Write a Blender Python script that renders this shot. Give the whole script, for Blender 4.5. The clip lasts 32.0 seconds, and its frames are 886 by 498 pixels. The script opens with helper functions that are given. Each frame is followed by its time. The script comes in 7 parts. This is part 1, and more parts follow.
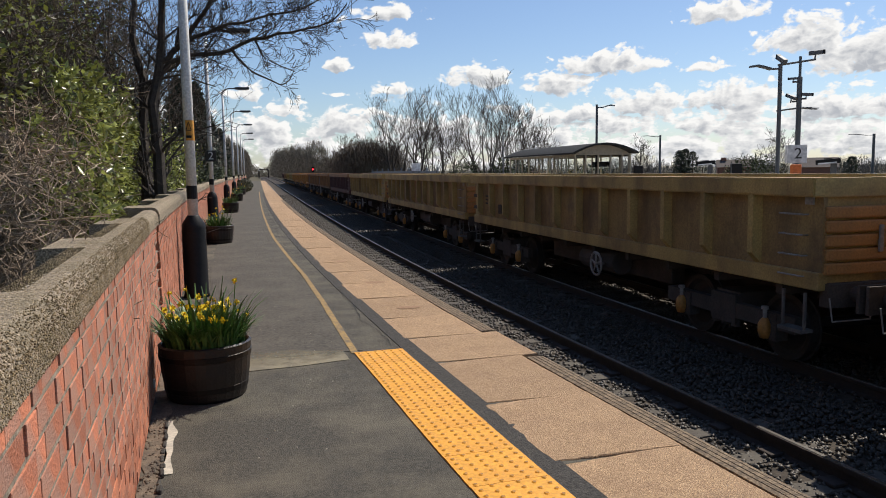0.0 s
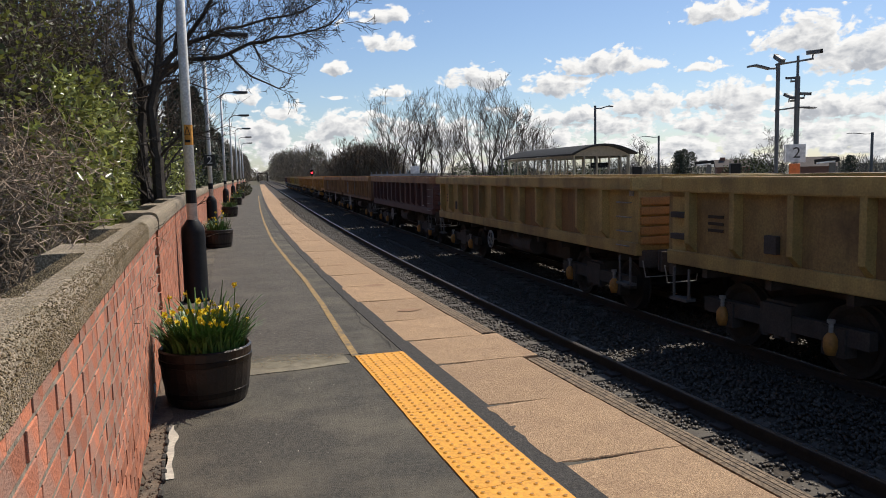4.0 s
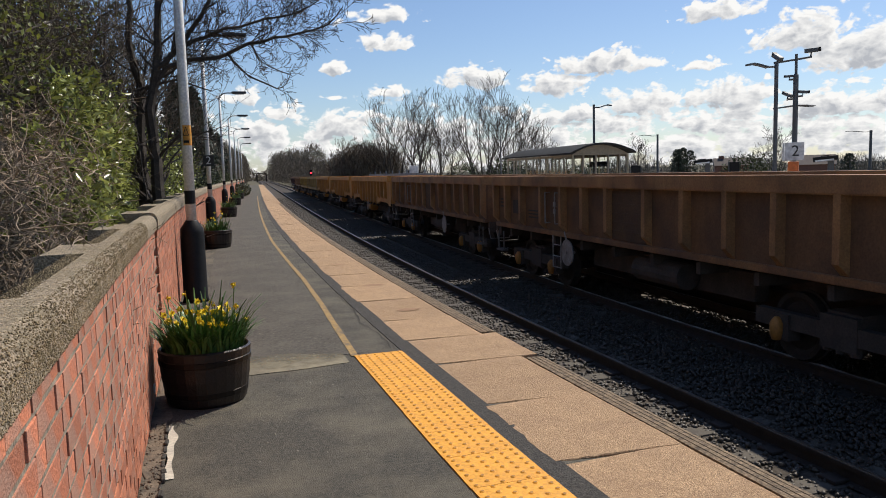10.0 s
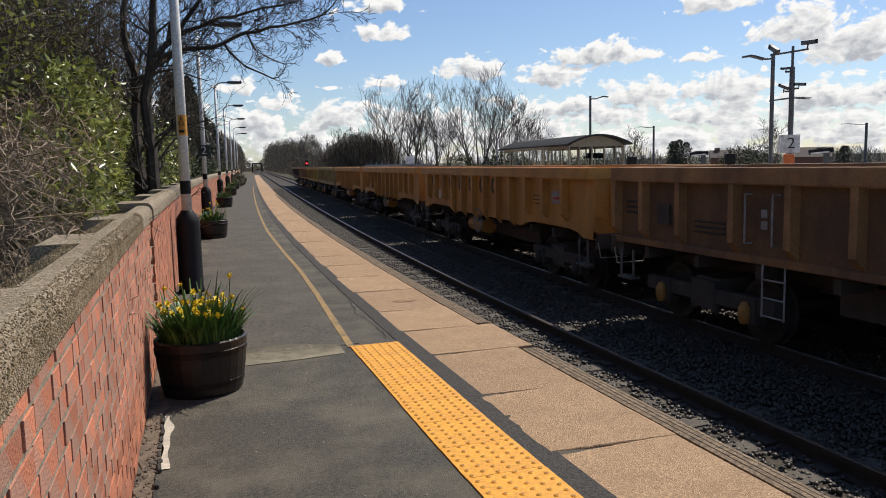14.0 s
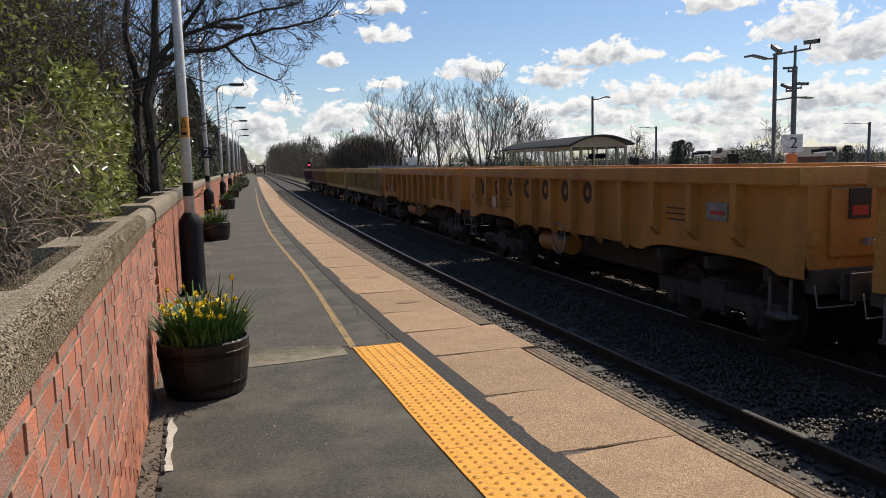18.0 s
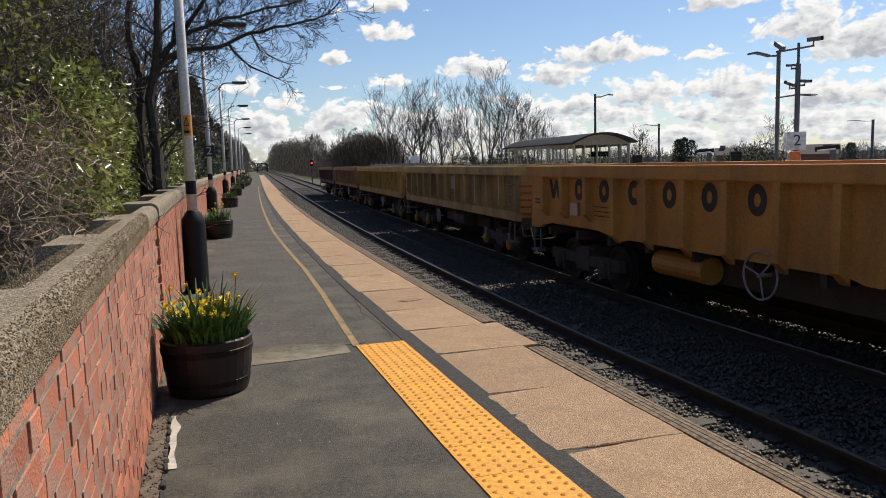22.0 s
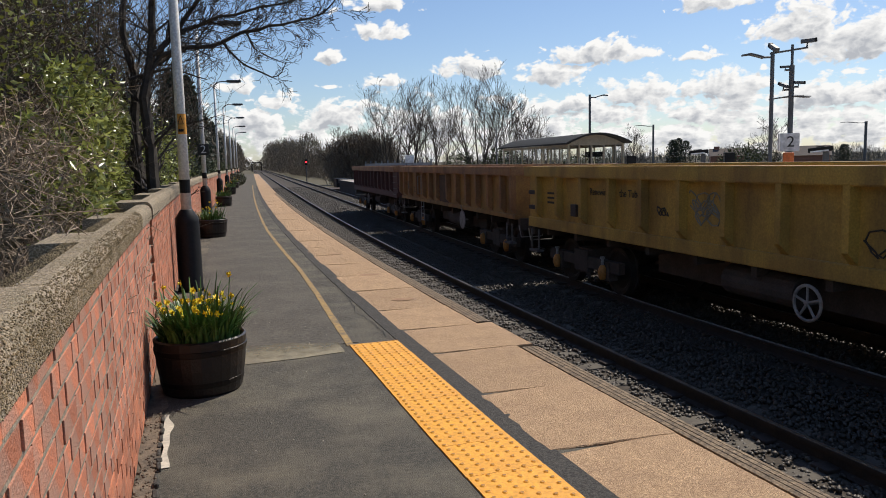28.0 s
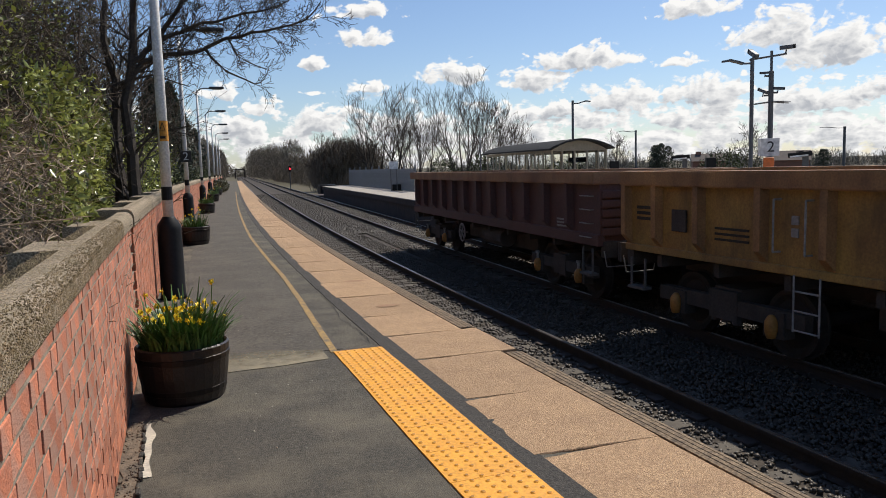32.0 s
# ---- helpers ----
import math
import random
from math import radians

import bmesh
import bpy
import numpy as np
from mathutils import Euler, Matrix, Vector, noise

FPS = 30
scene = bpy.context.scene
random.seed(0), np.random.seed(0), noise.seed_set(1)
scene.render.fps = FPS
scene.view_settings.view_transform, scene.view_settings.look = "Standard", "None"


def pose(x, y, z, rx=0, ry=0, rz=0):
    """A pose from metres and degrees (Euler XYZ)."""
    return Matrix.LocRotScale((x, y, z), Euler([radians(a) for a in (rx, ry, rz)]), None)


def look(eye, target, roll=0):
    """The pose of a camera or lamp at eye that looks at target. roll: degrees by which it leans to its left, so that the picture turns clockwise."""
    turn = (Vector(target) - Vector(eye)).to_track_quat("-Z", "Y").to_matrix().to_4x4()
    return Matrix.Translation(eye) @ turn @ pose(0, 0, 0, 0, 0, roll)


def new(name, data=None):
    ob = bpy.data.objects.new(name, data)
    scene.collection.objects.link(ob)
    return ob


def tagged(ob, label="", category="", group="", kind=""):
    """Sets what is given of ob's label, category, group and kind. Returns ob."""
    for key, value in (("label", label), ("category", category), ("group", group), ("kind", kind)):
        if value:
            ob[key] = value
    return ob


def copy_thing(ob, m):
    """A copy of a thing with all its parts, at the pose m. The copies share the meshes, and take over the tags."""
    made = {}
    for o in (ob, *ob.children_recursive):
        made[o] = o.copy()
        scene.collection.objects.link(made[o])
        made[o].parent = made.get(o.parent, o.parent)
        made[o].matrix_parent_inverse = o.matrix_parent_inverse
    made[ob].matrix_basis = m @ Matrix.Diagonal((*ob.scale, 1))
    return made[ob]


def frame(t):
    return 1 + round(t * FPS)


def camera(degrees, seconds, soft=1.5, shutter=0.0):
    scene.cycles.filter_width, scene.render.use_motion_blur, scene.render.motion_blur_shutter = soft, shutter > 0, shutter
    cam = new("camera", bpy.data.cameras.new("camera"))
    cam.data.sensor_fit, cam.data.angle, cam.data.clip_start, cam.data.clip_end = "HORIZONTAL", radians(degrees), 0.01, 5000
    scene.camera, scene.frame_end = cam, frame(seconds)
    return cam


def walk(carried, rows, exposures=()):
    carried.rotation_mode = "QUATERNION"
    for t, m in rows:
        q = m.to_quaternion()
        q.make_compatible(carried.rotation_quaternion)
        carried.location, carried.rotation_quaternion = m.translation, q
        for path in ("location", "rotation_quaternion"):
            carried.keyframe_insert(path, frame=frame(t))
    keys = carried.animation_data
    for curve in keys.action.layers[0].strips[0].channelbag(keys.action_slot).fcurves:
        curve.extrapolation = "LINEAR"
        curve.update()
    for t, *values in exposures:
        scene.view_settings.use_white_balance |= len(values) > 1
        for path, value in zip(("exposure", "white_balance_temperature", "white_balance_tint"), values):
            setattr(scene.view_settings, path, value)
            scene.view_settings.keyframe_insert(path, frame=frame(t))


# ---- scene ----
PATH = [
    (0, (-0.0001, 0.0002, 1.5000), (0.2287, 0.9681, 1.3954), -0.860),
    (0.5, (-0.0006, -0.0009, 1.5004), (0.2289, 0.9670, 1.3981), -0.850),
    (1, (0.0001, -0.0026, 1.5004), (0.2312, 0.9653, 1.4014), -0.866),
    (1.5, (0.0005, -0.0042, 1.5007), (0.2319, 0.9638, 1.4037), -0.954),
    (2, (0.0009, -0.0038, 1.4991), (0.2307, 0.9646, 1.4022), -1.164),
    (2.5, (0.0013, -0.0029, 1.4997), (0.2309, 0.9654, 1.4012), -1.295),
    (3, (0.0005, -0.0006, 1.4997), (0.2305, 0.9674, 1.3985), -1.313),
    (3.5, (-0.0008, 0.0016, 1.5003), (0.2277, 0.9697, 1.3976), -1.368),
    (5.5, (-0.0006, -0.0036, 1.5018), (0.2347, 0.9635, 1.4057), -1.237),
    (6, (-0.0019, -0.0044, 1.5024), (0.2339, 0.9625, 1.4053), -1.262),
    (6.5, (-0.0001, -0.0036, 1.4995), (0.2346, 0.9634, 1.4006), -1.360),
    (7, (-0.0001, 0.0009, 1.5007), (0.2325, 0.9682, 1.4001), -1.447),
    (7.5, (0.0013, -0.0057, 1.4996), (0.2320, 0.9621, 1.3994), -1.532),
    (8, (0.0006, -0.0020, 1.5012), (0.2297, 0.9662, 1.4003), -1.564),
    (8.5, (0.0010, 0.0004, 1.4991), (0.2291, 0.9688, 1.3974), -1.600),
    (9, (0.0014, -0.0019, 1.5017), (0.2305, 0.9661, 1.3994), -1.527),
    (9.5, (0.0015, -0.0029, 1.4996), (0.2311, 0.9649, 1.3970), -1.505),
    (10, (0.0022, -0.0055, 1.5006), (0.2325, 0.9622, 1.3983), -1.555),
    (10.5, (-0.0008, -0.0065, 1.5020), (0.2329, 0.9608, 1.4037), -1.561),
    (11, (0.0001, -0.0115, 1.5027), (0.2359, 0.9552, 1.4036), -1.379),
    (11.5, (0.0015, -0.0085, 1.5025), (0.2341, 0.9585, 1.3985), -1.412),
    (12, (0.0019, -0.0042, 1.5006), (0.2301, 0.9632, 1.3907), -1.539),
    (12.5, (0.0014, 0.0012, 1.5003), (0.2294, 0.9683, 1.3873), -1.628),
    (13, (-0.0002, -0.0068, 1.5000), (0.2323, 0.9590, 1.3851), -1.520),
    (13.5, (0.0009, -0.0061, 1.5001), (0.2352, 0.9591, 1.3845), -1.429),
    (14, (-0.0012, -0.0070, 1.5010), (0.2340, 0.9582, 1.3867), -1.341),
    (14.5, (-0.0014, -0.0050, 1.4989), (0.2330, 0.9605, 1.3847), -1.346),
    (16.5, (-0.0002, -0.0059, 1.5001), (0.2346, 0.9597, 1.3884), -1.502),
    (17, (0.0001, -0.0091, 1.5013), (0.2343, 0.9569, 1.3914), -1.581),
    (17.5, (0.0014, -0.0096, 1.4999), (0.2350, 0.9565, 1.3897), -1.562),
    (18, (0.0015, -0.0056, 1.4999), (0.2333, 0.9606, 1.3872), -1.574),
    (18.5, (-0.0001, -0.0051, 1.5001), (0.2301, 0.9612, 1.3851), -1.576),
    (19, (0.0001, -0.0043, 1.5003), (0.2300, 0.9620, 1.3845), -1.559),
    (19.5, (-0.0006, -0.0025, 1.4990), (0.2304, 0.9637, 1.3850), -1.544),
    (20, (-0.0010, -0.0069, 1.5014), (0.2308, 0.9593, 1.3887), -1.549),
    (20.5, (-0.0004, -0.0035, 1.4988), (0.2308, 0.9629, 1.3867), -1.567),
    (21, (-0.0003, -0.0030, 1.4998), (0.2306, 0.9633, 1.3861), -1.572),
    (21.5, (-0.0003, -0.0028, 1.4981), (0.2291, 0.9637, 1.3827), -1.612),
    (22, (-0.0007, 0.0002, 1.4990), (0.2277, 0.9670, 1.3837), -1.641),
    (22.5, (-0.0009, -0.0025, 1.4983), (0.2276, 0.9644, 1.3847), -1.646),
    (23, (0.0012, -0.0027, 1.5006), (0.2309, 0.9640, 1.3875), -1.641),
    (23.5, (-0.0007, -0.0032, 1.4992), (0.2319, 0.9628, 1.3864), -1.623),
    (24, (0.0007, -0.0061, 1.4986), (0.2344, 0.9596, 1.3846), -1.610),
    (24.5, (0.0007, -0.0024, 1.5001), (0.2330, 0.9632, 1.3830), -1.553),
    (25, (0.0006, -0.0016, 1.4979), (0.2303, 0.9643, 1.3786), -1.614),
    (25.5, (0.0010, -0.0022, 1.5001), (0.2294, 0.9639, 1.3804), -1.630),
    (27.5, (0.0003, -0.0037, 1.4992), (0.2335, 0.9616, 1.3813), -1.411),
    (28, (-0.0001, -0.0056, 1.4996), (0.2355, 0.9594, 1.3837), -1.391),
    (28.5, (-0.0005, -0.0062, 1.4999), (0.2378, 0.9583, 1.3859), -1.342),
    (29, (0.0005, -0.0065, 1.4993), (0.2408, 0.9575, 1.3855), -1.265),
    (29.5, (-0.0015, -0.0053, 1.5003), (0.2392, 0.9584, 1.3846), -1.200),
    (30, (-0.0002, -0.0052, 1.4994), (0.2389, 0.9588, 1.3829), -1.334),
    (30.5, (-0.0018, -0.0104, 1.5000), (0.2389, 0.9534, 1.3850), -1.294),
    (31, (-0.0013, -0.0082, 1.5008), (0.2443, 0.9546, 1.3883), -1.225),
    (31.5, (-0.0008, -0.0151, 1.5005), (0.2519, 0.9461, 1.3898), -1.242),
    (32, (0.0069, -0.0166, 1.5001), (0.2627, 0.9440, 1.3916), -1.600),
]
cam = camera(61.23, 32.0, soft=0.95)
walk(cam, [(t, look(e, g, r)) for t, e, g, r in PATH], exposures=[(0.0, 0.2), (32.0, 0.2)])

# ---- world and sun ----
SUN_AZ, SUN_EL = 57.0, 51.5      # degrees clockwise from +y, above the horizon
world = bpy.data.worlds.new("sky")
scene.world = world
world.use_nodes = True
wn, wl = world.node_tree.nodes, world.node_tree.links


def link_math(nodes, links, op, a, b=0.0, c=None, clamp=False):
    """A math node on sockets or numbers; returns its output."""
    k = nodes.new("ShaderNodeMath")
    k.operation, k.use_clamp = op, clamp
    for i, v in enumerate((a, b) if c is None else (a, b, c)):
        if isinstance(v, (int, float)):
            k.inputs[i].default_value = v
        else:
            links.new(v, k.inputs[i])
    return k.outputs[0]


# the larger clouds: bearing and height in degrees, half width and half height in degrees
CLOUDS = [
    (9.3, 11.4, 3.1, 0.8), (9.5, 9.5, 3.4, 0.75), (6.0, 7.9, 1.6, 0.62), (5.3, 5.8, 1.2, 0.3), (9.7, 6.0, 1.9, 0.65), (16.3, 6.8, 3.5, 1.25),
    (22.2, 6.3, 2.8, 1.35), (25.7, 7.6, 4.9, 1.1), (32.5, 7.1, 2.1, 0.58), (33.2, 10.5, 3.6, 1.0), (39.2, 8.4, 4.3, 1.8), (42.6, 7.2, 4.8, 2.1),
    (34.2, 4.8, 4.0, 1.3), (28.1, 4.6, 4.0, 1.15), (-1.0, 5.9, 2.0, 0.6), (2.0, 4.6, 2.6, 0.7), (-0.3, 3.3, 3.7, 1.2), (5.6, 3.5, 3.8, 1.25),
    (41.0, 3.9, 5.2, 1.1), (23.2, 4.0, 3.6, 1.0),
]
tree = bpy.data.node_groups.new("cloud_density", "ShaderNodeTree")
tree.interface.new_socket("Vector", in_out="INPUT", socket_type="NodeSocketVector")
tree.interface.new_socket("Density", in_out="OUTPUT", socket_type="NodeSocketFloat")
gn, gl = tree.nodes, tree.links
gi, go = gn.new("NodeGroupInput"), gn.new("NodeGroupOutput")


def cloud_noise(scale, detail, rough, squeeze):
    """A noise over bearing and height; returns the node."""
    mp = gn.new("ShaderNodeMapping")
    mp.inputs["Scale"].default_value = (1.0, squeeze, 1.0)
    gl.new(gi.outputs[0], mp.inputs[0])
    k = gn.new("ShaderNodeTexNoise")
    k.inputs["Scale"].default_value, k.inputs["Detail"].default_value, k.inputs["Roughness"].default_value = scale, detail, rough
    gl.new(mp.outputs[0], k.inputs["Vector"])
    return k


# uneven outlines: the place looked up is pushed about by two sizes of swirl
swirl = cloud_noise(0.42, 3, 0.5, 1.4)
off_ = gn.new("ShaderNodeVectorMath")
off_.operation = "SUBTRACT"
off_.inputs[1].default_value = (0.5, 0.5, 0.5)
gl.new(swirl.outputs["Color"], off_.inputs[0])
big_ = gn.new("ShaderNodeVectorMath")
big_.operation = "MULTIPLY"
big_.inputs[1].default_value = (2.6, 1.3, 0.0)
gl.new(off_.outputs[0], big_.inputs[0])
sum_ = gn.new("ShaderNodeVectorMath")
gl.new(gi.outputs[0], sum_.inputs[0]), gl.new(big_.outputs[0], sum_.inputs[1])
sep = gn.new("ShaderNodeSeparateXYZ")
gl.new(sum_.outputs[0], sep.inputs[0])
az, el = sep.outputs[0], sep.outputs[1]
field = None
for ca, ce, cw, ch in CLOUDS:
    da = link_math(gn, gl, "MULTIPLY", link_math(gn, gl, "SUBTRACT", az, ca), 0.92 / cw)
    de = link_math(gn, gl, "MULTIPLY", link_math(gn, gl, "SUBTRACT", el, ce - 0.2 * ch), 0.82 / ch)
    de = link_math(gn, gl, "MAXIMUM", link_math(gn, gl, "MULTIPLY", de, 0.85), link_math(gn, gl, "MULTIPLY", de, -1.9))
    d2 = link_math(gn, gl, "ADD", link_math(gn, gl, "MULTIPLY", da, da), link_math(gn, gl, "MULTIPLY", de, de))
    one = link_math(gn, gl, "SUBTRACT", 1.0, link_math(gn, gl, "SQRT", d2))
    field = one if field is None else link_math(gn, gl, "MAXIMUM", field, one)
# scattered cloud all round, thicker towards the horizon
big = cloud_noise(0.16, 6, 0.6, 3.4)
low = link_math(gn, gl, "MULTIPLY", link_math(gn, gl, "SUBTRACT", 5.0, gn_el := gn.new("ShaderNodeSeparateXYZ").outputs[1]), 0.2)
gl.new(gi.outputs[0], gn_el.node.inputs[0])
low = link_math(gn, gl, "MINIMUM", link_math(gn, gl, "MAXIMUM", low, -0.75), 0.4)
scatter_field = link_math(gn, gl, "ADD", link_math(gn, gl, "MULTIPLY", link_math(gn, gl, "SUBTRACT", big.outputs[0], 0.46), 2.6), low)
field = link_math(gn, gl, "MAXIMUM", field, scatter_field)
# round billows along the tops and fine ragged detail
bm_ = gn.new("ShaderNodeMapping")
bm_.inputs["Scale"].default_value = (1.0, 1.35, 1.0)
gl.new(sum_.outputs[0], bm_.inputs[0])
puff = gn.new("ShaderNodeTexVoronoi")
puff.feature = "SMOOTH_F1"
puff.inputs["Scale"].default_value, puff.inputs["Smoothness"].default_value = 0.85, 0.25
puff.inputs["Detail"].default_value, puff.inputs["Roughness"].default_value = 2.0, 0.55
gl.new(bm_.outputs[0], puff.inputs["Vector"])
fine = cloud_noise(1.3, 8, 0.6, 1.5)
dens = link_math(gn, gl, "ADD", field, link_math(gn, gl, "MULTIPLY", link_math(gn, gl, "SUBTRACT", 0.62, puff.outputs["Distance"]), 0.62))
dens = link_math(gn, gl, "ADD", dens, link_math(gn, gl, "MULTIPLY", link_math(gn, gl, "SUBTRACT", fine.outputs[0], 0.46), 0.85))
gl.new(dens, go.inputs[0])

sky = wn.new("ShaderNodeTexSky")
sky.sky_type, sky.sun_disc = "NISHITA", False
sky.sun_elevation, sky.sun_rotation = radians(SUN_EL), radians(SUN_AZ)
sky.air_density, sky.dust_density, sky.ozone_density = 1.0, 0.4, 3.0
co = wn.new("ShaderNodeTexCoord")
sp = wn.new("ShaderNodeSeparateXYZ")
wl.new(co.outputs["Generated"], sp.inputs[0])
bearing = link_math(wn, wl, "MULTIPLY", link_math(wn, wl, "ARCTAN2", sp.outputs[0], sp.outputs[1]), 57.2958)
height = link_math(wn, wl, "MULTIPLY", link_math(wn, wl, "ARCSINE", sp.outputs[2]), 57.2958)
layers = []
for up in (0.0, 0.42):
    v = wn.new("ShaderNodeCombineXYZ")
    wl.new(bearing if not up else link_math(wn, wl, "ADD", bearing, 0.3), v.inputs[0])
    wl.new(link_math(wn, wl, "ADD", height, up), v.inputs[1])
    g = wn.new("ShaderNodeGroup")
    g.node_tree = tree
    wl.new(v.outputs[0], g.inputs[0])
    layers.append(g.outputs[0])
cover = wn.new("ShaderNodeMapRange")
cover.interpolation_type = "SMOOTHSTEP"
cover.inputs[1].default_value, cover.inputs[2].default_value = 0.02, 0.3
wl.new(layers[0], cover.inputs[0])
lit = wn.new("ShaderNodeMapRange")
lit.inputs[1].default_value, lit.inputs[2].default_value = 0.78, 0.12
wl.new(layers[1], lit.inputs[0])
cloud = wn.new("ShaderNodeMixRGB")
cloud.inputs[1].default_value, cloud.inputs[2].default_value = (4.9, 5.1, 5.5, 1), (9.9, 9.8, 9.6, 1)
wl.new(lit.outputs[0], cloud.inputs[0])
whole = wn.new("ShaderNodeMixRGB")
wl.new(cover.outputs[0], whole.inputs[0])
blue = wn.new("ShaderNodeHueSaturation")
blue.inputs["Saturation"].default_value = 1.0
tint = wn.new("ShaderNodeMixRGB")
tint.blend_type = "MULTIPLY"
tint.inputs[0].default_value, tint.inputs[2].default_value = 1.0, (1.0, 1.03, 1.12, 1)
wl.new(sky.outputs[0], tint.inputs[1])
wl.new(tint.outputs[0], blue.inputs["Color"])
wl.new(blue.outputs[0], whole.inputs[1]), wl.new(cloud.outputs[0], whole.inputs[2])
wn["Background"].inputs[1].default_value = 0.085
wl.new(whole.outputs[0], wn["Background"].inputs[0])
sun = new("sun", bpy.data.lights.new("sun", "SUN"))
sun.data.energy, sun.data.angle, sun.data.color = 4.2, radians(0.55), (1.0, 0.92, 0.81)
a, e = radians(SUN_AZ), radians(SUN_EL)
sun.matrix_world = look((0, 0, 30), Vector((0, 0, 30)) - Vector((math.sin(a) * math.cos(e), math.cos(a) * math.cos(e), math.sin(e))))

# ---- the line of the railway ----
# s runs along the near platform's edge, d to the right of it; the line curves gently.
STEP = 0.5
LINE = {}
x, y = 2.60, 0.0
for i in range(0, 1601):
    s = i * STEP
    slope = -0.007 - 0.080 * math.exp(-(s - 3.0) / 14.0) if s > 3 else -0.087 - 0.004 * (3 - s)
    h = math.atan(slope)
    LINE[i] = (x, y, h)
    x, y = x + math.sin(h) * STEP, y + math.cos(h) * STEP
x, y = 2.60, 0.0
for i in range(-1, -401, -1):
    s = i * STEP
    h = math.atan(-0.087 - 0.004 * min(3 - s, 25))
    x, y = x - math.sin(h) * STEP, y - math.cos(h) * STEP
    LINE[i] = (x, y, h)


def at(s, d=0.0, z=0.0):
    """The place s metres along the line, d to its right."""
    i = max(-400, min(1599, math.floor(s / STEP)))
    f = s / STEP - i
    (x0, y0, h0), (x1, y1, h1) = LINE[i], LINE[i + 1]
    h = h0 + (h1 - h0) * f
    return Vector((x0 + (x1 - x0) * f + d * math.cos(h), y0 + (y1 - y0) * f - d * math.sin(h), z))


def heading(s):
    i = max(-400, min(1599, math.floor(s / STEP)))
    f = s / STEP - i
    return LINE[i][2] + (LINE[i + 1][2] - LINE[i][2]) * f


def post_pose(s, d, z=0.0, turn=0.0):
    """A pose on the line whose y axis runs along it."""
    return Matrix.Translation(at(s, d, z)) @ Matrix.Rotation(-heading(s) + radians(turn), 4, "Z")

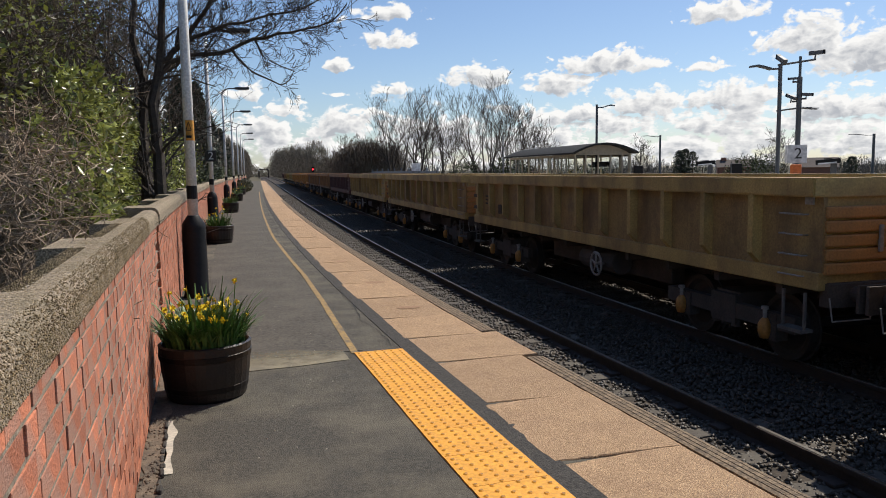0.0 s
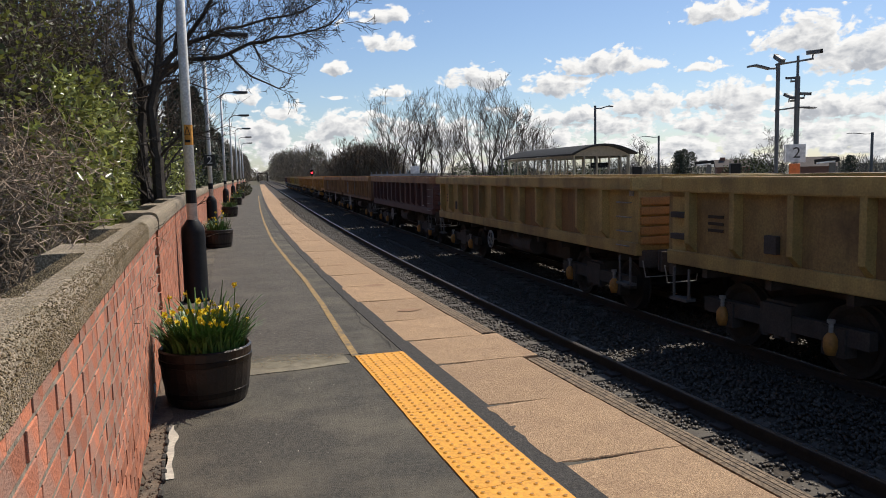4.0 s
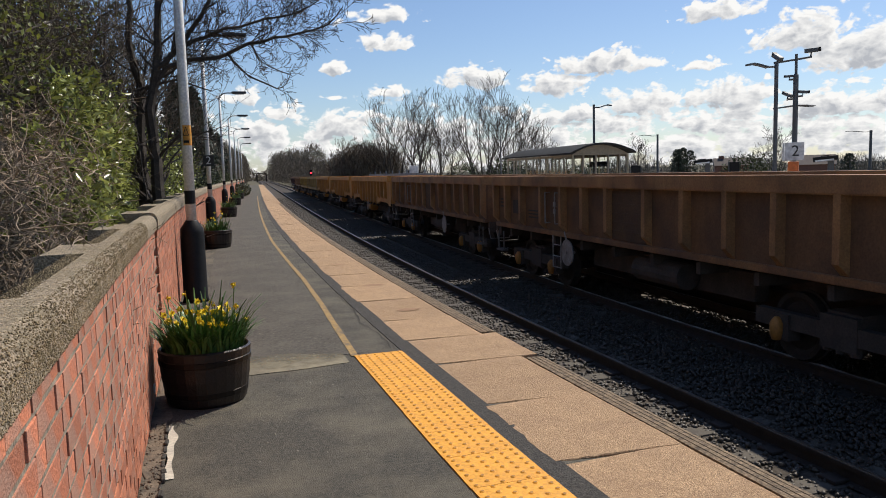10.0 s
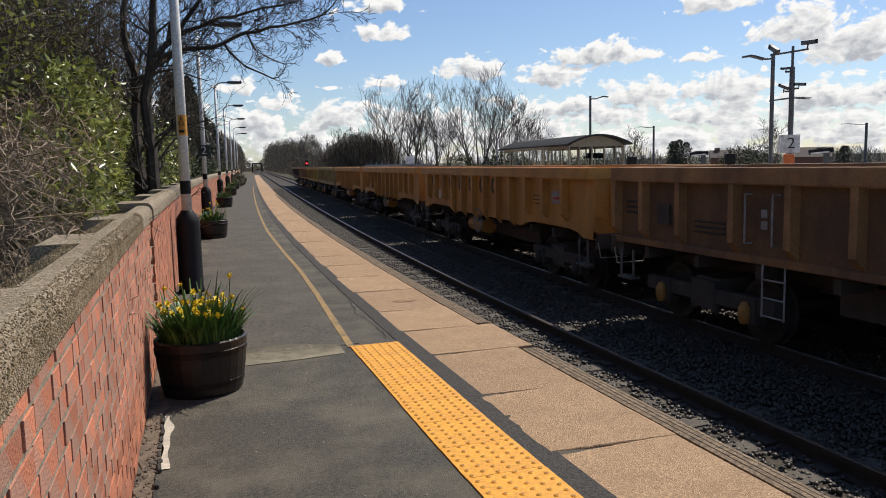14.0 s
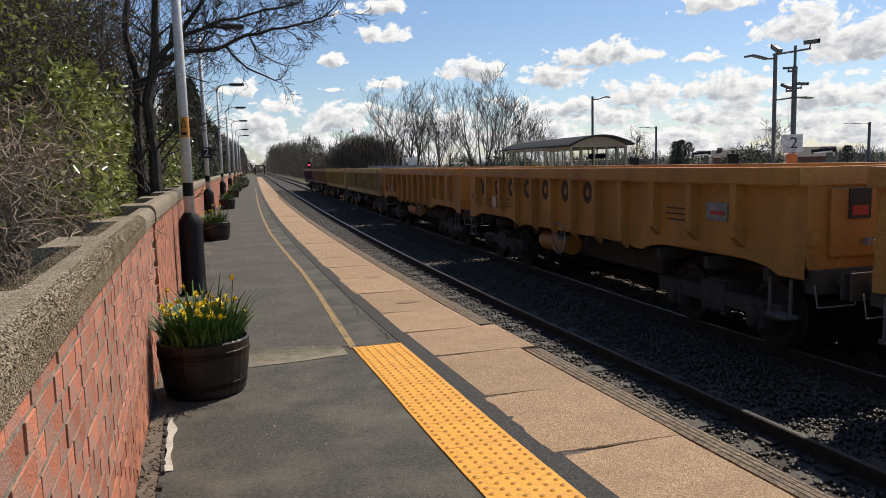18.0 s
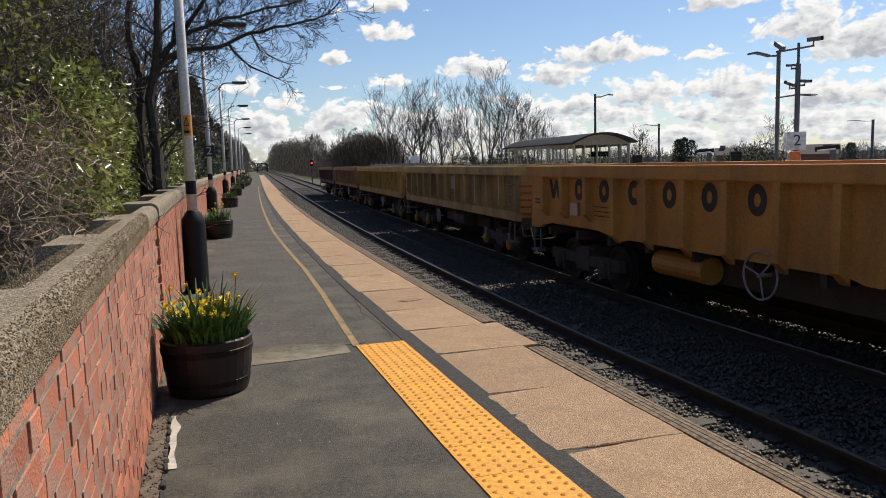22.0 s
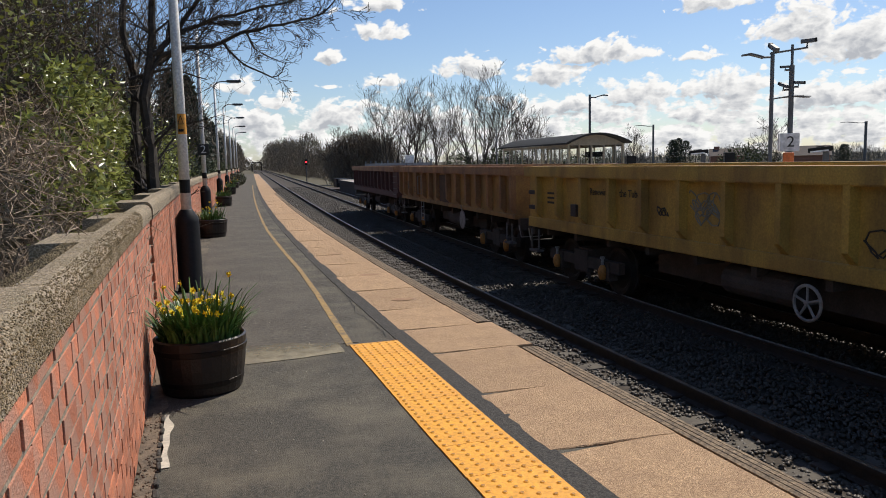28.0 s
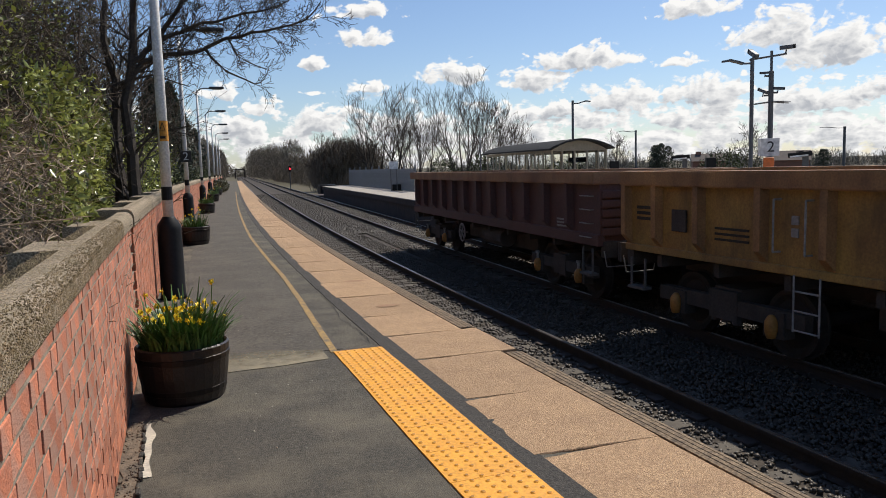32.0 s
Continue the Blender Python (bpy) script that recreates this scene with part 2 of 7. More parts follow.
# ---- materials ----
def mat(name, base, rough=0.7, metal=0.0, other=None, scale=8.0, mix=0.5, fine=60.0, bump=0.15, bump_scale=None, dirt=None, dirt_scale=1.2, dirt_amount=0.5, island=0.0, ob_random=0.0, spec=0.5, contrast=0.2, streak=0.0):
    """A procedural surface: two colours mixed by grain, dirt in broader patches, fine relief."""
    m = bpy.data.materials.new(name)
    m.use_nodes = True
    n, l = m.node_tree.nodes, m.node_tree.links
    b = n["Principled BSDF"]
    b.inputs["Roughness"].default_value = rough
    b.inputs["Metallic"].default_value = metal
    b.inputs["Specular IOR Level"].default_value = spec
    tc = n.new("ShaderNodeTexCoord")
    n1 = n.new("ShaderNodeTexNoise")
    n1.inputs["Scale"].default_value, n1.inputs["Detail"].default_value = scale, 6
    l.new(tc.outputs["Object"], n1.inputs["Vector"])
    r1 = n.new("ShaderNodeMapRange")
    r1.inputs[1].default_value, r1.inputs[2].default_value = 0.3, 0.7
    r1.inputs[4].default_value = mix * 2
    l.new(n1.outputs[0], r1.inputs[0])
    m1 = n.new("ShaderNodeMixRGB")
    m1.inputs[1].default_value = (*base, 1)
    m1.inputs[2].default_value = (*(other or [c * 0.7 for c in base]), 1)
    l.new(r1.outputs[0], m1.inputs[0])
    col = m1.outputs[0]
    n2 = n.new("ShaderNodeTexNoise")
    n2.inputs["Scale"].default_value, n2.inputs["Detail"].default_value = fine, 4
    l.new(tc.outputs["Object"], n2.inputs["Vector"])
    hv = n.new("ShaderNodeHueSaturation")
    l.new(col, hv.inputs["Color"])
    r2 = n.new("ShaderNodeMapRange")
    r2.inputs[1].default_value, r2.inputs[2].default_value, r2.inputs[3].default_value, r2.inputs[4].default_value = 0.3, 0.7, 1 - contrast, 1 + contrast
    l.new(n2.outputs[0], r2.inputs[0])
    val = r2.outputs[0]
    if island or ob_random:
        src = n.new("ShaderNodeNewGeometry").outputs["Random Per Island"] if island else n.new("ShaderNodeObjectInfo").outputs["Random"]
        r3 = n.new("ShaderNodeMapRange")
        amount = island or ob_random
        r3.inputs[3].default_value, r3.inputs[4].default_value = 1 - amount, 1 + amount
        l.new(src, r3.inputs[0])
        mu = n.new("ShaderNodeMath")
        mu.operation = "MULTIPLY"
        l.new(val, mu.inputs[0]), l.new(r3.outputs[0], mu.inputs[1])
        val = mu.outputs[0]
    l.new(val, hv.inputs["Value"])
    col = hv.outputs[0]
    if dirt:
        n3 = n.new("ShaderNodeTexNoise")
        n3.inputs["Scale"].default_value, n3.inputs["Detail"].default_value, n3.inputs["Roughness"].default_value = dirt_scale, 8, 0.65
        l.new(tc.outputs["Object"], n3.inputs["Vector"])
        r4 = n.new("ShaderNodeMapRange")
        r4.inputs[1].default_value, r4.inputs[2].default_value, r4.inputs[4].default_value = 0.45, 0.7, dirt_amount
        l.new(n3.outputs[0], r4.inputs[0])
        m2 = n.new("ShaderNodeMixRGB")
        m2.inputs[2].default_value = (*dirt, 1)
        l.new(col, m2.inputs[1]), l.new(r4.outputs[0], m2.inputs[0])
        col = m2.outputs[0]
    if streak:
        mp = n.new("ShaderNodeMapping")
        mp.inputs["Scale"].default_value = (1.0, 2.6, 0.5)
        l.new(tc.outputs["Object"], mp.inputs[0])
        n5 = n.new("ShaderNodeTexNoise")
        n5.inputs["Scale"].default_value, n5.inputs["Detail"].default_value, n5.inputs["Roughness"].default_value = 1.3, 6, 0.6
        l.new(mp.outputs[0], n5.inputs["Vector"])
        r5 = n.new("ShaderNodeMapRange")
        r5.inputs[1].default_value, r5.inputs[2].default_value, r5.inputs[4].default_value = 0.48, 0.72, streak
        l.new(n5.outputs[0], r5.inputs[0])
        m5 = n.new("ShaderNodeMixRGB")
        m5.inputs[2].default_value = (0.075, 0.045, 0.028, 1)
        l.new(col, m5.inputs[1]), l.new(r5.outputs[0], m5.inputs[0])
        col = m5.outputs[0]
    l.new(col, b.inputs["Base Color"])
    if bump:
        bp = n.new("ShaderNodeBump")
        bp.inputs["Strength"].default_value, bp.inputs["Distance"].default_value = bump, 0.01
        if bump_scale:
            n4 = n.new("ShaderNodeTexNoise")
            n4.inputs["Scale"].default_value, n4.inputs["Detail"].default_value = bump_scale, 5
            l.new(tc.outputs["Object"], n4.inputs["Vector"])
            l.new(n4.outputs[0], bp.inputs["Height"])
        else:
            l.new(n2.outputs[0], bp.inputs["Height"])
        l.new(bp.outputs[0], b.inputs["Normal"])
    return m


def glow(name, colour, strength):
    m = bpy.data.materials.new(name)
    m.use_nodes = True
    b = m.node_tree.nodes["Principled BSDF"]
    b.inputs["Base Color"].default_value = (*colour, 1)
    b.inputs["Emission Color"].default_value = (*colour, 1)
    b.inputs["Emission Strength"].default_value = strength
    return m


ASPHALT = mat("asphalt", (0.034, 0.031, 0.025), 0.9, other=(0.09, 0.081, 0.062), scale=42, fine=150, bump=0.8, dirt=(0.17, 0.148, 0.105), dirt_scale=1.3, dirt_amount=0.75, contrast=0.55)
ASPHALT_PATCH = mat("asphalt_patch", (0.042, 0.037, 0.03), 0.9, other=(0.1, 0.088, 0.068), scale=26, fine=100, bump=0.7, dirt=(0.13, 0.115, 0.088), dirt_scale=1.6, dirt_amount=0.6, contrast=0.5)
ASPHALT_STRIP = mat("asphalt_strip", (0.026, 0.023, 0.02), 0.9, other=(0.058, 0.052, 0.043), scale=40, fine=110, bump=0.7, contrast=0.5)
SLAB = mat("tan_slab", (0.27, 0.165, 0.088), 0.88, other=(0.50, 0.335, 0.188), scale=78, fine=150, bump=0.9, dirt=(0.24, 0.145, 0.085), dirt_scale=3.2, dirt_amount=0.45, ob_random=0.09, contrast=0.6)
CONCRETE = mat("concrete", (0.075, 0.056, 0.034), 0.94, other=(0.58, 0.47, 0.33), scale=120, mix=0.42, fine=300, bump=1.0, bump_scale=120, dirt=(0.12, 0.105, 0.05), dirt_scale=5.0, dirt_amount=0.6, contrast=0.5)
BRICK = mat("red_brick", (0.53, 0.185, 0.095), 0.85, other=(0.4, 0.145, 0.085), scale=10, fine=120, bump=0.5, dirt=(0.36, 0.27, 0.21), dirt_scale=5, dirt_amount=0.75, ob_random=0.3, contrast=0.22)
MORTAR = mat("mortar", (0.33, 0.28, 0.21), 0.95, other=(0.16, 0.135, 0.1), scale=22, fine=80, bump=0.6)
YELLOW_MAT = mat("yellow_tactile", (0.78, 0.355, 0.022), 0.55, other=(0.7, 0.31, 0.02), scale=3, fine=50, bump=0.1, dirt=(0.6, 0.28, 0.04), dirt_scale=1.2, dirt_amount=0.15)
# Blister tops get a darker brown than the mat around them.
YELLOW_BROWN = mat("worn_blister_tops", (0.3, 0.14, 0.02), 0.6, other=(0.42, 0.19, 0.02), scale=30, fine=80, bump=0.1)
YELLOW_LINE = mat("yellow_line", (0.42, 0.26, 0.07), 0.8, other=(0.2, 0.14, 0.07), scale=20, mix=0.5, fine=90, dirt=(0.1, 0.085, 0.065), dirt_scale=5, dirt_amount=0.8)
TIMBER = mat("weathered_timber", (0.26, 0.185, 0.11), 0.88, other=(0.085, 0.06, 0.038), scale=30, fine=90, bump=0.7, contrast=0.45)
BALLAST = mat("ballast", (0.036, 0.028, 0.02), 0.95, other=(0.065, 0.05, 0.036), scale=14, fine=30, bump=1.0, bump_scale=16, contrast=0.4)
STONE = mat("ballast_stone", (0.038, 0.03, 0.021), 0.55, other=(0.075, 0.059, 0.042), scale=3, fine=30, bump=0.3, island=0.35, spec=0.5)
RUST = mat("rusty_steel", (0.035, 0.025, 0.02), 0.85, 0.2, other=(0.055, 0.036, 0.026), scale=10, fine=60)
STEEL = mat("polished_rail_head", (0.26, 0.245, 0.225), 0.33, 0.85, fine=40, bump=0.02)
SLEEPER = mat("sleeper", (0.11, 0.095, 0.075), 0.9, other=(0.07, 0.058, 0.045), scale=5, fine=60)
EARTH = mat("earth", (0.1, 0.076, 0.045), 0.95, other=(0.08, 0.076, 0.035), scale=0.4, fine=6, bump=0.5)
WHITE_PAINT = mat("white_post_paint", (0.74, 0.72, 0.68), 0.5, other=(0.62, 0.6, 0.56), scale=4, fine=40, bump=0.05)
BLACK_PAINT = mat("black_paint", (0.012, 0.012, 0.012), 0.55, spec=0.25, fine=30, bump=0.05)
GREY_STEEL = mat("polished_steel", (0.5, 0.49, 0.47), 0.38, 0.75, fine=40, bump=0.03)


# ---- mesh helpers ----
def mesh_of(name, bm, material, smooth=False):
    me = bpy.data.meshes.new(name)
    bm.normal_update()
    bm.to_mesh(me)
    bm.free()
    for k in (material if isinstance(material, (list, tuple)) else [material]):
        me.materials.append(k)
    if smooth:
        for p in me.polygons:
            p.use_smooth = True
    return me


def part(name, bm, material, parent, label="", m=None, smooth=False):
    """One mesh object under a thing or under a part."""
    ob = new(name, mesh_of(name, bm, material, smooth))
    ob.parent = parent
    if m is not None:
        ob.matrix_basis = m
    return tagged(ob, label)


def again(ob, m, parent=None, name=None):
    """Another object on the same mesh."""
    o = new(name or ob.name.split(".")[0], ob.data)
    o.parent = parent or ob.parent
    o.matrix_basis = m
    return o


def thing(name, label, category, m=None, group="", kind=""):
    ob = new(name)
    ob.empty_display_size = 0.2
    if m is not None:
        ob.matrix_basis = m
    return tagged(ob, label, category, group, kind)


def solid(name, bm, material, label, category="", m=None, group="", kind="", smooth=False):
    ob = new(name, mesh_of(name, bm, material, smooth))
    if m is not None:
        ob.matrix_basis = m
    return tagged(ob, label, category, group, kind)


def add_box(bm, x0, y0, z0, x1, y1, z1, m=None, index=0):
    c = [(x0, y0, z0), (x1, y0, z0), (x1, y1, z0), (x0, y1, z0), (x0, y0, z1), (x1, y0, z1), (x1, y1, z1), (x0, y1, z1)]
    v = [bm.verts.new((m @ Vector(p)) if m else p) for p in c]
    for f in ((3, 2, 1, 0), (4, 5, 6, 7), (0, 1, 5, 4), (1, 2, 6, 5), (2, 3, 7, 6), (3, 0, 4, 7)):
        bm.faces.new([v[i] for i in f]).material_index = index
    return v


def box(*a, bevel=0.0, m=None):
    bm = bmesh.new()
    add_box(bm, *a, m=m)
    if bevel:
        bmesh.ops.bevel(bm, geom=bm.edges[:], offset=bevel, segments=2, affect="EDGES", profile=0.6)
    return bm


def add_tube(bm, p0, p1, r0, r1=None, sides=10, caps=True):
    p0, p1 = Vector(p0), Vector(p1)
    r1 = r0 if r1 is None else r1
    w = (p1 - p0).normalized()
    u = w.orthogonal().normalized()
    v = w.cross(u)
    rings = []
    for p, r in ((p0, r0), (p1, r1)):
        rings.append([bm.verts.new(p + (u * math.cos(a) + v * math.sin(a)) * r) for a in [2 * math.pi * k / sides for k in range(sides)]])
    for k in range(sides):
        bm.faces.new((rings[0][k], rings[0][(k + 1) % sides], rings[1][(k + 1) % sides], rings[1][k]))
    if caps:
        bm.faces.new(rings[0][::-1])
        bm.faces.new(rings[1])


def tube(p0, p1, r0, r1=None, sides=12):
    bm = bmesh.new()
    add_tube(bm, p0, p1, r0, r1, sides)
    return bm


def lathe(profile, sides=24, caps=True):
    """A turned form from (radius, height) pairs."""
    bm = bmesh.new()
    rings = [[bm.verts.new((r * math.cos(2 * math.pi * k / sides), r * math.sin(2 * math.pi * k / sides), z)) for k in range(sides)] for r, z in profile]
    for a, b in zip(rings, rings[1:]):
        for k in range(sides):
            bm.faces.new((a[k], a[(k + 1) % sides], b[(k + 1) % sides], b[k]))
    if caps:
        bm.faces.new(rings[0][::-1])
        bm.faces.new(rings[-1])
    return bm


def sweep(profile, s0, s1, step=1.0, closed=True, off=None):
    """A profile of (d, z) drawn along the line; off(s) shifts it sideways."""
    bm = bmesh.new()
    n = max(1, round((s1 - s0) / step))
    rings = []
    for k in range(n + 1):
        s = s0 + (s1 - s0) * k / n
        o = off(s) if off else 0.0
        rings.append([bm.verts.new(at(s, d + o, z)) for d, z in profile])
    n = len(profile)
    for a, b in zip(rings, rings[1:]):
        for k in range(n if closed else n - 1):
            bm.faces.new((a[k], b[k], b[(k + 1) % n], a[(k + 1) % n]))
    if closed and n > 2:
        bm.faces.new(rings[0])
        bm.faces.new(rings[-1][::-1])
        bmesh.ops.recalc_face_normals(bm, faces=bm.faces[:])
    return bm


rng = np.random.default_rng(7)


def turns(n, tilt=math.pi):
    """n random turns as 3 x 3 matrices; tilt limits the lean from upright."""
    yaw = rng.uniform(0, 2 * math.pi, n)
    ax = rng.uniform(0, 2 * math.pi, n)
    an = rng.uniform(0, tilt, n)
    k = np.stack([np.cos(ax), np.sin(ax), np.zeros(n)], 1)
    c, s = np.cos(an)[:, None, None], np.sin(an)[:, None, None]
    K = np.zeros((n, 3, 3))
    K[:, 0, 2], K[:, 1, 2], K[:, 2, 0], K[:, 2, 1] = k[:, 1], -k[:, 0], -k[:, 1], k[:, 0]
    lean = np.eye(3) + s * K + (1 - c) * (K @ K)
    z = np.zeros((n, 3, 3))
    z[:, 0, 0], z[:, 0, 1], z[:, 1, 0], z[:, 1, 1], z[:, 2, 2] = np.cos(yaw), -np.sin(yaw), np.sin(yaw), np.cos(yaw), 1
    return lean @ z


def scatter(name, places, sizes, verts, faces, material, tilt=math.pi, squash=None):
    """Many small pieces in one mesh; sizes: one number or three for each piece."""
    places, verts = np.asarray(places, float), np.asarray(verts, float)
    n, m = len(places), len(verts)
    sizes = np.asarray(sizes, float)
    if sizes.ndim == 1:
        sizes = np.repeat(sizes[:, None], 3, 1)
    local = verts[None] * sizes[:, None, :]
    co = np.einsum("nij,nmj->nmi", turns(n, tilt), local)
    if squash:
        co[:, :, 2] *= squash
    co = (co + places[:, None, :]).reshape(-1, 3)
    k = len(faces[0])
    f = (np.asarray(faces)[None] + (np.arange(n) * m)[:, None, None]).reshape(-1)
    me = bpy.data.meshes.new(name)
    me.vertices.add(len(co))
    me.vertices.foreach_set("co", co.ravel())
    me.loops.add(len(f))
    me.loops.foreach_set("vertex_index", f.astype(np.int32))
    me.polygons.add(len(f) // k)
    me.polygons.foreach_set("loop_start", (np.arange(len(f) // k) * k).astype(np.int32))
    me.update(calc_edges=True)
    me.validate()
    me.materials.append(material)
    return me


def pydata(name, verts, faces, material):
    me = bpy.data.meshes.new(name)
    me.from_pydata([tuple(v) for v in verts], [], faces)
    me.update()
    me.materials.append(material)
    return me


OCTA = ([(1, 0.1, 0), (-0.9, 0, 0.15), (0, 1, -0.1), (0.1, -0.8, 0), (0.1, 0, 0.75), (0, 0.1, -0.8)],
        [(0, 2, 4), (2, 1, 4), (1, 3, 4), (3, 0, 4), (2, 0, 5), (1, 2, 5), (3, 1, 5), (0, 3, 5)])
LEAF = ([(0, -0.5, 0), (0.32, 0.0, 0.1), (0, 0.55, -0.05), (-0.32, 0.0, 0.1)], [(0, 1, 2), (0, 2, 3)])
BRUSH = ([(-0.035, 0, 0), (0.035, 0, 0), (0.025, 0.02, 0.55), (-0.025, 0.02, 0.55), (0.12, 0.06, 1.0), (-0.1, -0.03, 0.95), (0.02, 0.1, 1.05)], [(0, 1, 2), (0, 2, 3), (3, 2, 4), (2, 3, 5), (3, 2, 6)])
NARROW = ([(0, -0.5, 0), (0.2, 0.0, 0.08), (0, 0.55, -0.05), (-0.2, 0.0, 0.08)], [(0, 1, 2), (0, 2, 3)])
TWIG = ([(-0.014, 0, 0), (0.014, 0, 0), (0.011, 0.5, 0.06), (-0.011, 0.5, 0.06), (0, 1.0, 0.0), (0.0, 0.25, 0.02)], [(0, 1, 2), (0, 2, 3), (3, 2, 4)])


def text_part(name, body, size, material, parent, m, label="", extrude=0.002):
    """Raised writing in the built-in font."""
    cu = bpy.data.curves.new(name, "FONT")
    cu.body, cu.size, cu.extrude, cu.align_x, cu.align_y = body, size, extrude, "CENTER", "CENTER"
    tmp = bpy.data.objects.new("tmp", cu)
    scene.collection.objects.link(tmp)
    bpy.context.view_layer.update()
    me = bpy.data.meshes.new_from_object(tmp.evaluated_get(bpy.context.evaluated_depsgraph_get()))
    bpy.data.objects.remove(tmp)
    me.name = name
    me.materials.clear()
    me.materials.append(material)
    ob = new(name, me)
    ob.parent, ob.matrix_basis = parent, m
    return tagged(ob, label)

# ---- ground, platforms, track ----
RAIL = -0.915         # rail top
BED = -1.09           # ballast top
NEAR = 1.55           # near track's centre


def far_off(s):
    """The far track's centre; it draws away a little."""
    return 5.15 + 0.38 * (1 - math.exp(-max(0.0, s - 10) / 20))


ground = bmesh.new()
ys = [-300, -60, -20, 0, 20, 60, 150, 400, 1500, 4500]
xs = [-3000, -600, -150, -50, -20, -8, 8, 20, 50, 150, 600, 3000]
grid = [[ground.verts.new((X, Y, -1.45)) for X in xs] for Y in ys]
for r0, r1 in zip(grid, grid[1:]):
    for k in range(len(xs) - 1):
        ground.faces.new((r0[k], r0[k + 1], r1[k + 1], r1[k]))
solid("ground", ground, EARTH, "flat grassy earth reaching to the horizon", "ground", kind="structure")

bed = bmesh.new()
rows = []
for k in range(0, 281):
    s = -60 + 2.0 * k
    f = far_off(s) - 5.15
    rows.append([bed.verts.new(at(s, d, z)) for d, z in ((0.05, -1.4), (0.05, BED), (2.7, BED), (3.35 + f / 2, BED - 0.04), (4.0 + f, BED), (6.6 + f, BED - 0.02), (7.2 + f, -1.4))])
for a, b in zip(rows, rows[1:]):
    for k in range(6):
        bed.faces.new((a[k], a[k + 1], b[k + 1], b[k]))
solid("trackbed", bed, BALLAST, "grey-brown stone ballast bed under both tracks", "ballast", kind="structure")

# loose ballast stones
n = 52000
ss = 3.0 + 27 * rng.random(n) ** 1.35
dd = rng.uniform(0.2, 6.3, n)
pts = [(*at(s, d + (far_off(s) - 5.15) * (d > 3.4))[:2], BED + rng.uniform(-0.012, 0.022)) for s, d in zip(ss, dd)]
n2 = 26000
s2 = 30 + 60 * rng.random(n2) ** 1.5
pts2 = [(*at(s, d)[:2], BED + rng.uniform(-0.01, 0.03)) for s, d in zip(s2, rng.uniform(0.2, 6.4, n2))]
ob = new("ballast_stones", scatter("ballast_stones", pts + pts2, np.concatenate([rng.uniform(0.018, 0.042, n), rng.uniform(0.03, 0.06, n2)]), *OCTA, STONE))
tagged(ob, "loose grey and brown ballast stones between the rails", "ballast", kind="stuff")


def rail_profile(r):
    return [(r - 0.035, RAIL - 0.006), (r - 0.035, RAIL - 0.04), (r - 0.009, RAIL - 0.052), (r - 0.009, RAIL - 0.135), (r - 0.07, RAIL - 0.158), (r + 0.07, RAIL - 0.158), (r + 0.009, RAIL - 0.135), (r + 0.009, RAIL - 0.052), (r + 0.035, RAIL - 0.04), (r + 0.035, RAIL - 0.006)]


for name, off in (("near", lambda s: NEAR), ("far", far_off)):
    track = thing(name + "_track", "steel rails on sleepers in stone ballast", "railway track", kind="structure")
    for side in (-1, 1):
        r = side * 0.7525
        rail = part("rail", sweep(rail_profile(r), -50, 500, 2, off=off), RUST, track, "rusty brown rail web and foot")
        part("running_surface", sweep([(r - 0.022, RAIL - 0.006), (r + 0.022, RAIL - 0.006), (r + 0.019, RAIL), (r - 0.019, RAIL)], -50, 500, 2, off=off), STEEL, rail, "polished running surface")
    me = mesh_of("sleeper", box(-1.25, -0.125, -0.15, 1.25, 0.125, 0.0, bevel=0.02), SLEEPER)
    chair = mesh_of("rail_chair", box(-0.16, -0.09, 0.0, 0.16, 0.09, 0.035, bevel=0.012), RUST)
    first, last = (2.0, 70.0) if name == "near" else (12.0, 75.0)
    k = 0
    while first + 0.7 * k < last:
        s = first + 0.7 * k
        o = new("sleeper", me)
        o.parent = track
        o.matrix_basis = post_pose(s, off(s), BED + 0.015 + 0.004 * math.sin(k * 2.3))
        for side in (-1, 1):
            if s < 28:
                c = new("rail_chair", chair)
                c.parent = o
                c.matrix_basis = pose(side * 0.7525, 0, 0)
        k += 1

# near platform
platform = solid("platform", sweep([(-2.9, -1.4), (-2.9, 0), (-0.84, 0), (0.0, -0.03), (0.0, -0.3), (0.1, -0.31), (0.1, -0.34), (0.22, -0.36), (0.22, -1.4)], -12, 150, 1.5), ASPHALT, "dark worn asphalt railway platform", "platform", kind="structure")
part("resurfaced_strip", sweep([(-0.985, 0.0), (-0.985, 0.005), (-0.845, 0.005), (-0.845, 0.0)], -11.4, 60, 1.0), ASPHALT_STRIP, platform, "darker asphalt strip beside the mat")
part("asphalt_patch", sweep([(-2.55, 0.0), (-2.55, 0.004), (-1.3, 0.004), (-1.3, 0.0)], 6.3, 60, 1.0), ASPHALT_PATCH, platform, "smoother resurfaced asphalt")
joints = [-11.95, -10.92, -9.88, -8.84, -7.8, -6.77, -5.74, -4.7, -3.67, -2.64, -1.6, -0.57, 0.46, 1.49, 2.52, 3.55, 4.58, 5.68, 6.57, 7.53, 8.79]
while joints[-1] < 62:
    joints.append(joints[-1] + 1.25 + 0.03 * math.sin(len(joints) * 5.1))
TIMBERS = ((-11.4, -7.3), (-7.28, -3.02), (-3.0, 1.2), (1.22, 5.58), (6.62, 9.6), (9.62, 13.6), (13.62, 18.0), (18.05, 24.0), (24.05, 32.0), (32.05, 42.0))


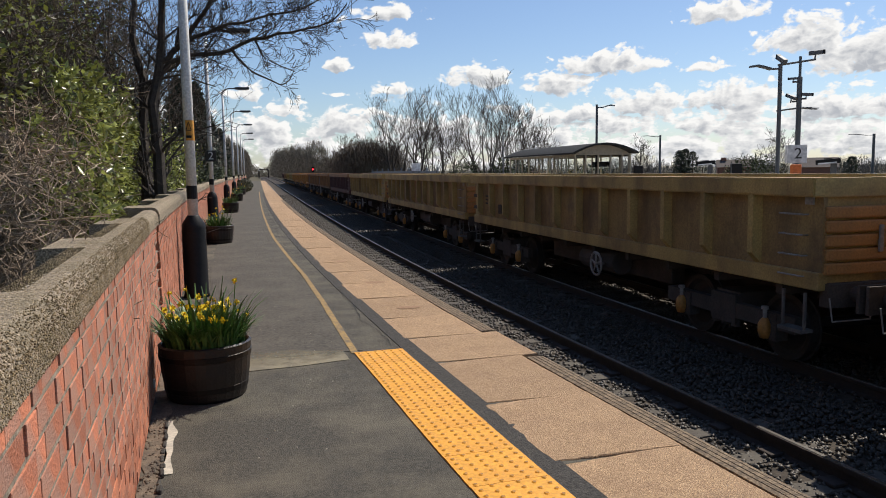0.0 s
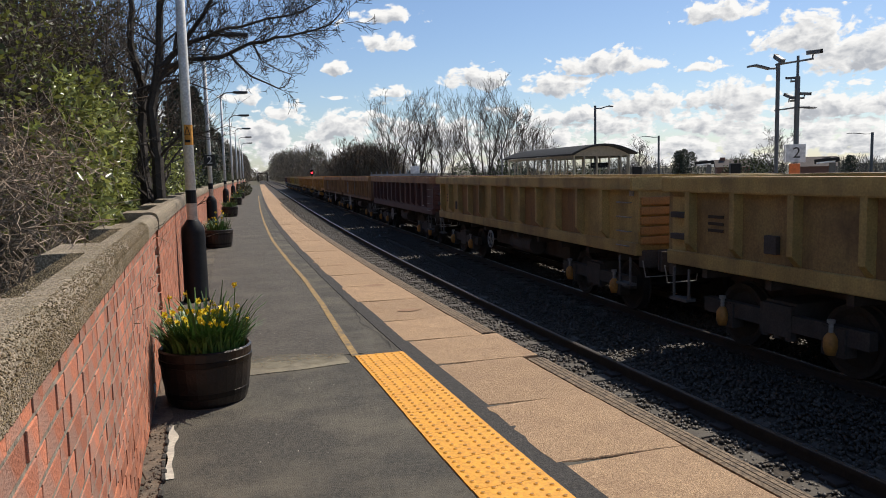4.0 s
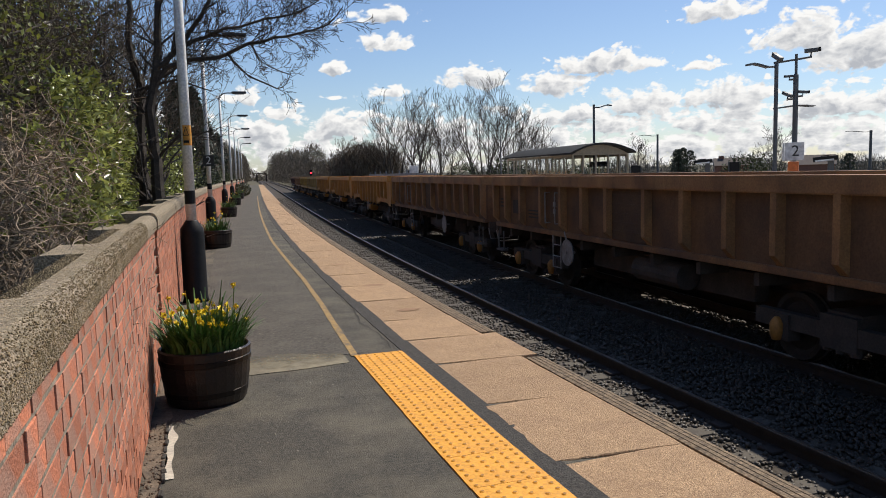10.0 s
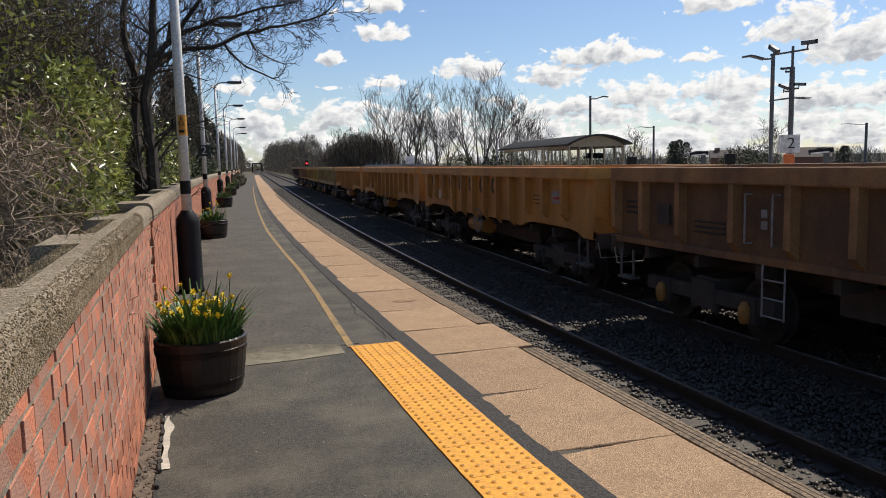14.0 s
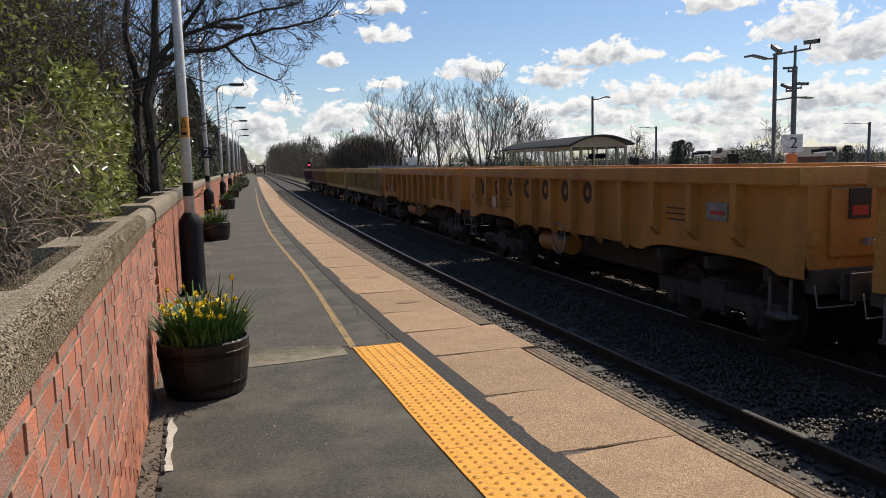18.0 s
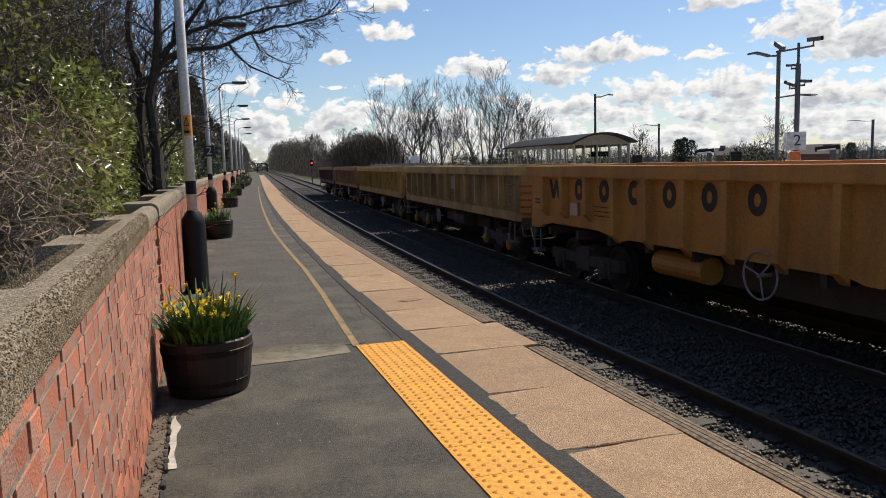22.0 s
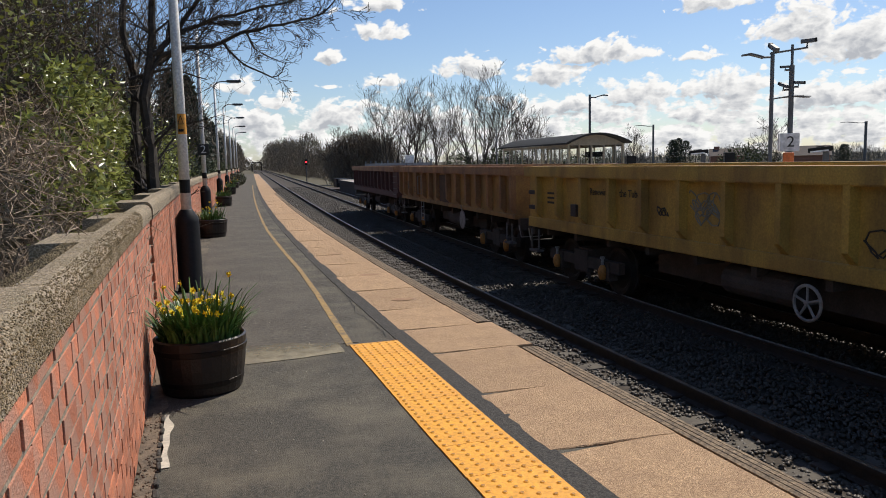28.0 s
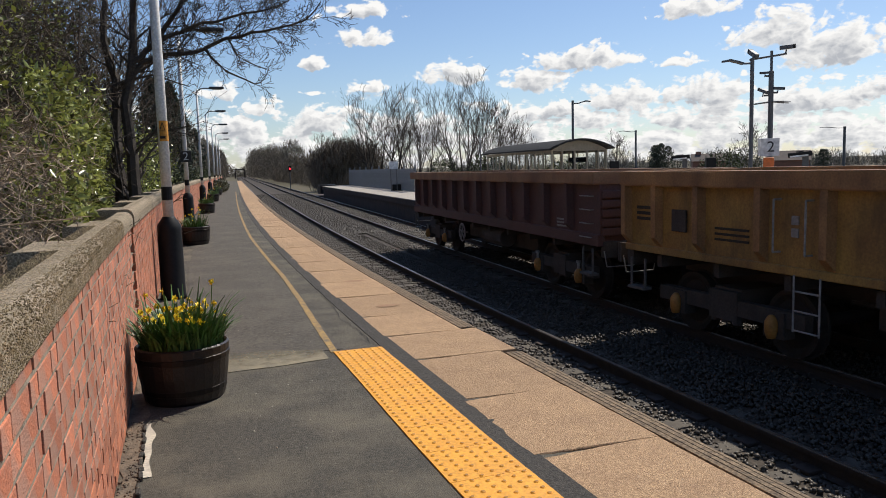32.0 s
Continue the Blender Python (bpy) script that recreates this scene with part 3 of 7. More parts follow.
def slab_mesh(ln, right, seed):
    """One rough-edged edge slab; its long sides and corners are chipped."""
    r = random.Random(seed)
    left = -0.44 - r.uniform(0.0, 0.018)
    rim = []
    n = 14
    skew = 0.03
    for q in range(n + 1):
        rim.append((left + (right - left) * q / n, -ln / 2 + 0.006 + skew * (0.5 - q / n) + r.uniform(-0.004, 0.004)))
    for q in range(1, 8):
        rim.append((right + r.uniform(-0.004, 0.002), -ln / 2 + ln * q / 8))
    for q in range(n + 1):
        rim.append((right + (left - right) * q / n, ln / 2 - 0.006 - skew * (0.5 - q / n) + 2 * skew * (0.5 - q / n) + r.uniform(-0.004, 0.004)))
    for q in range(1, 12):
        rim.append((left + r.uniform(-0.012, 0.012), ln / 2 - ln * q / 12))
    bm = bmesh.new()
    lo = [bm.verts.new((x, y, -0.05)) for x, y in rim]
    mid = [bm.verts.new((x, y, 0.0)) for x, y in rim]
    hi = [bm.verts.new((x * 0.988, y * 0.992, 0.006 + r.uniform(-0.001, 0.001))) for x, y in rim]
    m = len(rim)
    for q in range(m):
        w = (q + 1) % m
        bm.faces.new((lo[q], lo[w], mid[w], mid[q])), bm.faces.new((mid[q], mid[w], hi[w], hi[q]))
    bm.faces.new(hi)
    return mesh_of("edge_slab", bm, SLAB)


for k, (s0, s1) in enumerate(zip(joints, joints[1:])):
    mid_ = (s0 + s1) / 2
    timber = any(a < mid_ < b for a, b in TIMBERS)
    o = new("edge_slab", slab_mesh(s1 - s0, 0.29 if timber else 0.435, k))
    o.parent = platform
    o.matrix_basis = post_pose(mid_, -0.42, -0.004 * (0.5 + 0.5 * math.sin(k * 3.7)), 0.12 * math.sin(k * 1.9))
part("edge_slabs_beyond", sweep([(-0.84, -0.03), (-0.84, 0.004), (0.0, 0.004), (0.0, -0.03)], joints[-1], 150, 1.5), SLAB, platform)
# timber edging in lengths, with a plain stretch between
RIDGES = [(0.0, -0.14), (0.0, 0.002), (0.028, 0.006), (0.030, -0.006), (0.035, -0.006), (0.037, 0.005), (0.066, 0.005), (0.068, -0.007), (0.073, -0.007), (0.075, 0.004), (0.106, 0.003), (0.108, -0.008), (0.113, -0.008), (0.115, 0.001), (0.144, -0.004), (0.148, -0.14)]
for s0, s1 in TIMBERS:
    part("edge_timber", sweep([(d - 0.122, z + 0.004) for d, z in RIDGES], s0, s1, 0.6), TIMBER, platform, "weathered ridged timber edging")
# tactile mat in tiles of raised blisters
bm = box(-0.205, -0.2, -0.02, 0.205, 0.2, 0.008)
for i in range(6):
    for j in range(6):
        cx, cy = -0.205 + 0.41 * (i + 0.5) / 6, -0.2 + 0.4 * (j + 0.25 + 0.5 * (i % 2)) / 6
        lo = [bm.verts.new((cx + 0.016 * math.cos(a), cy + 0.016 * math.sin(a), 0.008)) for a in [math.pi * q / 4 for q in range(8)]]
        hi = [bm.verts.new((cx + 0.0095 * math.cos(a), cy + 0.0095 * math.sin(a), 0.0135)) for a in [math.pi * q / 4 for q in range(8)]]
        for q in range(8):
            bm.faces.new((lo[q], lo[(q + 1) % 8], hi[(q + 1) % 8], hi[q])).material_index = 0
        bm.faces.new(hi).material_index = 1
tile_mesh = mesh_of("tactile_tile", bm, [YELLOW_MAT, YELLOW_BROWN])
for k in range(42):
    o = new("tactile_tile", tile_mesh)
    o.parent = platform
    o.matrix_basis = post_pose(6.22 - 0.2 - 0.4005 * k, -1.19 + 0.003 * math.sin(k * 0.9), 0.0, 0.12 * math.sin(k * 2.1))
# worn yellow line, cracks, sandy stain, strip along the wall


def ribbon(pairs, width, z=0.004, jitter=0.0):
    """A flat worn stripe through (s, d) places."""
    bm = bmesh.new()
    pts = []
    for (s0, d0), (s1, d1) in zip(pairs, pairs[1:]):
        m = max(1, int(abs(s1 - s0) / 0.12))
        pts += [(s0 + (s1 - s0) * q / m, d0 + (d1 - d0) * q / m) for q in range(m)]
    pts.append(pairs[-1])
    rows = []
    for s, d in pts:
        j = random.uniform(-jitter, jitter)
        w = width * (1 + random.uniform(-1, 1) * (0.35 if jitter else 0.08))
        rows.append((bm.verts.new(at(s, d + j - w / 2, z)), bm.verts.new(at(s, d + j + w / 2, z))))
    for a, b in zip(rows, rows[1:]):
        bm.faces.new((a[0], a[1], b[1], b[0]))
    return bm


part("yellow_line", ribbon([(6.2, -1.39), (8.8, -1.29), (11, -1.25), (14.5, -1.28), (18, -1.31), (28, -1.27), (45, -1.22), (62, -1.2)], 0.06, 0.0075), YELLOW_LINE, platform, "worn yellow painted safety line")
CRACK = mat("crack", (0.012, 0.012, 0.012), 0.95, bump=0.0)
part("crack", ribbon([(6.35, -1.05), (6.9, -1.0), (7.6, -1.08), (8.4, -1.0), (9.0, -1.02), (9.6, -0.95)], 0.006, 0.0075, 0.02), CRACK, platform, "ragged crack in the asphalt")
part("crack", ribbon([(9.6, -0.95), (9.7, -1.2), (9.66, -1.6), (9.8, -2.4)], 0.006, 0.0075, 0.012), CRACK, platform, "seam across the asphalt")
for s in (14.0, 19.5, 27.0):
    part("crack", ribbon([(s, -2.6), (s + 0.05, -1.9), (s + 0.12, -1.0)], 0.007, 0.0075, 0.01), CRACK, platform)
SAND = mat("sandy_stain", (0.27, 0.235, 0.155), 0.9, other=(0.14, 0.123, 0.088), scale=5, mix=0.5, fine=120, bump=0.3)
bm = bmesh.new()
near_edge, far_edge = [], []
for q in range(40):
    d = -2.75 + 1.28 * q / 39
    near_edge.append(bm.verts.new(at(5.93 + 0.05 * noise.noise((d * 3, 1, 0)) + 0.10 * (q / 39) ** 3, d, 0.0045)))
    far_edge.append(bm.verts.new(at(6.75 - 0.4 * (q / 39) + 0.07 * noise.noise((d * 4, 5, 0)), d, 0.0045)))
for q in range(39):
    bm.faces.new((near_edge[q], near_edge[q + 1], far_edge[q + 1], far_edge[q]))
n_, l_ = SAND.node_tree.nodes, SAND.node_tree.links
tc_ = n_.new("ShaderNodeTexCoord")
sx_ = n_.new("ShaderNodeSeparateXYZ")
l_.new(tc_.outputs["Generated"], sx_.inputs[0])
nz_ = n_.new("ShaderNodeTexNoise")
nz_.inputs["Scale"].default_value, nz_.inputs["Detail"].default_value = 6.0, 6
l_.new(tc_.outputs["Object"], nz_.inputs["Vector"])
fade = link_math(n_, l_, "MULTIPLY", link_math(n_, l_, "SUBTRACT", 1.0, sx_.outputs[1]), 1.5)
fade = link_math(n_, l_, "MULTIPLY", fade, link_math(n_, l_, "MULTIPLY", nz_.outputs[0], 1.7), clamp=True)
clear = n_.new("ShaderNodeBsdfTransparent")
blend_ = n_.new("ShaderNodeMixShader")
l_.new(fade, blend_.inputs[0]), l_.new(clear.outputs[0], blend_.inputs[1]), l_.new(n_["Principled BSDF"].outputs[0], blend_.inputs[2])
l_.new(blend_.outputs[0], n_["Material Output"].inputs["Surface"])
part("sandy_stain", bm, SAND, platform, "pale sandy stain across the asphalt")
SPOT = mat("slab_stain", (0.23, 0.125, 0.068), 0.9, other=(0.36, 0.225, 0.125), scale=40, fine=90, bump=0.3)
for s, d, r in ((8.05, -0.45, 0.1), (10.0, -0.42, 0.12), (12.6, -0.5, 0.1)):
    bm = bmesh.new()
    bm.faces.new([bm.verts.new(at(s + 0.8 * r * (1 + 0.5 * noise.noise((q, s, 0))) * math.cos(q * math.pi / 9), d + 1.3 * r * (1 + 0.5 * noise.noise((q * 0.7, s, 3))) * math.sin(q * math.pi / 9), 0.0085)) for q in range(18)][::-1])
    part("stain", bm, SPOT, platform, "rusty brown stain on a slab")
DIRT = mat("gutter_dirt", (0.19, 0.145, 0.1), 0.95, other=(0.08, 0.065, 0.05), scale=9, fine=60, bump=0.8)
PALE = mat("pale_paint", (0.55, 0.5, 0.4), 0.85, other=(0.4, 0.36, 0.3), scale=10, fine=60)
part("gutter", ribbon([(-3, -2.845), (6.55, -2.845)], 0.1, 0.006, 0.006), DIRT, platform, "dirt gathered along the wall foot")
rag = random.Random(17)
bm = bmesh.new()
for q in range(26):
    s = 2.2 + 0.105 * q
    ln, wd, up = rag.uniform(0.05, 0.1), rag.uniform(0.012, 0.03), rag.uniform(0.012, 0.026)
    m = post_pose(s, -2.796 + rag.uniform(-0.006, 0.006), 0.0, rag.uniform(-6, 6))
    add_box(bm, -wd / 2, -ln / 2, 0.0, wd / 2, ln / 2, up, m)
bmesh.ops.bevel(bm, geom=bm.edges[:], offset=0.005, segments=1, affect="EDGES")
part("broken_edge", bm, ASPHALT_STRIP, platform, "crumbling asphalt lip along the wall")
bm = bmesh.new()
prev = None
for q in range(26):
    s = 4.08 + 0.034 * q
    w = 0.025 + 0.045 * max(0.0, noise.noise((s * 5, 0, 2)) + 0.35)
    row = (bm.verts.new(at(s, -2.79, 0.006)), bm.verts.new(at(s, -2.79 + w, 0.006)))
    if prev:
        bm.faces.new((prev[0], prev[1], row[1], row[0]))
    prev = row
part("paint_remains", bm, PALE, platform, "flaking pale paint edge")
n = 420
ob = new("gutter_debris", scatter("gutter_debris", [tuple(at(q, p, 0.006)) for q, p in zip(rng.uniform(1.5, 5.0, n), rng.uniform(-2.895, -2.8, n))], rng.uniform(0.004, 0.014, n), *OCTA, DIRT))
tagged(ob, "crumbled mortar and dirt along the wall foot", "debris", kind="stuff")
# small litter of grit on the asphalt
n = 170
gs, gd = rng.uniform(2.2, 16, n), rng.uniform(-2.75, -1.5, n)
ob = new("grit", scatter("grit", [tuple(at(s, d, 0.004)) for s, d in zip(gs, gd)], rng.uniform(0.002, 0.006, n), *OCTA, PALE))
tagged(ob, "small pale grit scattered over the asphalt", "grit", kind="stuff")

# ---- the brick wall ----
COURSE, BRICK_LEN = 0.075, 0.225
wall = solid("wall_west", sweep([(-3.13, -1.4), (-3.13, 1.13), (-2.927, 1.13), (-2.927, -1.4)], -4, 6.7, 1), MORTAR, "red brick boundary wall with grey mortar joints", "wall", kind="structure")
wall2 = solid("wall_west_beyond", sweep([(-3.13, -1.4), (-3.13, 1.13), (-2.8935, 1.13), (-2.8935, -1.4)], 6.7, 110, 1), MORTAR, "red brick boundary wall stepped slightly forward", "wall", kind="structure")
stretch = mesh_of("brick", box(-0.035, -0.1065, -0.032, 0.0, 0.1065, 0.032, bevel=0.003), BRICK)
head = mesh_of("brick", box(-0.035, -0.0505, -0.032, 0.0, 0.0505, 0.032, bevel=0.003), BRICK)
for c in range(16):
    z = 1.11 - COURSE * c
    part("bed_joint", sweep([(-2.93, z - 0.006), (-2.93, z + 0.006), (-2.9025, z + 0.006), (-2.9025, z - 0.006)], -4, 6.6, 1), MORTAR, wall)
rest = bmesh.new()
count = 0
for c in range(15):
    z = 1.11 - COURSE * (c + 0.5)
    s = 0.9 + (0.0 if c % 2 else 0.085)
    k = 0
    while s < 6.58:
        kind = k % 2
        ln = (0.213 if kind == 0 else 0.101)
        mid = s + ln / 2
        if mid + ln / 2 < 6.6:
            bulge = 0.003 * noise.noise((mid * 1.7, z * 2, 0)) + random.uniform(-0.002, 0.002)
            m = post_pose(mid, -2.9 + bulge, z) @ pose(0, 0, 0, random.uniform(-0.6, 0.6), 0, random.uniform(-0.4, 0.4))
            if 1.5 < mid and count < 300 and c < 14:
                o = new("brick", stretch if kind == 0 else head)
                o.parent, o.matrix_basis = wall, m
                count += 1
            else:
                add_box(rest, -0.035, -ln / 2, -0.032, 0.0, ln / 2, 0.032, m)
        s += ln + 0.012 + random.uniform(-0.003, 0.004)
        k += 1
tagged(part("bricks", rest, mat("red_brick_courses", (0.5, 0.175, 0.085), 0.85, other=(0.38, 0.135, 0.075), scale=10, fine=120, bump=0.5, dirt=(0.30, 0.19, 0.14), dirt_scale=7, dirt_amount=0.55, island=0.24, contrast=0.22), wall), kind="stuff")
rest = bmesh.new()
for c in range(15):
    z = 1.11 - COURSE * (c + 0.5)
    s, k = 6.61 + (0.0 if c % 2 else 0.06), 0
    while s < 40:
        ln = 0.215 if k % 2 == 0 else 0.102
        m = post_pose(s + ln / 2, -2.89 + random.uniform(-0.002, 0.002), z)
        back = -0.06 if k == 0 else -0.02
        v = [rest.verts.new(m @ Vector(p)) for p in ((back, -ln / 2, -0.0325), (0, -ln / 2, -0.0325), (0, ln / 2, -0.0325), (back, ln / 2, -0.0325), (back, -ln / 2, 0.0325), (0, -ln / 2, 0.0325), (0, ln / 2, 0.0325), (back, ln / 2, 0.0325))]
        for f in ((0, 1, 5, 4), (1, 2, 6, 5), (2, 3, 7, 6), (4, 5, 6, 7), (3, 2, 1, 0)):
            rest.faces.new([v[i] for i in f])
        s += ln + 0.01
        k += 1
tagged(part("bricks", rest, bpy.data.materials["red_brick_courses"], wall2), kind="stuff")
part("brick_face", sweep([(-2.91, -1.4), (-2.89, -1.4), (-2.89, 1.12), (-2.91, 1.12)], 40, 110, 2), BRICK, wall2)
# coping stones, wider over the piers behind
coping = thing("coping", "weathered mossy concrete coping along the wall top", "coping", kind="structure")
piers = [(1.75, 2.28), (3.42, 3.9), (4.9, 5.4), (6.5, 7.0), (8.2, 8.8), (10.2, 10.8), (12.2, 12.8), (14.4, 15.0), (17, 17.7), (20, 20.8), (24, 24.8), (28, 28.8)]
cuts = [-3.0, -1.3, 0.35] + [v for p in piers for v in p] + [33, 38, 44, 52, 62, 75, 90, 108]
for k, (s0, s1) in enumerate(zip(cuts, cuts[1:])):
    wide = (s0, s1) in piers
    fwd = 0.0 if s1 <= 6.6 else 0.01
    back = -3.16 if wide else -3.0
    if s0 >= 33:
        back = -3.1
    top = 1.222 + (0.02 if s0 > 6.4 else 0.0)
    prof = [(back, 1.1), (back, top - 0.012), (back + 0.02, top), (-2.925 + fwd, top), (-2.907 + fwd, top - 0.006), (-2.892 + fwd, top - 0.018), (-2.881 + fwd, top - 0.038), (-2.876 + fwd, top - 0.06), (-2.876 + fwd, 1.108), (-2.9 + fwd, 1.1)]
    part("coping_stone", sweep(prof, s0 + 0.0015, s1 - 0.0015, 0.25 if s0 < 12 else 2.0), CONCRETE, coping)

n = 26000
gs = 0.9 + 4.6 * rng.random(n) ** 1.25
gu = rng.uniform(0.0, 1.0, n)
pts = []
for s, u in zip(gs, gu):
    # across the top, round the front edge and down the face
    w = u * 0.27
    if w < 0.115:
        d, z = -3.04 + w, 1.222
    elif w < 0.17:
        q = (w - 0.115) / 0.055 * math.pi / 2
        d, z = -2.925 + 0.048 * math.sin(q), 1.176 + 0.046 * math.cos(q)
    else:
        d, z = -2.876, 1.176 - (w - 0.17) * 0.68
    pts.append(tuple(at(s, d, z - 0.001)))
AGGREGATE = mat("coping_aggregate", (0.3, 0.23, 0.14), 0.9, other=(0.15, 0.115, 0.06), scale=6, fine=60, bump=0.0, island=0.55, spec=0.3)
ob = new("aggregate", scatter("aggregate", pts, rng.uniform(0.0014, 0.0034, n), *OCTA, AGGREGATE))
ob.parent = coping
tagged(ob, "exposed pebbly aggregate of the coping", kind="stuff")

# ---- lamp posts on the near platform ----
ORANGE_LABEL = mat("orange_label", (0.75, 0.33, 0.04), 0.6, fine=30, bump=0.0)
LAMP_DARK = mat("dark_grey_lamp_paint", (0.05, 0.05, 0.052), 0.5, fine=30, bump=0.03)
LENS_GLASS = mat("lamp_lens", (0.35, 0.36, 0.36), 0.3, fine=20, bump=0.0)
lamp = thing("lamp_post", "white lamp post with black foot sleeve and bracket lamp", "lamp post", post_pose(9.75, -2.7), "platform lamp posts")
part("sleeve", lathe([(0.16, 0.0), (0.145, 0.05), (0.14, 0.84), (0.135, 0.9), (0.075, 0.99), (0.07, 1.0)], 20), BLACK_PAINT, lamp, "black painted sleeve", smooth=True)
part("post", lathe([(0.062, 0.98), (0.058, 2.6), (0.045, 5.2)], 16), WHITE_PAINT, lamp, "", smooth=True)
part("band", lathe([(0.0635, 1.2), (0.0632, 1.36)], 16), BLACK_PAINT, lamp, "dark painted band")
bm = bmesh.new()
for q in range(6):
    a0, a1 = math.pi / 2 * q / 6, math.pi / 2 * (q + 1) / 6
    add_tube(bm, (0.35 * (1 - math.cos(a0)), 0, 5.1 + 0.25 * math.sin(a0)), (0.35 * (1 - math.cos(a1)), 0, 5.1 + 0.25 * math.sin(a1)), 0.025, 0.025, 8, False)
add_tube(bm, (0.35, 0, 5.35), (0.6, 0, 5.35), 0.025, 0.025, 8)
part("bracket", bm, LAMP_DARK, lamp)
bm = box(0.55, -0.11, 5.31, 1.2, 0.11, 5.42, bevel=0.045)
head_ob = part("lamp_head", bm, LAMP_DARK, lamp, "grey lamp head")
part("lens", box(0.68, -0.08, 5.285, 1.1, 0.08, 5.315, bevel=0.012), LENS_GLASS, head_ob, "frosted lens")
posts = [lamp] + [copy_thing(lamp, post_pose(s, -2.76)) for s in (21.7, 36.1, 49.3, 62.6, 75.9, 89.2)]
bm = bmesh.new()
for q in range(7):
    a0, a1 = -2.2 + 0.35 * q, -2.2 + 0.35 * (q + 1)
    bm.faces.new([bm.verts.new((0.0615 * math.cos(b), 0.0615 * math.sin(b), z)) for b, z in ((a0, 1.9), (a1, 1.9), (a1, 2.14), (a0, 2.14))])
lab = part("warning_label", bm, ORANGE_LABEL, posts[0], "orange warning label")
part("label_bar", box(-0.03, -0.068, 1.93, 0.03, -0.064, 1.96), BLACK_PAINT, lab)
bm = bmesh.new()
for p, q in (((-0.03, 2.02), (0.03, 2.02)), ((0.03, 2.02), (0.0, 2.12)), ((0.0, 2.12), (-0.03, 2.02))):
    add_tube(bm, (p[0], -0.066, p[1]), (q[0], -0.066, q[1]), 0.005, 0.005, 4)
part("label_triangle", bm, BLACK_PAINT, lab)
SIGN_BLACK = mat("black_sign", (0.015, 0.015, 0.017), 0.35, bump=0.0)
SIGN_WHITE = mat("white_sign", (0.75, 0.75, 0.74), 0.45, bump=0.0, fine=10)
plate = part("number_plate", box(-0.13, -0.085, 1.83, 0.16, -0.065, 2.13, bevel=0.006), SIGN_BLACK, posts[1], "black platform number plate")
text_part("numeral", "2", 0.3, SIGN_WHITE, plate, pose(0.015, -0.087, 1.98, 90, 0, 0), "white numeral two")

# ---- tubs of daffodils ----
TUB = mat("dark_barrel_wood", (0.012, 0.0085, 0.007), 0.42, other=(0.02, 0.013, 0.01), scale=9, fine=50, bump=0.3)
HOOP = mat("dark_hoop", (0.02, 0.016, 0.014), 0.4, 0.6, bump=0.1)
SOIL = mat("potting_soil", (0.03, 0.02, 0.013), 0.95, fine=50, bump=0.8)
BLADE = mat("daffodil_leaf", (0.055, 0.125, 0.03), 0.45, other=(0.09, 0.17, 0.035), scale=4, fine=20, bump=0.05, island=0.35)
PETAL = mat("daffodil_petal", (0.85, 0.68, 0.03), 0.55, other=(0.85, 0.58, 0.02), scale=30, fine=20, bump=0.05)
for k in (BLADE, PETAL):
    b = k.node_tree.nodes["Principled BSDF"]
    b.inputs["Subsurface Weight"].default_value = 0.0
    b.inputs["Transmission Weight"].default_value = 0.0


def daffodils(count, radius, tall):
    """Blades and flowers of one clump, in metres over the soil."""
    verts, faces = [], []
    for _ in range(count):
        r, a = radius * math.sqrt(random.random()), random.uniform(0, 2 * math.pi)
        x, y = r * math.cos(a), r * math.sin(a)
        h = tall * random.uniform(0.5, 1.0) * (1.3 if random.random() < 0.12 else 0.8)
        lean, dirn = random.uniform(0.0, 0.45) + 0.35 * (r / radius), a + random.uniform(-0.9, 0.9)
        w = random.uniform(0.006, 0.011)
        sx, sy = -math.sin(dirn), math.cos(dirn)
        base = len(verts)
        for q in range(5):
            f = q / 4
            out = lean * h * f * f
            z = h * (f - 0.35 * lean * f * f * f)
            ww = w * (1 - 0.75 * f ** 3)
            px, py = x + math.cos(dirn) * out, y + math.sin(dirn) * out
            verts += [(px - sx * ww, py - sy * ww, z), (px + sx * ww, py + sy * ww, z)]
        faces += [(base + 2 * q, base + 2 * q + 1, base + 2 * q + 3, base + 2 * q + 2) for q in range(4)]
    return verts, faces


def flower_mesh():
    bm = bmesh.new()
    for q in range(6):
        a = math.pi * q / 3
        c, s = math.cos(a), math.sin(a)
        p = [(0.006, -0.006), (0.024, -0.012), (0.04, 0.0), (0.024, 0.012), (0.006, 0.006)]
        bm.faces.new([bm.verts.new((r * c - t * s, r * s + t * c, 0.004 + 0.15 * r * (q % 2))) for r, t in p])
    rings = [[bm.verts.new((r * math.cos(math.pi * q / 5), r * math.sin(math.pi * q / 5), z)) for q in range(10)] for r, z in ((0.009, 0.0), (0.011, 0.02), (0.017, 0.032))]
    for a, b in zip(rings, rings[1:]):
        for q in range(10):
            bm.faces.new((a[q], a[(q + 1) % 10], b[(q + 1) % 10], b[q]))
    return mesh_of("flower", bm, PETAL)


FLOWER = flower_mesh()


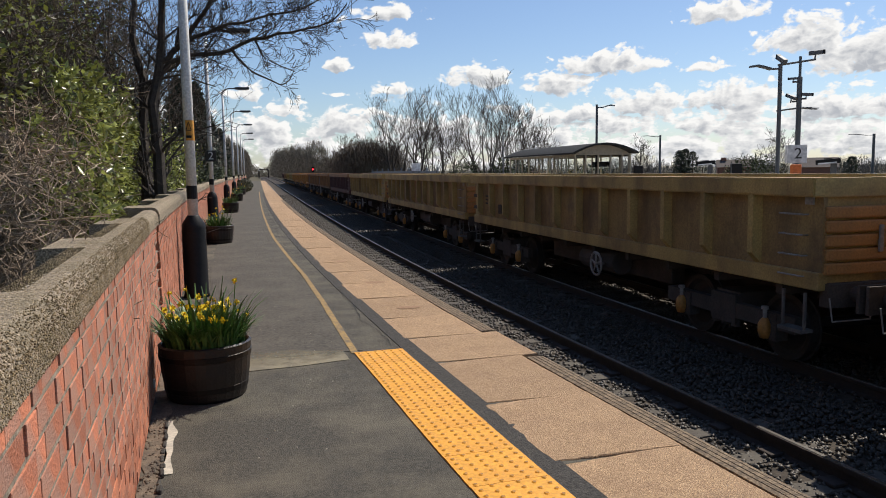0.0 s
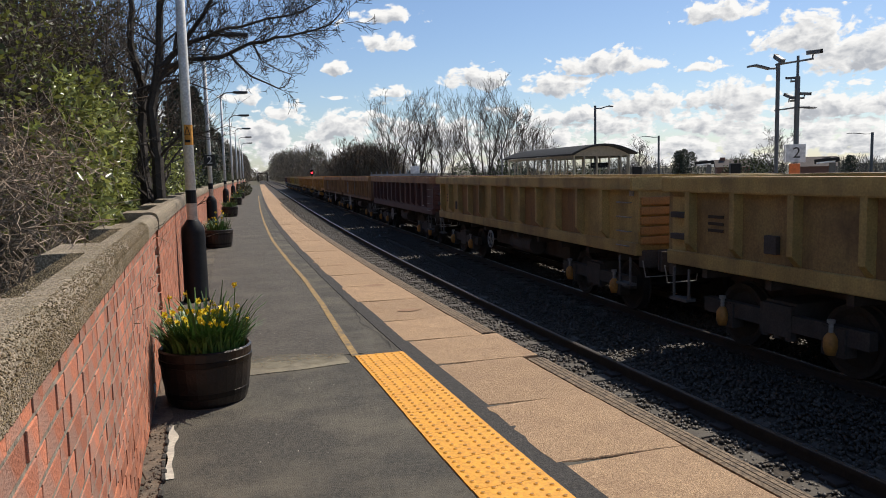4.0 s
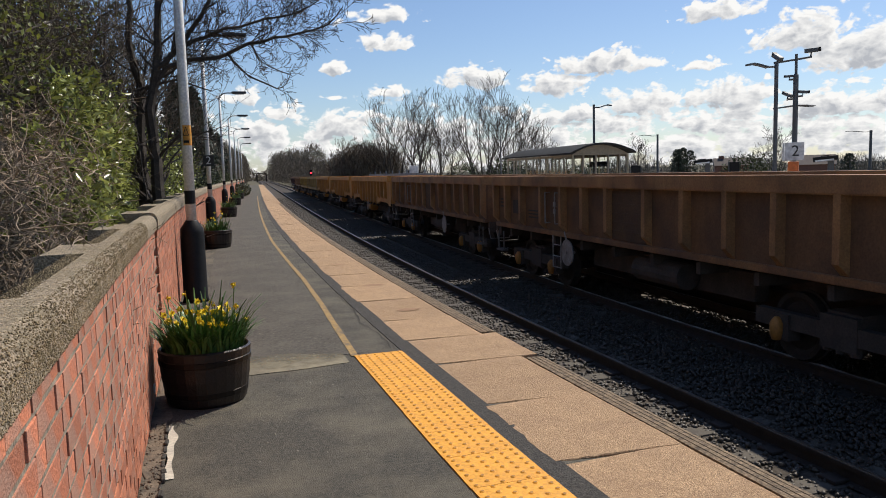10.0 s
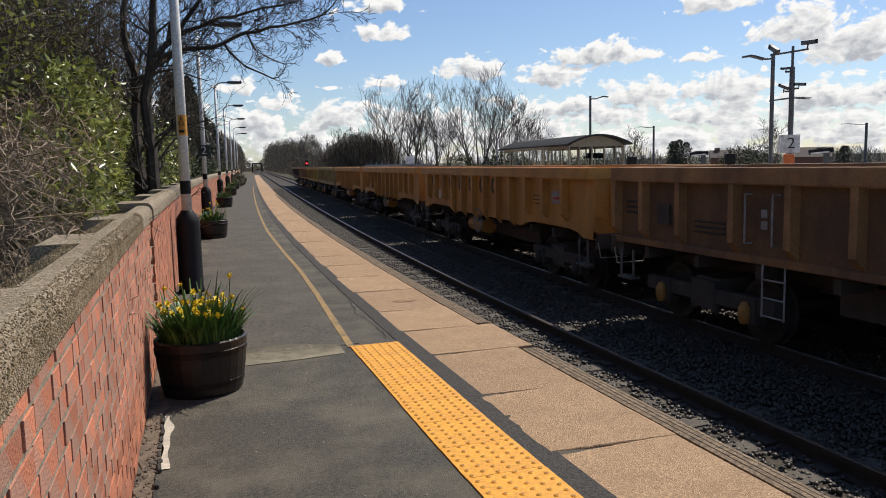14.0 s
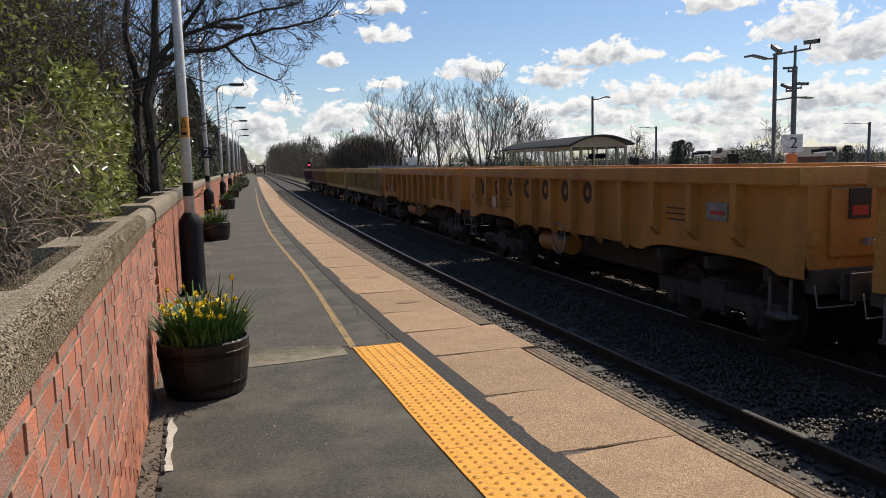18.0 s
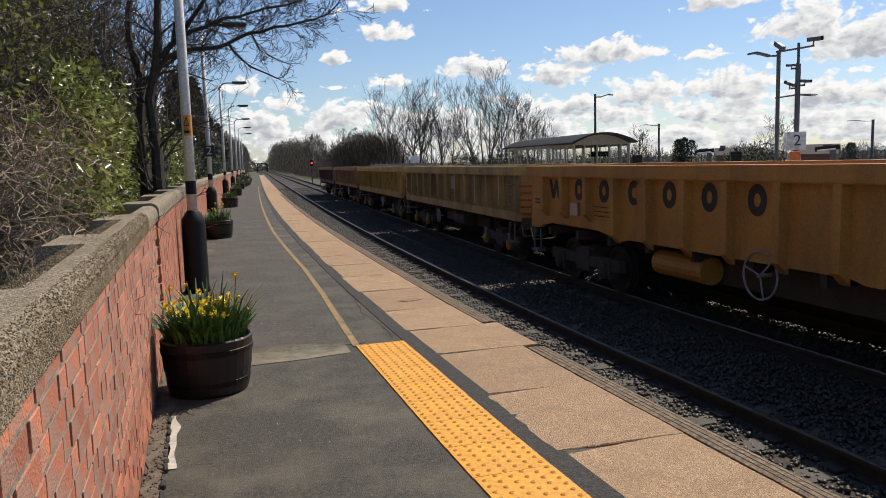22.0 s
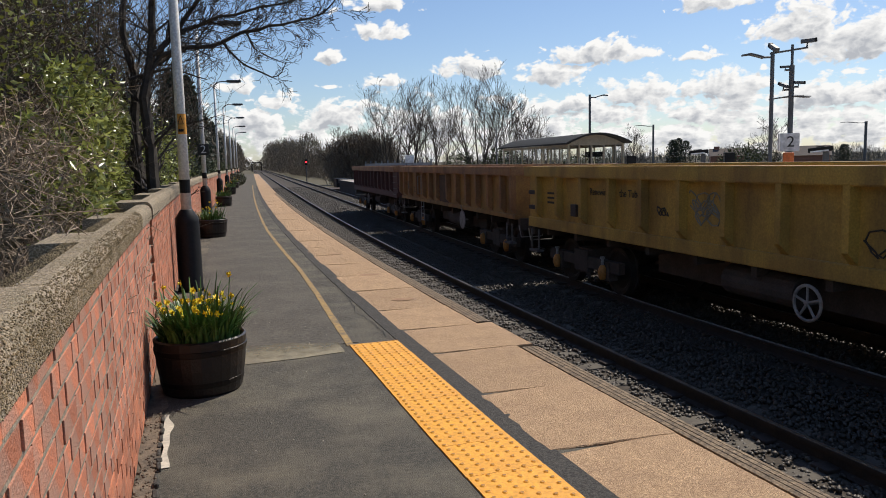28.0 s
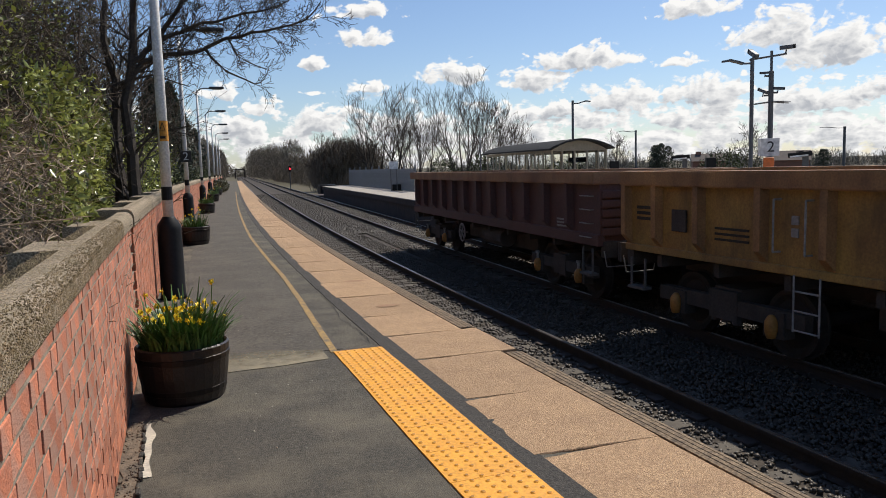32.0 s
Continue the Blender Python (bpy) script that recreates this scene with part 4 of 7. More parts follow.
def planter(s, d, blades, flowers, scale=1.0):
    t = thing("flower_tub", "dark half-barrel tub planted with yellow daffodils", "planter", post_pose(s, d) @ Matrix.Diagonal((scale, scale, scale, 1)), "flower tubs along the wall")
    part("barrel", lathe([(0.27, 0.0), (0.285, 0.02), (0.315, 0.2), (0.33, 0.4), (0.315, 0.41), (0.305, 0.4), (0.29, 0.3)], 28), TUB, t, smooth=False)
    for z, r in ((0.07, 0.2935), (0.3, 0.3235)):
        part("hoop", lathe([(r, z), (r + 0.006, z + 0.004), (r + 0.008, z + 0.04), (r + 0.002, z + 0.044)], 28, False), HOOP, t, "dark metal hoop")
    part("soil", lathe([(0.3, 0.33), (0.2, 0.36), (0.02, 0.37)], 16, False), SOIL, t)
    v, f = daffodils(blades, 0.28, 0.42)
    me = pydata("leaves", [(x, y, z + 0.35) for x, y, z in v], f, BLADE)
    o = new("leaves", me)
    o.parent = t
    tagged(o, "green strap-shaped leaves", kind="stuff")
    for k in range(flowers):
        a, r = random.uniform(0, 2 * math.pi), 0.33 * math.sqrt(random.random())
        h = random.uniform(0.55, 0.7) if random.random() < 0.9 else random.uniform(0.74, 0.84)
        x, y = r * math.cos(a), r * math.sin(a)
        fl = new("flower", FLOWER)
        fl.parent = t
        fl.matrix_basis = pose(x, y, h, random.uniform(50, 100), 0, random.uniform(0, 360)) @ Matrix.Diagonal((0.75, 0.75, 0.75, 1))
        part("stem", tube((x * 0.8, y * 0.8, 0.35), (x, y, h), 0.004, 0.0035, 5), BLADE, fl, m=fl.matrix_basis.inverted())
    return t


tub = planter(5.45, -2.56, 760, 50, 0.92)
part("tag", box(-0.37, -0.02, 0.09, -0.36, 0.03, 0.15), SIGN_WHITE, tub, "small pale tag")
planter(17.0, -2.5, 220, 10, 0.95)
planter(30.0, -2.45, 160, 6, 0.95)
planter(42.5, -2.45, 120, 4, 1.0)
planter(55.0, -2.45, 100, 3, 1.0)

# ---- trees and hedges ----
def leaf_mat(name, base, other, rough=0.4, through_light=0.35, island=0.4):
    """A leaf surface that also lets some light through."""
    m = mat(name, base, rough, other=other, scale=0.8, fine=8, bump=0.0, island=island)
    n, l = m.node_tree.nodes, m.node_tree.links
    b, out = n["Principled BSDF"], n["Material Output"]
    b.inputs["Specular IOR Level"].default_value = 0.6
    tr = n.new("ShaderNodeBsdfTranslucent")
    col = b.inputs["Base Color"].links[0].from_socket
    l.new(col, tr.inputs["Color"])
    mx = n.new("ShaderNodeMixShader")
    mx.inputs[0].default_value = through_light
    l.new(b.outputs[0], mx.inputs[1]), l.new(tr.outputs[0], mx.inputs[2]), l.new(mx.outputs[0], out.inputs["Surface"])
    return m


IVY = leaf_mat("ivy_leaf", (0.12, 0.14, 0.036), (0.31, 0.33, 0.09), 0.27, 0.34, 0.85)
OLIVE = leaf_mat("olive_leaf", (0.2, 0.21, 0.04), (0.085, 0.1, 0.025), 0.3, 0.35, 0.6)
# Dark leaf copy: the shade inside the canopy is put into its colour.
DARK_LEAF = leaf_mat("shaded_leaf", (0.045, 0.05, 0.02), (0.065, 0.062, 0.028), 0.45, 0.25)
CONIFER = leaf_mat("conifer_needles", (0.022, 0.034, 0.018), (0.035, 0.048, 0.024), 0.6, 0.1)
BARK = mat("dark_bark", (0.045, 0.036, 0.028), 0.9, other=(0.075, 0.06, 0.046), scale=12, fine=60, bump=0.8)
PALE_BARK = mat("grey_bark", (0.085, 0.07, 0.055), 0.9, other=(0.06, 0.048, 0.038), scale=8, fine=40, bump=0.5)
TRUNK_BROWN = mat("brown_bark", (0.13, 0.1, 0.07), 0.9, other=(0.07, 0.052, 0.038), scale=8, fine=40, bump=0.5)
TWIGGY = mat("brown_twigs", (0.36, 0.265, 0.18), 0.75, other=(0.13, 0.095, 0.06), scale=2, fine=20, bump=0.0, island=0.4)
FAR_TWIG = mat("far_bare_twigs", (0.21, 0.17, 0.125), 0.9, other=(0.14, 0.12, 0.085), scale=0.15, fine=2, bump=0.0, island=0.35)
# Distance haze is put into this greyer, flatter twig colour.
HORIZON = mat("hazy_far_twigs", (0.15, 0.135, 0.115), 0.9, other=(0.11, 0.105, 0.085), scale=0.15, fine=2, bump=0.0, island=0.2)
FAR_GREEN = mat("far_green_foliage", (0.075, 0.085, 0.03), 0.9, other=(0.05, 0.06, 0.025), scale=0.2, fine=2, bump=0.0, island=0.35)


class Skeleton:
    """Collects tapered limbs into one mesh."""

    def __init__(self, seed):
        self.v, self.f, self.r = [], [], random.Random(seed)

    def limb(self, pts, radii, sides=6):
        base = len(self.v)
        for i, (p, r) in enumerate(zip(pts, radii)):
            w = (pts[min(i + 1, len(pts) - 1)] - pts[max(i - 1, 0)]).normalized()
            u = w.orthogonal().normalized()
            x = w.cross(u)
            for k in range(sides):
                a = 2 * math.pi * k / sides
                self.v.append(p + (u * math.cos(a) + x * math.sin(a)) * r)
        for i in range(len(pts) - 1):
            for k in range(sides):
                a, b = base + i * sides + k, base + i * sides + (k + 1) % sides
                self.f.append((a, b, b + sides, a + sides))

    def grow(self, p, way, length, radius, depth, spread=0.6, rise=0.25, kids=(3, 5), thin=0.55, least=0.002, wob=0.22):
        """A branch with its side branches."""
        r = self.r
        n = 4 if depth > 1 else 3
        pts, q, w = [p], p.copy(), way.normalized()
        for _ in range(n):
            w = (w + Vector((r.uniform(-1, 1), r.uniform(-1, 1), r.uniform(-0.6, 1) * rise + rise * 0.4)) * wob).normalized()
            q = q + w * (length / n)
            pts.append(q.copy())
        self.limb(pts, [max(least, radius * (1 - 0.7 * k / n)) for k in range(n + 1)], 6 if radius > 0.04 else (4 if radius > 0.012 else 3))
        if depth <= 0:
            return
        for k in range(r.randint(*kids)):
            t = r.uniform(0.25, 1.0)
            i = min(n - 1, int(t * n))
            base = pts[i].lerp(pts[i + 1], t * n - i)
            side = w.orthogonal().normalized()
            side.rotate(Matrix.Rotation(r.uniform(0, 2 * math.pi), 3, w))
            d = (w * (1 - spread) + side * spread + Vector((0, 0, rise * 0.6))).normalized()
            self.grow(base, d, length * r.uniform(0.45, 0.75), radius * thin * (1 - 0.4 * t), depth - 1, spread, rise, kids, thin, least, wob)

    def mesh(self, name, material):
        return pydata(name, self.v, self.f, material)


def bare_tree(x, y, tall, seed, z=-1.4, multi=1, label="tall bare tree with many thin upright branches", spread=0.42, material=None, fan=0.3, tilt=(0.0, 0.0), group="bare trees beyond the railway", least=0.0105):
    """A leafless tree whose stems fan out from the base and fork into fine upright twigs."""
    t = thing("bare_tree", label, "tree", Matrix.Translation((x, y, z)), group)
    k = Skeleton(seed)
    bole = Skeleton(seed)
    for q in range(multi):
        a = 2 * math.pi * (q + k.r.uniform(-0.3, 0.3)) / max(1, multi)
        out = fan * k.r.uniform(0.55, 1.0) * (1 if multi > 1 else 0.2)
        w = Vector((math.cos(a) * out + tilt[0], math.sin(a) * out * 0.7 + tilt[1], 1.0))
        high = tall * k.r.uniform(0.66, 0.84)
        p, n = Vector((0.18 * math.cos(a), 0.18 * math.sin(a), 0)), 7
        pts = [p]
        for i in range(n):
            w = (w + Vector((k.r.uniform(-0.1, 0.1), k.r.uniform(-0.1, 0.1), 0.12))).normalized()
            pts.append(pts[-1] + w * (high / n))
        r0 = 0.014 * tall * (1.0 if multi < 3 else 0.72)
        bole.limb(pts, [r0 * (1 - 0.86 * i / n) for i in range(n + 1)], 7)
        for _ in range(int(20 / max(1, multi ** 0.5))):
            f = k.r.uniform(0.2, 1.0)
            i = min(n - 1, int(f * n))
            base = pts[i].lerp(pts[i + 1], f * n - i)
            b = k.r.uniform(0, 2 * math.pi)
            ahead = (pts[i + 1] - pts[i]).normalized()
            k.grow(base, ahead + Vector((math.cos(b), math.sin(b), 0.15)) * 0.75, tall * 0.34 * (1.2 - 0.62 * f), r0 * 0.4 * (1.2 - 0.7 * f), 3, spread, 0.42, (2, 3), 0.6, least, 0.16)
    o = new("trunk", bole.mesh("trunk", material or BARK))
    o.parent = t
    o = new("crown", k.mesh("crown", material or BARK))
    o.parent = t
    tagged(o, "fine leafless branches", kind="stuff")
    return t


for x, y, tall, seed, multi, fan, lean_ in ((13.2, 75.3, 10.6, 11, 3, 0.3, -0.06), (14.9, 74.6, 10.9, 12, 2, 0.25, 0.03), (17.2, 76.0, 8.8, 13, 3, 0.28, 0.0), (19.0, 78.0, 8.2, 19, 2, 0.25, 0.0), (22.3, 74.3, 12.2, 14, 6, 0.42, -0.02), (25.2, 75.5, 9.6, 15, 5, 0.38, 0.12), (27.6, 77.0, 8.4, 16, 4, 0.4, 0.2)):
    bare_tree(x, y, tall, seed, multi=multi, fan=fan, tilt=(lean_, 0.0))
for x, y, tall, seed in ((47.0, 62.0, 6.5, 31), (70.5, 60.5, 8.0, 32), (41.5, 78.0, 6.0, 33), (33.0, 84.0, 6.0, 34)):
    bare_tree(x, y, tall, seed, label="small bare tree beyond the car park", material=PALE_BARK, spread=0.55)


def mass(name, blobs, n, size, piece, material, label, category, tilt=math.pi, inner=0.55, seed=1):
    """Foliage or twigs filling rounded volumes: (x, y, z, rx, ry, rz)."""
    r = np.random.default_rng(seed)
    vol = np.array([b[3] * b[4] * b[5] for b in blobs]) ** 0.75
    pick = r.choice(len(blobs), n, p=vol / vol.sum())
    u = r.normal(size=(n, 3))
    u /= np.linalg.norm(u, axis=1)[:, None]
    rad = (inner + (1 - inner) * r.random(n) ** 0.6) * (1 + 0.12 * np.sin(u[:, 0] * 7 + pick) * np.cos(u[:, 2] * 9))
    b = np.array(blobs)[pick]
    p = b[:, :3] + u * rad[:, None] * b[:, 3:]
    return tagged(new(name, scatter(name, p, r.uniform(*size, n), *piece, material, tilt)), label, category, kind="stuff")


# distant woods on both sides of the line
blobs = []
r_ = random.Random(5)
for k in range(34):
    s = 185 + 8.0 * k
    p = at(s, 11.0 - 0.011 * (s - 185) + r_.uniform(0, 3))
    h = 4.7 + 0.012 * (s - 185) + 0.5 * math.sin(k * 0.9) + r_.uniform(-0.5, 0.5)
    blobs.append((p.x, p.y, -1.4 + h * 0.9, 3.4, 5.5, h))
for k in range(22):
    s = 140 + 5.0 * k
    p = at(s, 17 + r_.uniform(0, 9))
    h = 3.4 + r_.uniform(-0.4, 0.7)
    blobs.append((p.x, p.y, -1.4 + h * 0.9, 4.0, 5.0, h))
mass("far_wood", blobs, 60000, (0.5, 1.3), BRUSH, FAR_TWIG, "distant brown leafless wood along the line", "woodland", tilt=0.7, seed=3, inner=0.6)
blobs = []
for k in range(30):
    s = 92 + 5.5 * k
    p = at(s, 11.5 + r_.uniform(0, 5))
    blobs.append((p.x, p.y, -0.9, 2.2, 3.5, r_.uniform(1.2, 2.4)))
mass("lineside_scrub", blobs, 20000, (0.3, 0.7), BRUSH, FAR_TWIG, "brown scrub and brambles beside the line", "scrub", tilt=0.8, seed=4)
blobs = []
for k in range(24):
    d = -30 + 2.6 * k
    h = 2.6 + r_.uniform(0, 0.8) + 0.38 * min(abs(d - 1.0), 14)
    p = at(520 + r_.uniform(0, 40), d)
    blobs.append((p.x, p.y, -1.4 + 0.8 * h, 3.0, 6.0, h))
mass("end_wood", blobs, 16000, (0.5, 1.1), LEAF, FAR_TWIG, "hazy brown wood closing the view", "woodland", seed=14, inner=0.4)
mass("thicket", [(11.2, 108, 0.9, 2.0, 2.5, 3.0), (13.2, 108, 1.9, 2.4, 3.0, 3.6), (15.4, 110, 2.1, 2.4, 3.0, 3.8), (17.8, 107, 1.4, 2.2, 3, 3.2)], 9000, (0.5, 1.2), BRUSH, FAR_TWIG, "dense leafless thicket", "thicket", tilt=0.6, seed=5, inner=0.3)
for x, y, tall, seed in ((11.6, 107, 6.8, 51), (13.6, 107, 7.6, 52), (15.6, 109, 8.2, 53), (17.6, 106, 7.2, 54)):
    bare_tree(x, y, tall, seed, label="bare tree rising from a thicket", material=TRUNK_BROWN, spread=0.5, multi=4, fan=0.4, least=0.016)
blobs = []
for k in range(52):
    s = 66 + 6.5 * k
    p = at(s, -6.6 - r_.uniform(0, 1.6))
    h = 4.4 + 0.0085 * (s - 66) + r_.uniform(-0.5, 0.5)
    blobs.append((p.x, p.y, -1.4 + h * 0.85, 2.6, 4.5, h))
mass("west_wood", blobs, 80000, (0.4, 1.1), BRUSH, FAR_TWIG, "dull brown-green woodland behind the wall", "woodland", tilt=0.8, seed=6)
mass("west_scrub", [(at(s, -4.6).x, at(s, -4.6).y, 0.4, 1.0, 2.5, 1.9) for s in np.arange(40, 110, 4)], 14000, (0.08, 0.18), LEAF, FAR_GREEN, "green scrub behind the wall", "scrub", seed=7)
blobs = [(30 + 9.0 * k, 185 - 1.6 * k + 18 * math.sin(k * 1.9), -0.2, 9, 8, 3.0 + 1.0 * math.sin(k * 1.3)) for k in range(22)]
mass("horizon_trees", blobs, 30000, (0.7, 1.5), BRUSH, HORIZON, "low line of trees on the horizon", "trees", tilt=0.8, seed=8, inner=0.3)
mass("green_bushes", [(49.5, 70, 0.5, 2.4, 2.4, 2.0), (53.0, 72, 0.6, 2.6, 2.4, 2.2), (28, 62, 0.2, 2.5, 2, 1.8), (30.5, 90, 0.4, 3, 2, 2.2), (22.0, 66, 0.6, 2.0, 2.0, 2.4), (18, 66, 0.4, 1.6, 1.6, 2.2)], 5000, (0.15, 0.35), LEAF, FAR_GREEN, "fresh green bushes", "bushes", seed=9)


def conifer(x, y, tall, wide, seed, n=2600, z=-1.4, shape=0.5):
    t = thing("conifer", "dark evergreen conifer with a dense pointed crown", "tree", Matrix.Translation((x, y, z)), "conifers")
    part("trunk", tube((0, 0, 0), (0, 0, tall * 0.9), 0.14, 0.03, 8), BARK, t)
    r = np.random.default_rng(seed)
    f = r.random(n) ** 0.75
    a = r.uniform(0, 2 * math.pi, n)
    rad = wide * (1 - f) ** shape * (0.45 + 0.55 * r.random(n)) * (1 + 0.25 * np.sin(a * 5 + f * 20))
    pts = np.stack([rad * np.cos(a), rad * np.sin(a), 0.4 + f * (tall - 0.4)], 1)
    o = new("crown", scatter("crown", pts, r.uniform(0.12, 0.32, n) * (tall / 7), *LEAF, CONIFER))
    o.parent = t
    return tagged(t, "")


for x, y, tall, wide, seed in ((59.3, 99, 5.2, 1.3, 1), (60.6, 100, 5.5, 1.2, 2), (61.8, 100, 5.1, 1.3, 3), (52.0, 58.0, 3.6, 0.9, 4), (66.0, 104, 3.8, 1.3, 5), (60.0, 100.5, 5.3, 1.3, 6)):
    conifer(x, y, tall, wide, seed, shape=0.3)
for s, d, tall, wide, seed in ((34.0, -5.8, 6.4, 1.3, 11), (42.0, -5.2, 7.9, 1.4, 12), (50.0, -4.9, 8.6, 1.4, 13), (58.0, -5.2, 8.6, 1.4, 15), (66.0, -5.3, 8.4, 1.5, 16), (90.0, -5.3, 8.0, 1.5, 17)):
    p = at(s, d)
    conifer(p.x, p.y, tall, wide, seed, 3600)

for s, d, tall, seed in ((15.5, -5.2, 7.6, 61), (18.5, -6.4, 9.2, 62), (21.5, -4.9, 8.2, 63), (25.0, -6.2, 9.6, 64), (29.0, -5.2, 8.6, 65), (13.0, -6.6, 8.0, 66), (11.0, -5.6, 7.2, 67), (10.0, -7.4, 8.0, 68)):
    p = at(s, d)
    bare_tree(p.x, p.y, tall, seed, multi=3, fan=0.3, spread=0.55, label="bare brown tree crowded behind the wall", material=TRUNK_BROWN, group="trees behind the wall", least=0.006)

# ivy-grown hedge and thorny tangle behind the wall


def volume(n, s_range, d_range, z_fn, seed, gaps=-2.0, reach=None, start=None):
    """Random places behind the wall; z_fn gives the lowest and highest point at s."""
    r = np.random.default_rng(seed)
    s, d = r.uniform(*s_range, n), r.uniform(*d_range, n)
    out = []
    for a, b in zip(s, d):
        if (reach and a > reach(b)) or (start and a < start(b)):
            continue
        lo, hi = z_fn(a)
        lump = 0.25 * noise.noise((a * 0.9, b * 1.5, seed))
        p = at(a, b + lump * 0.8)
        z = lo + (hi - lo) * r.random() + lump
        if noise.noise((a * 2.6, b * 2.6, z * 2.6 + seed)) > gaps:
            out.append((p.x, p.y, z))
    return out


hedge = thing("ivy_hedge", "glossy green ivy hedge growing behind the wall", "hedge")
pts = volume(60000, (5.2, 13.2), (-3.9, -3.12), lambda s: (0.6, 2.2 + 0.14 * math.sin(s * 2)), 21, 0.1, lambda d: 8.9 + (-3.3 - d) * 9.2, lambda d: 5.0 + (-3.3 - d) * 5.0 + 0.5 * math.sin(d * 9))
o = new("foliage", scatter("foliage", pts, rng.uniform(0.045, 0.1, len(pts)), *NARROW, IVY))
o.parent = hedge
tagged(o, "glossy dark green ivy leaves", kind="stuff")
pts = volume(9000, (6.4, 13.0), (-3.75, -3.15), lambda s: (1.8, 2.3 + 0.1 * math.sin(s * 3)), 22, 0.05, lambda d: 9.6 + (-3.3 - d) * 9.2, lambda d: 6.3 + (-3.3 - d) * 5.5)
o = new("young_growth", scatter("young_growth", pts, rng.uniform(0.05, 0.1, len(pts)), *NARROW, OLIVE))
o.parent = hedge
tagged(o, "yellow-green young leaves", kind="stuff")
tangle = thing("bramble_tangle", "brown leafless bramble tangle behind the wall", "brambles")
k = Skeleton(77)
for q in range(560):
    d = k.r.uniform(-4.3, -3.25)
    s = 3.3 + (-3.25 - d) * 4.6 + k.r.uniform(0.0, 3.2)
    p = at(s, d, k.r.uniform(0.3, 1.45 + 0.07 * s))
    k.grow(p, Vector((k.r.uniform(-1, 1), k.r.uniform(-1, 1), k.r.uniform(-0.8, 0.9))), k.r.uniform(0.2, 0.45), 0.0042, 2, 0.8, -0.05, (2, 4), 0.8, 0.0022, 0.55)
o = new("stem_tangle", k.mesh("stem_tangle", TWIGGY))
o.parent = tangle
tagged(o, "thin arching bramble stems", kind="stuff")
pts = volume(9000, (3.4, 9.5), (-4.3, -3.25), lambda s: (0.5, 1.45 + 0.08 * s), 23, -0.15, lambda d: 6.4 + (-3.25 - d) * 4.6, lambda d: 3.4 + (-3.25 - d) * 4.2)
o = new("twig_tangle", scatter("twig_tangle", pts, rng.uniform(0.1, 0.2, len(pts)), *TWIG, TWIGGY))
o.parent = tangle
tagged(o, "fine brown twigs", kind="stuff")
pts = volume(2600, (3.0, 9.0), (-4.0, -3.5), lambda s: (1.2, 3.6), 24)
o = new("sparse_foliage", scatter("sparse_foliage", pts, rng.uniform(0.03, 0.06, len(pts)), *LEAF, OLIVE))
o.parent = tangle
tagged(o, "scattered olive leaves", kind="stuff")
canopy = thing("tree_canopy", "evergreen canopy above the wall, shade put into its leaf colours", "trees")
# Canopy filling; its inner shade comes from the dark leaf colour.
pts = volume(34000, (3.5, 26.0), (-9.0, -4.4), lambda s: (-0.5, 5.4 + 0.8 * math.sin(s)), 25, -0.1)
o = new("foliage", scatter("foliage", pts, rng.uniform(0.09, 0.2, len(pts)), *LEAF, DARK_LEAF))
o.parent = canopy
tagged(o, "leaves with the canopy's shade put into their dark colour", kind="stuff")
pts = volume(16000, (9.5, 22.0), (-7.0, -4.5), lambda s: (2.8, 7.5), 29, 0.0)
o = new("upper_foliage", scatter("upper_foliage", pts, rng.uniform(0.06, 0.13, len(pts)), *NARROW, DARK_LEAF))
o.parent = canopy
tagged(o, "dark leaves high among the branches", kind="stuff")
# Lighter olive leaves stand for the sunlit ones, in colour only.
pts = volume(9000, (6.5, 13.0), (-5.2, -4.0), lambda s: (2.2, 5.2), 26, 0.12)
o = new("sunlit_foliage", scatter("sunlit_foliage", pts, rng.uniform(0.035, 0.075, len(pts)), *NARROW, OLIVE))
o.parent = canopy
tagged(o, "olive green leaves, lighter colour standing for sunlight", kind="stuff")
pts = volume(5000, (14.0, 30.0), (-4.6, -3.4), lambda s: (0.6, 2.6), 27)
o = new("ivy", scatter("ivy", pts, rng.uniform(0.06, 0.11, len(pts)), *LEAF, IVY))
o.parent = canopy
tagged(o, "ivy climbing among the trunks", kind="stuff")
# Backing layer added to hide the sky, coloured dark as deep shade.
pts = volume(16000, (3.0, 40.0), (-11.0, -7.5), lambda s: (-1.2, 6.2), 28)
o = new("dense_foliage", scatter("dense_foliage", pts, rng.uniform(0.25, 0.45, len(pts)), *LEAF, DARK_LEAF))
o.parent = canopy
tagged(o, "dense backing foliage, deep shade put into its dark colour", kind="stuff")
k = Skeleton(92)
for q in range(42):
    d = k.r.uniform(-5.4, -3.9)
    s = 5.4 + (-3.9 - d) * 3.2 + k.r.uniform(0.0, 2.8)
    k.grow(at(s, d, k.r.uniform(0.8, 3.2)), Vector((k.r.uniform(-0.9, 0.9), k.r.uniform(-0.8, 0.5), k.r.uniform(0.1, 1.0))), k.r.uniform(0.8, 1.7), 0.016, 3, 0.65, 0.12, (2, 4), 0.6, 0.0025, 0.35)
o = new("branch_tangle", k.mesh("branch_tangle", TRUNK_BROWN))
o.parent = canopy
tagged(o, "crossing sunlit bare branches", kind="stuff")
k = Skeleton(91)
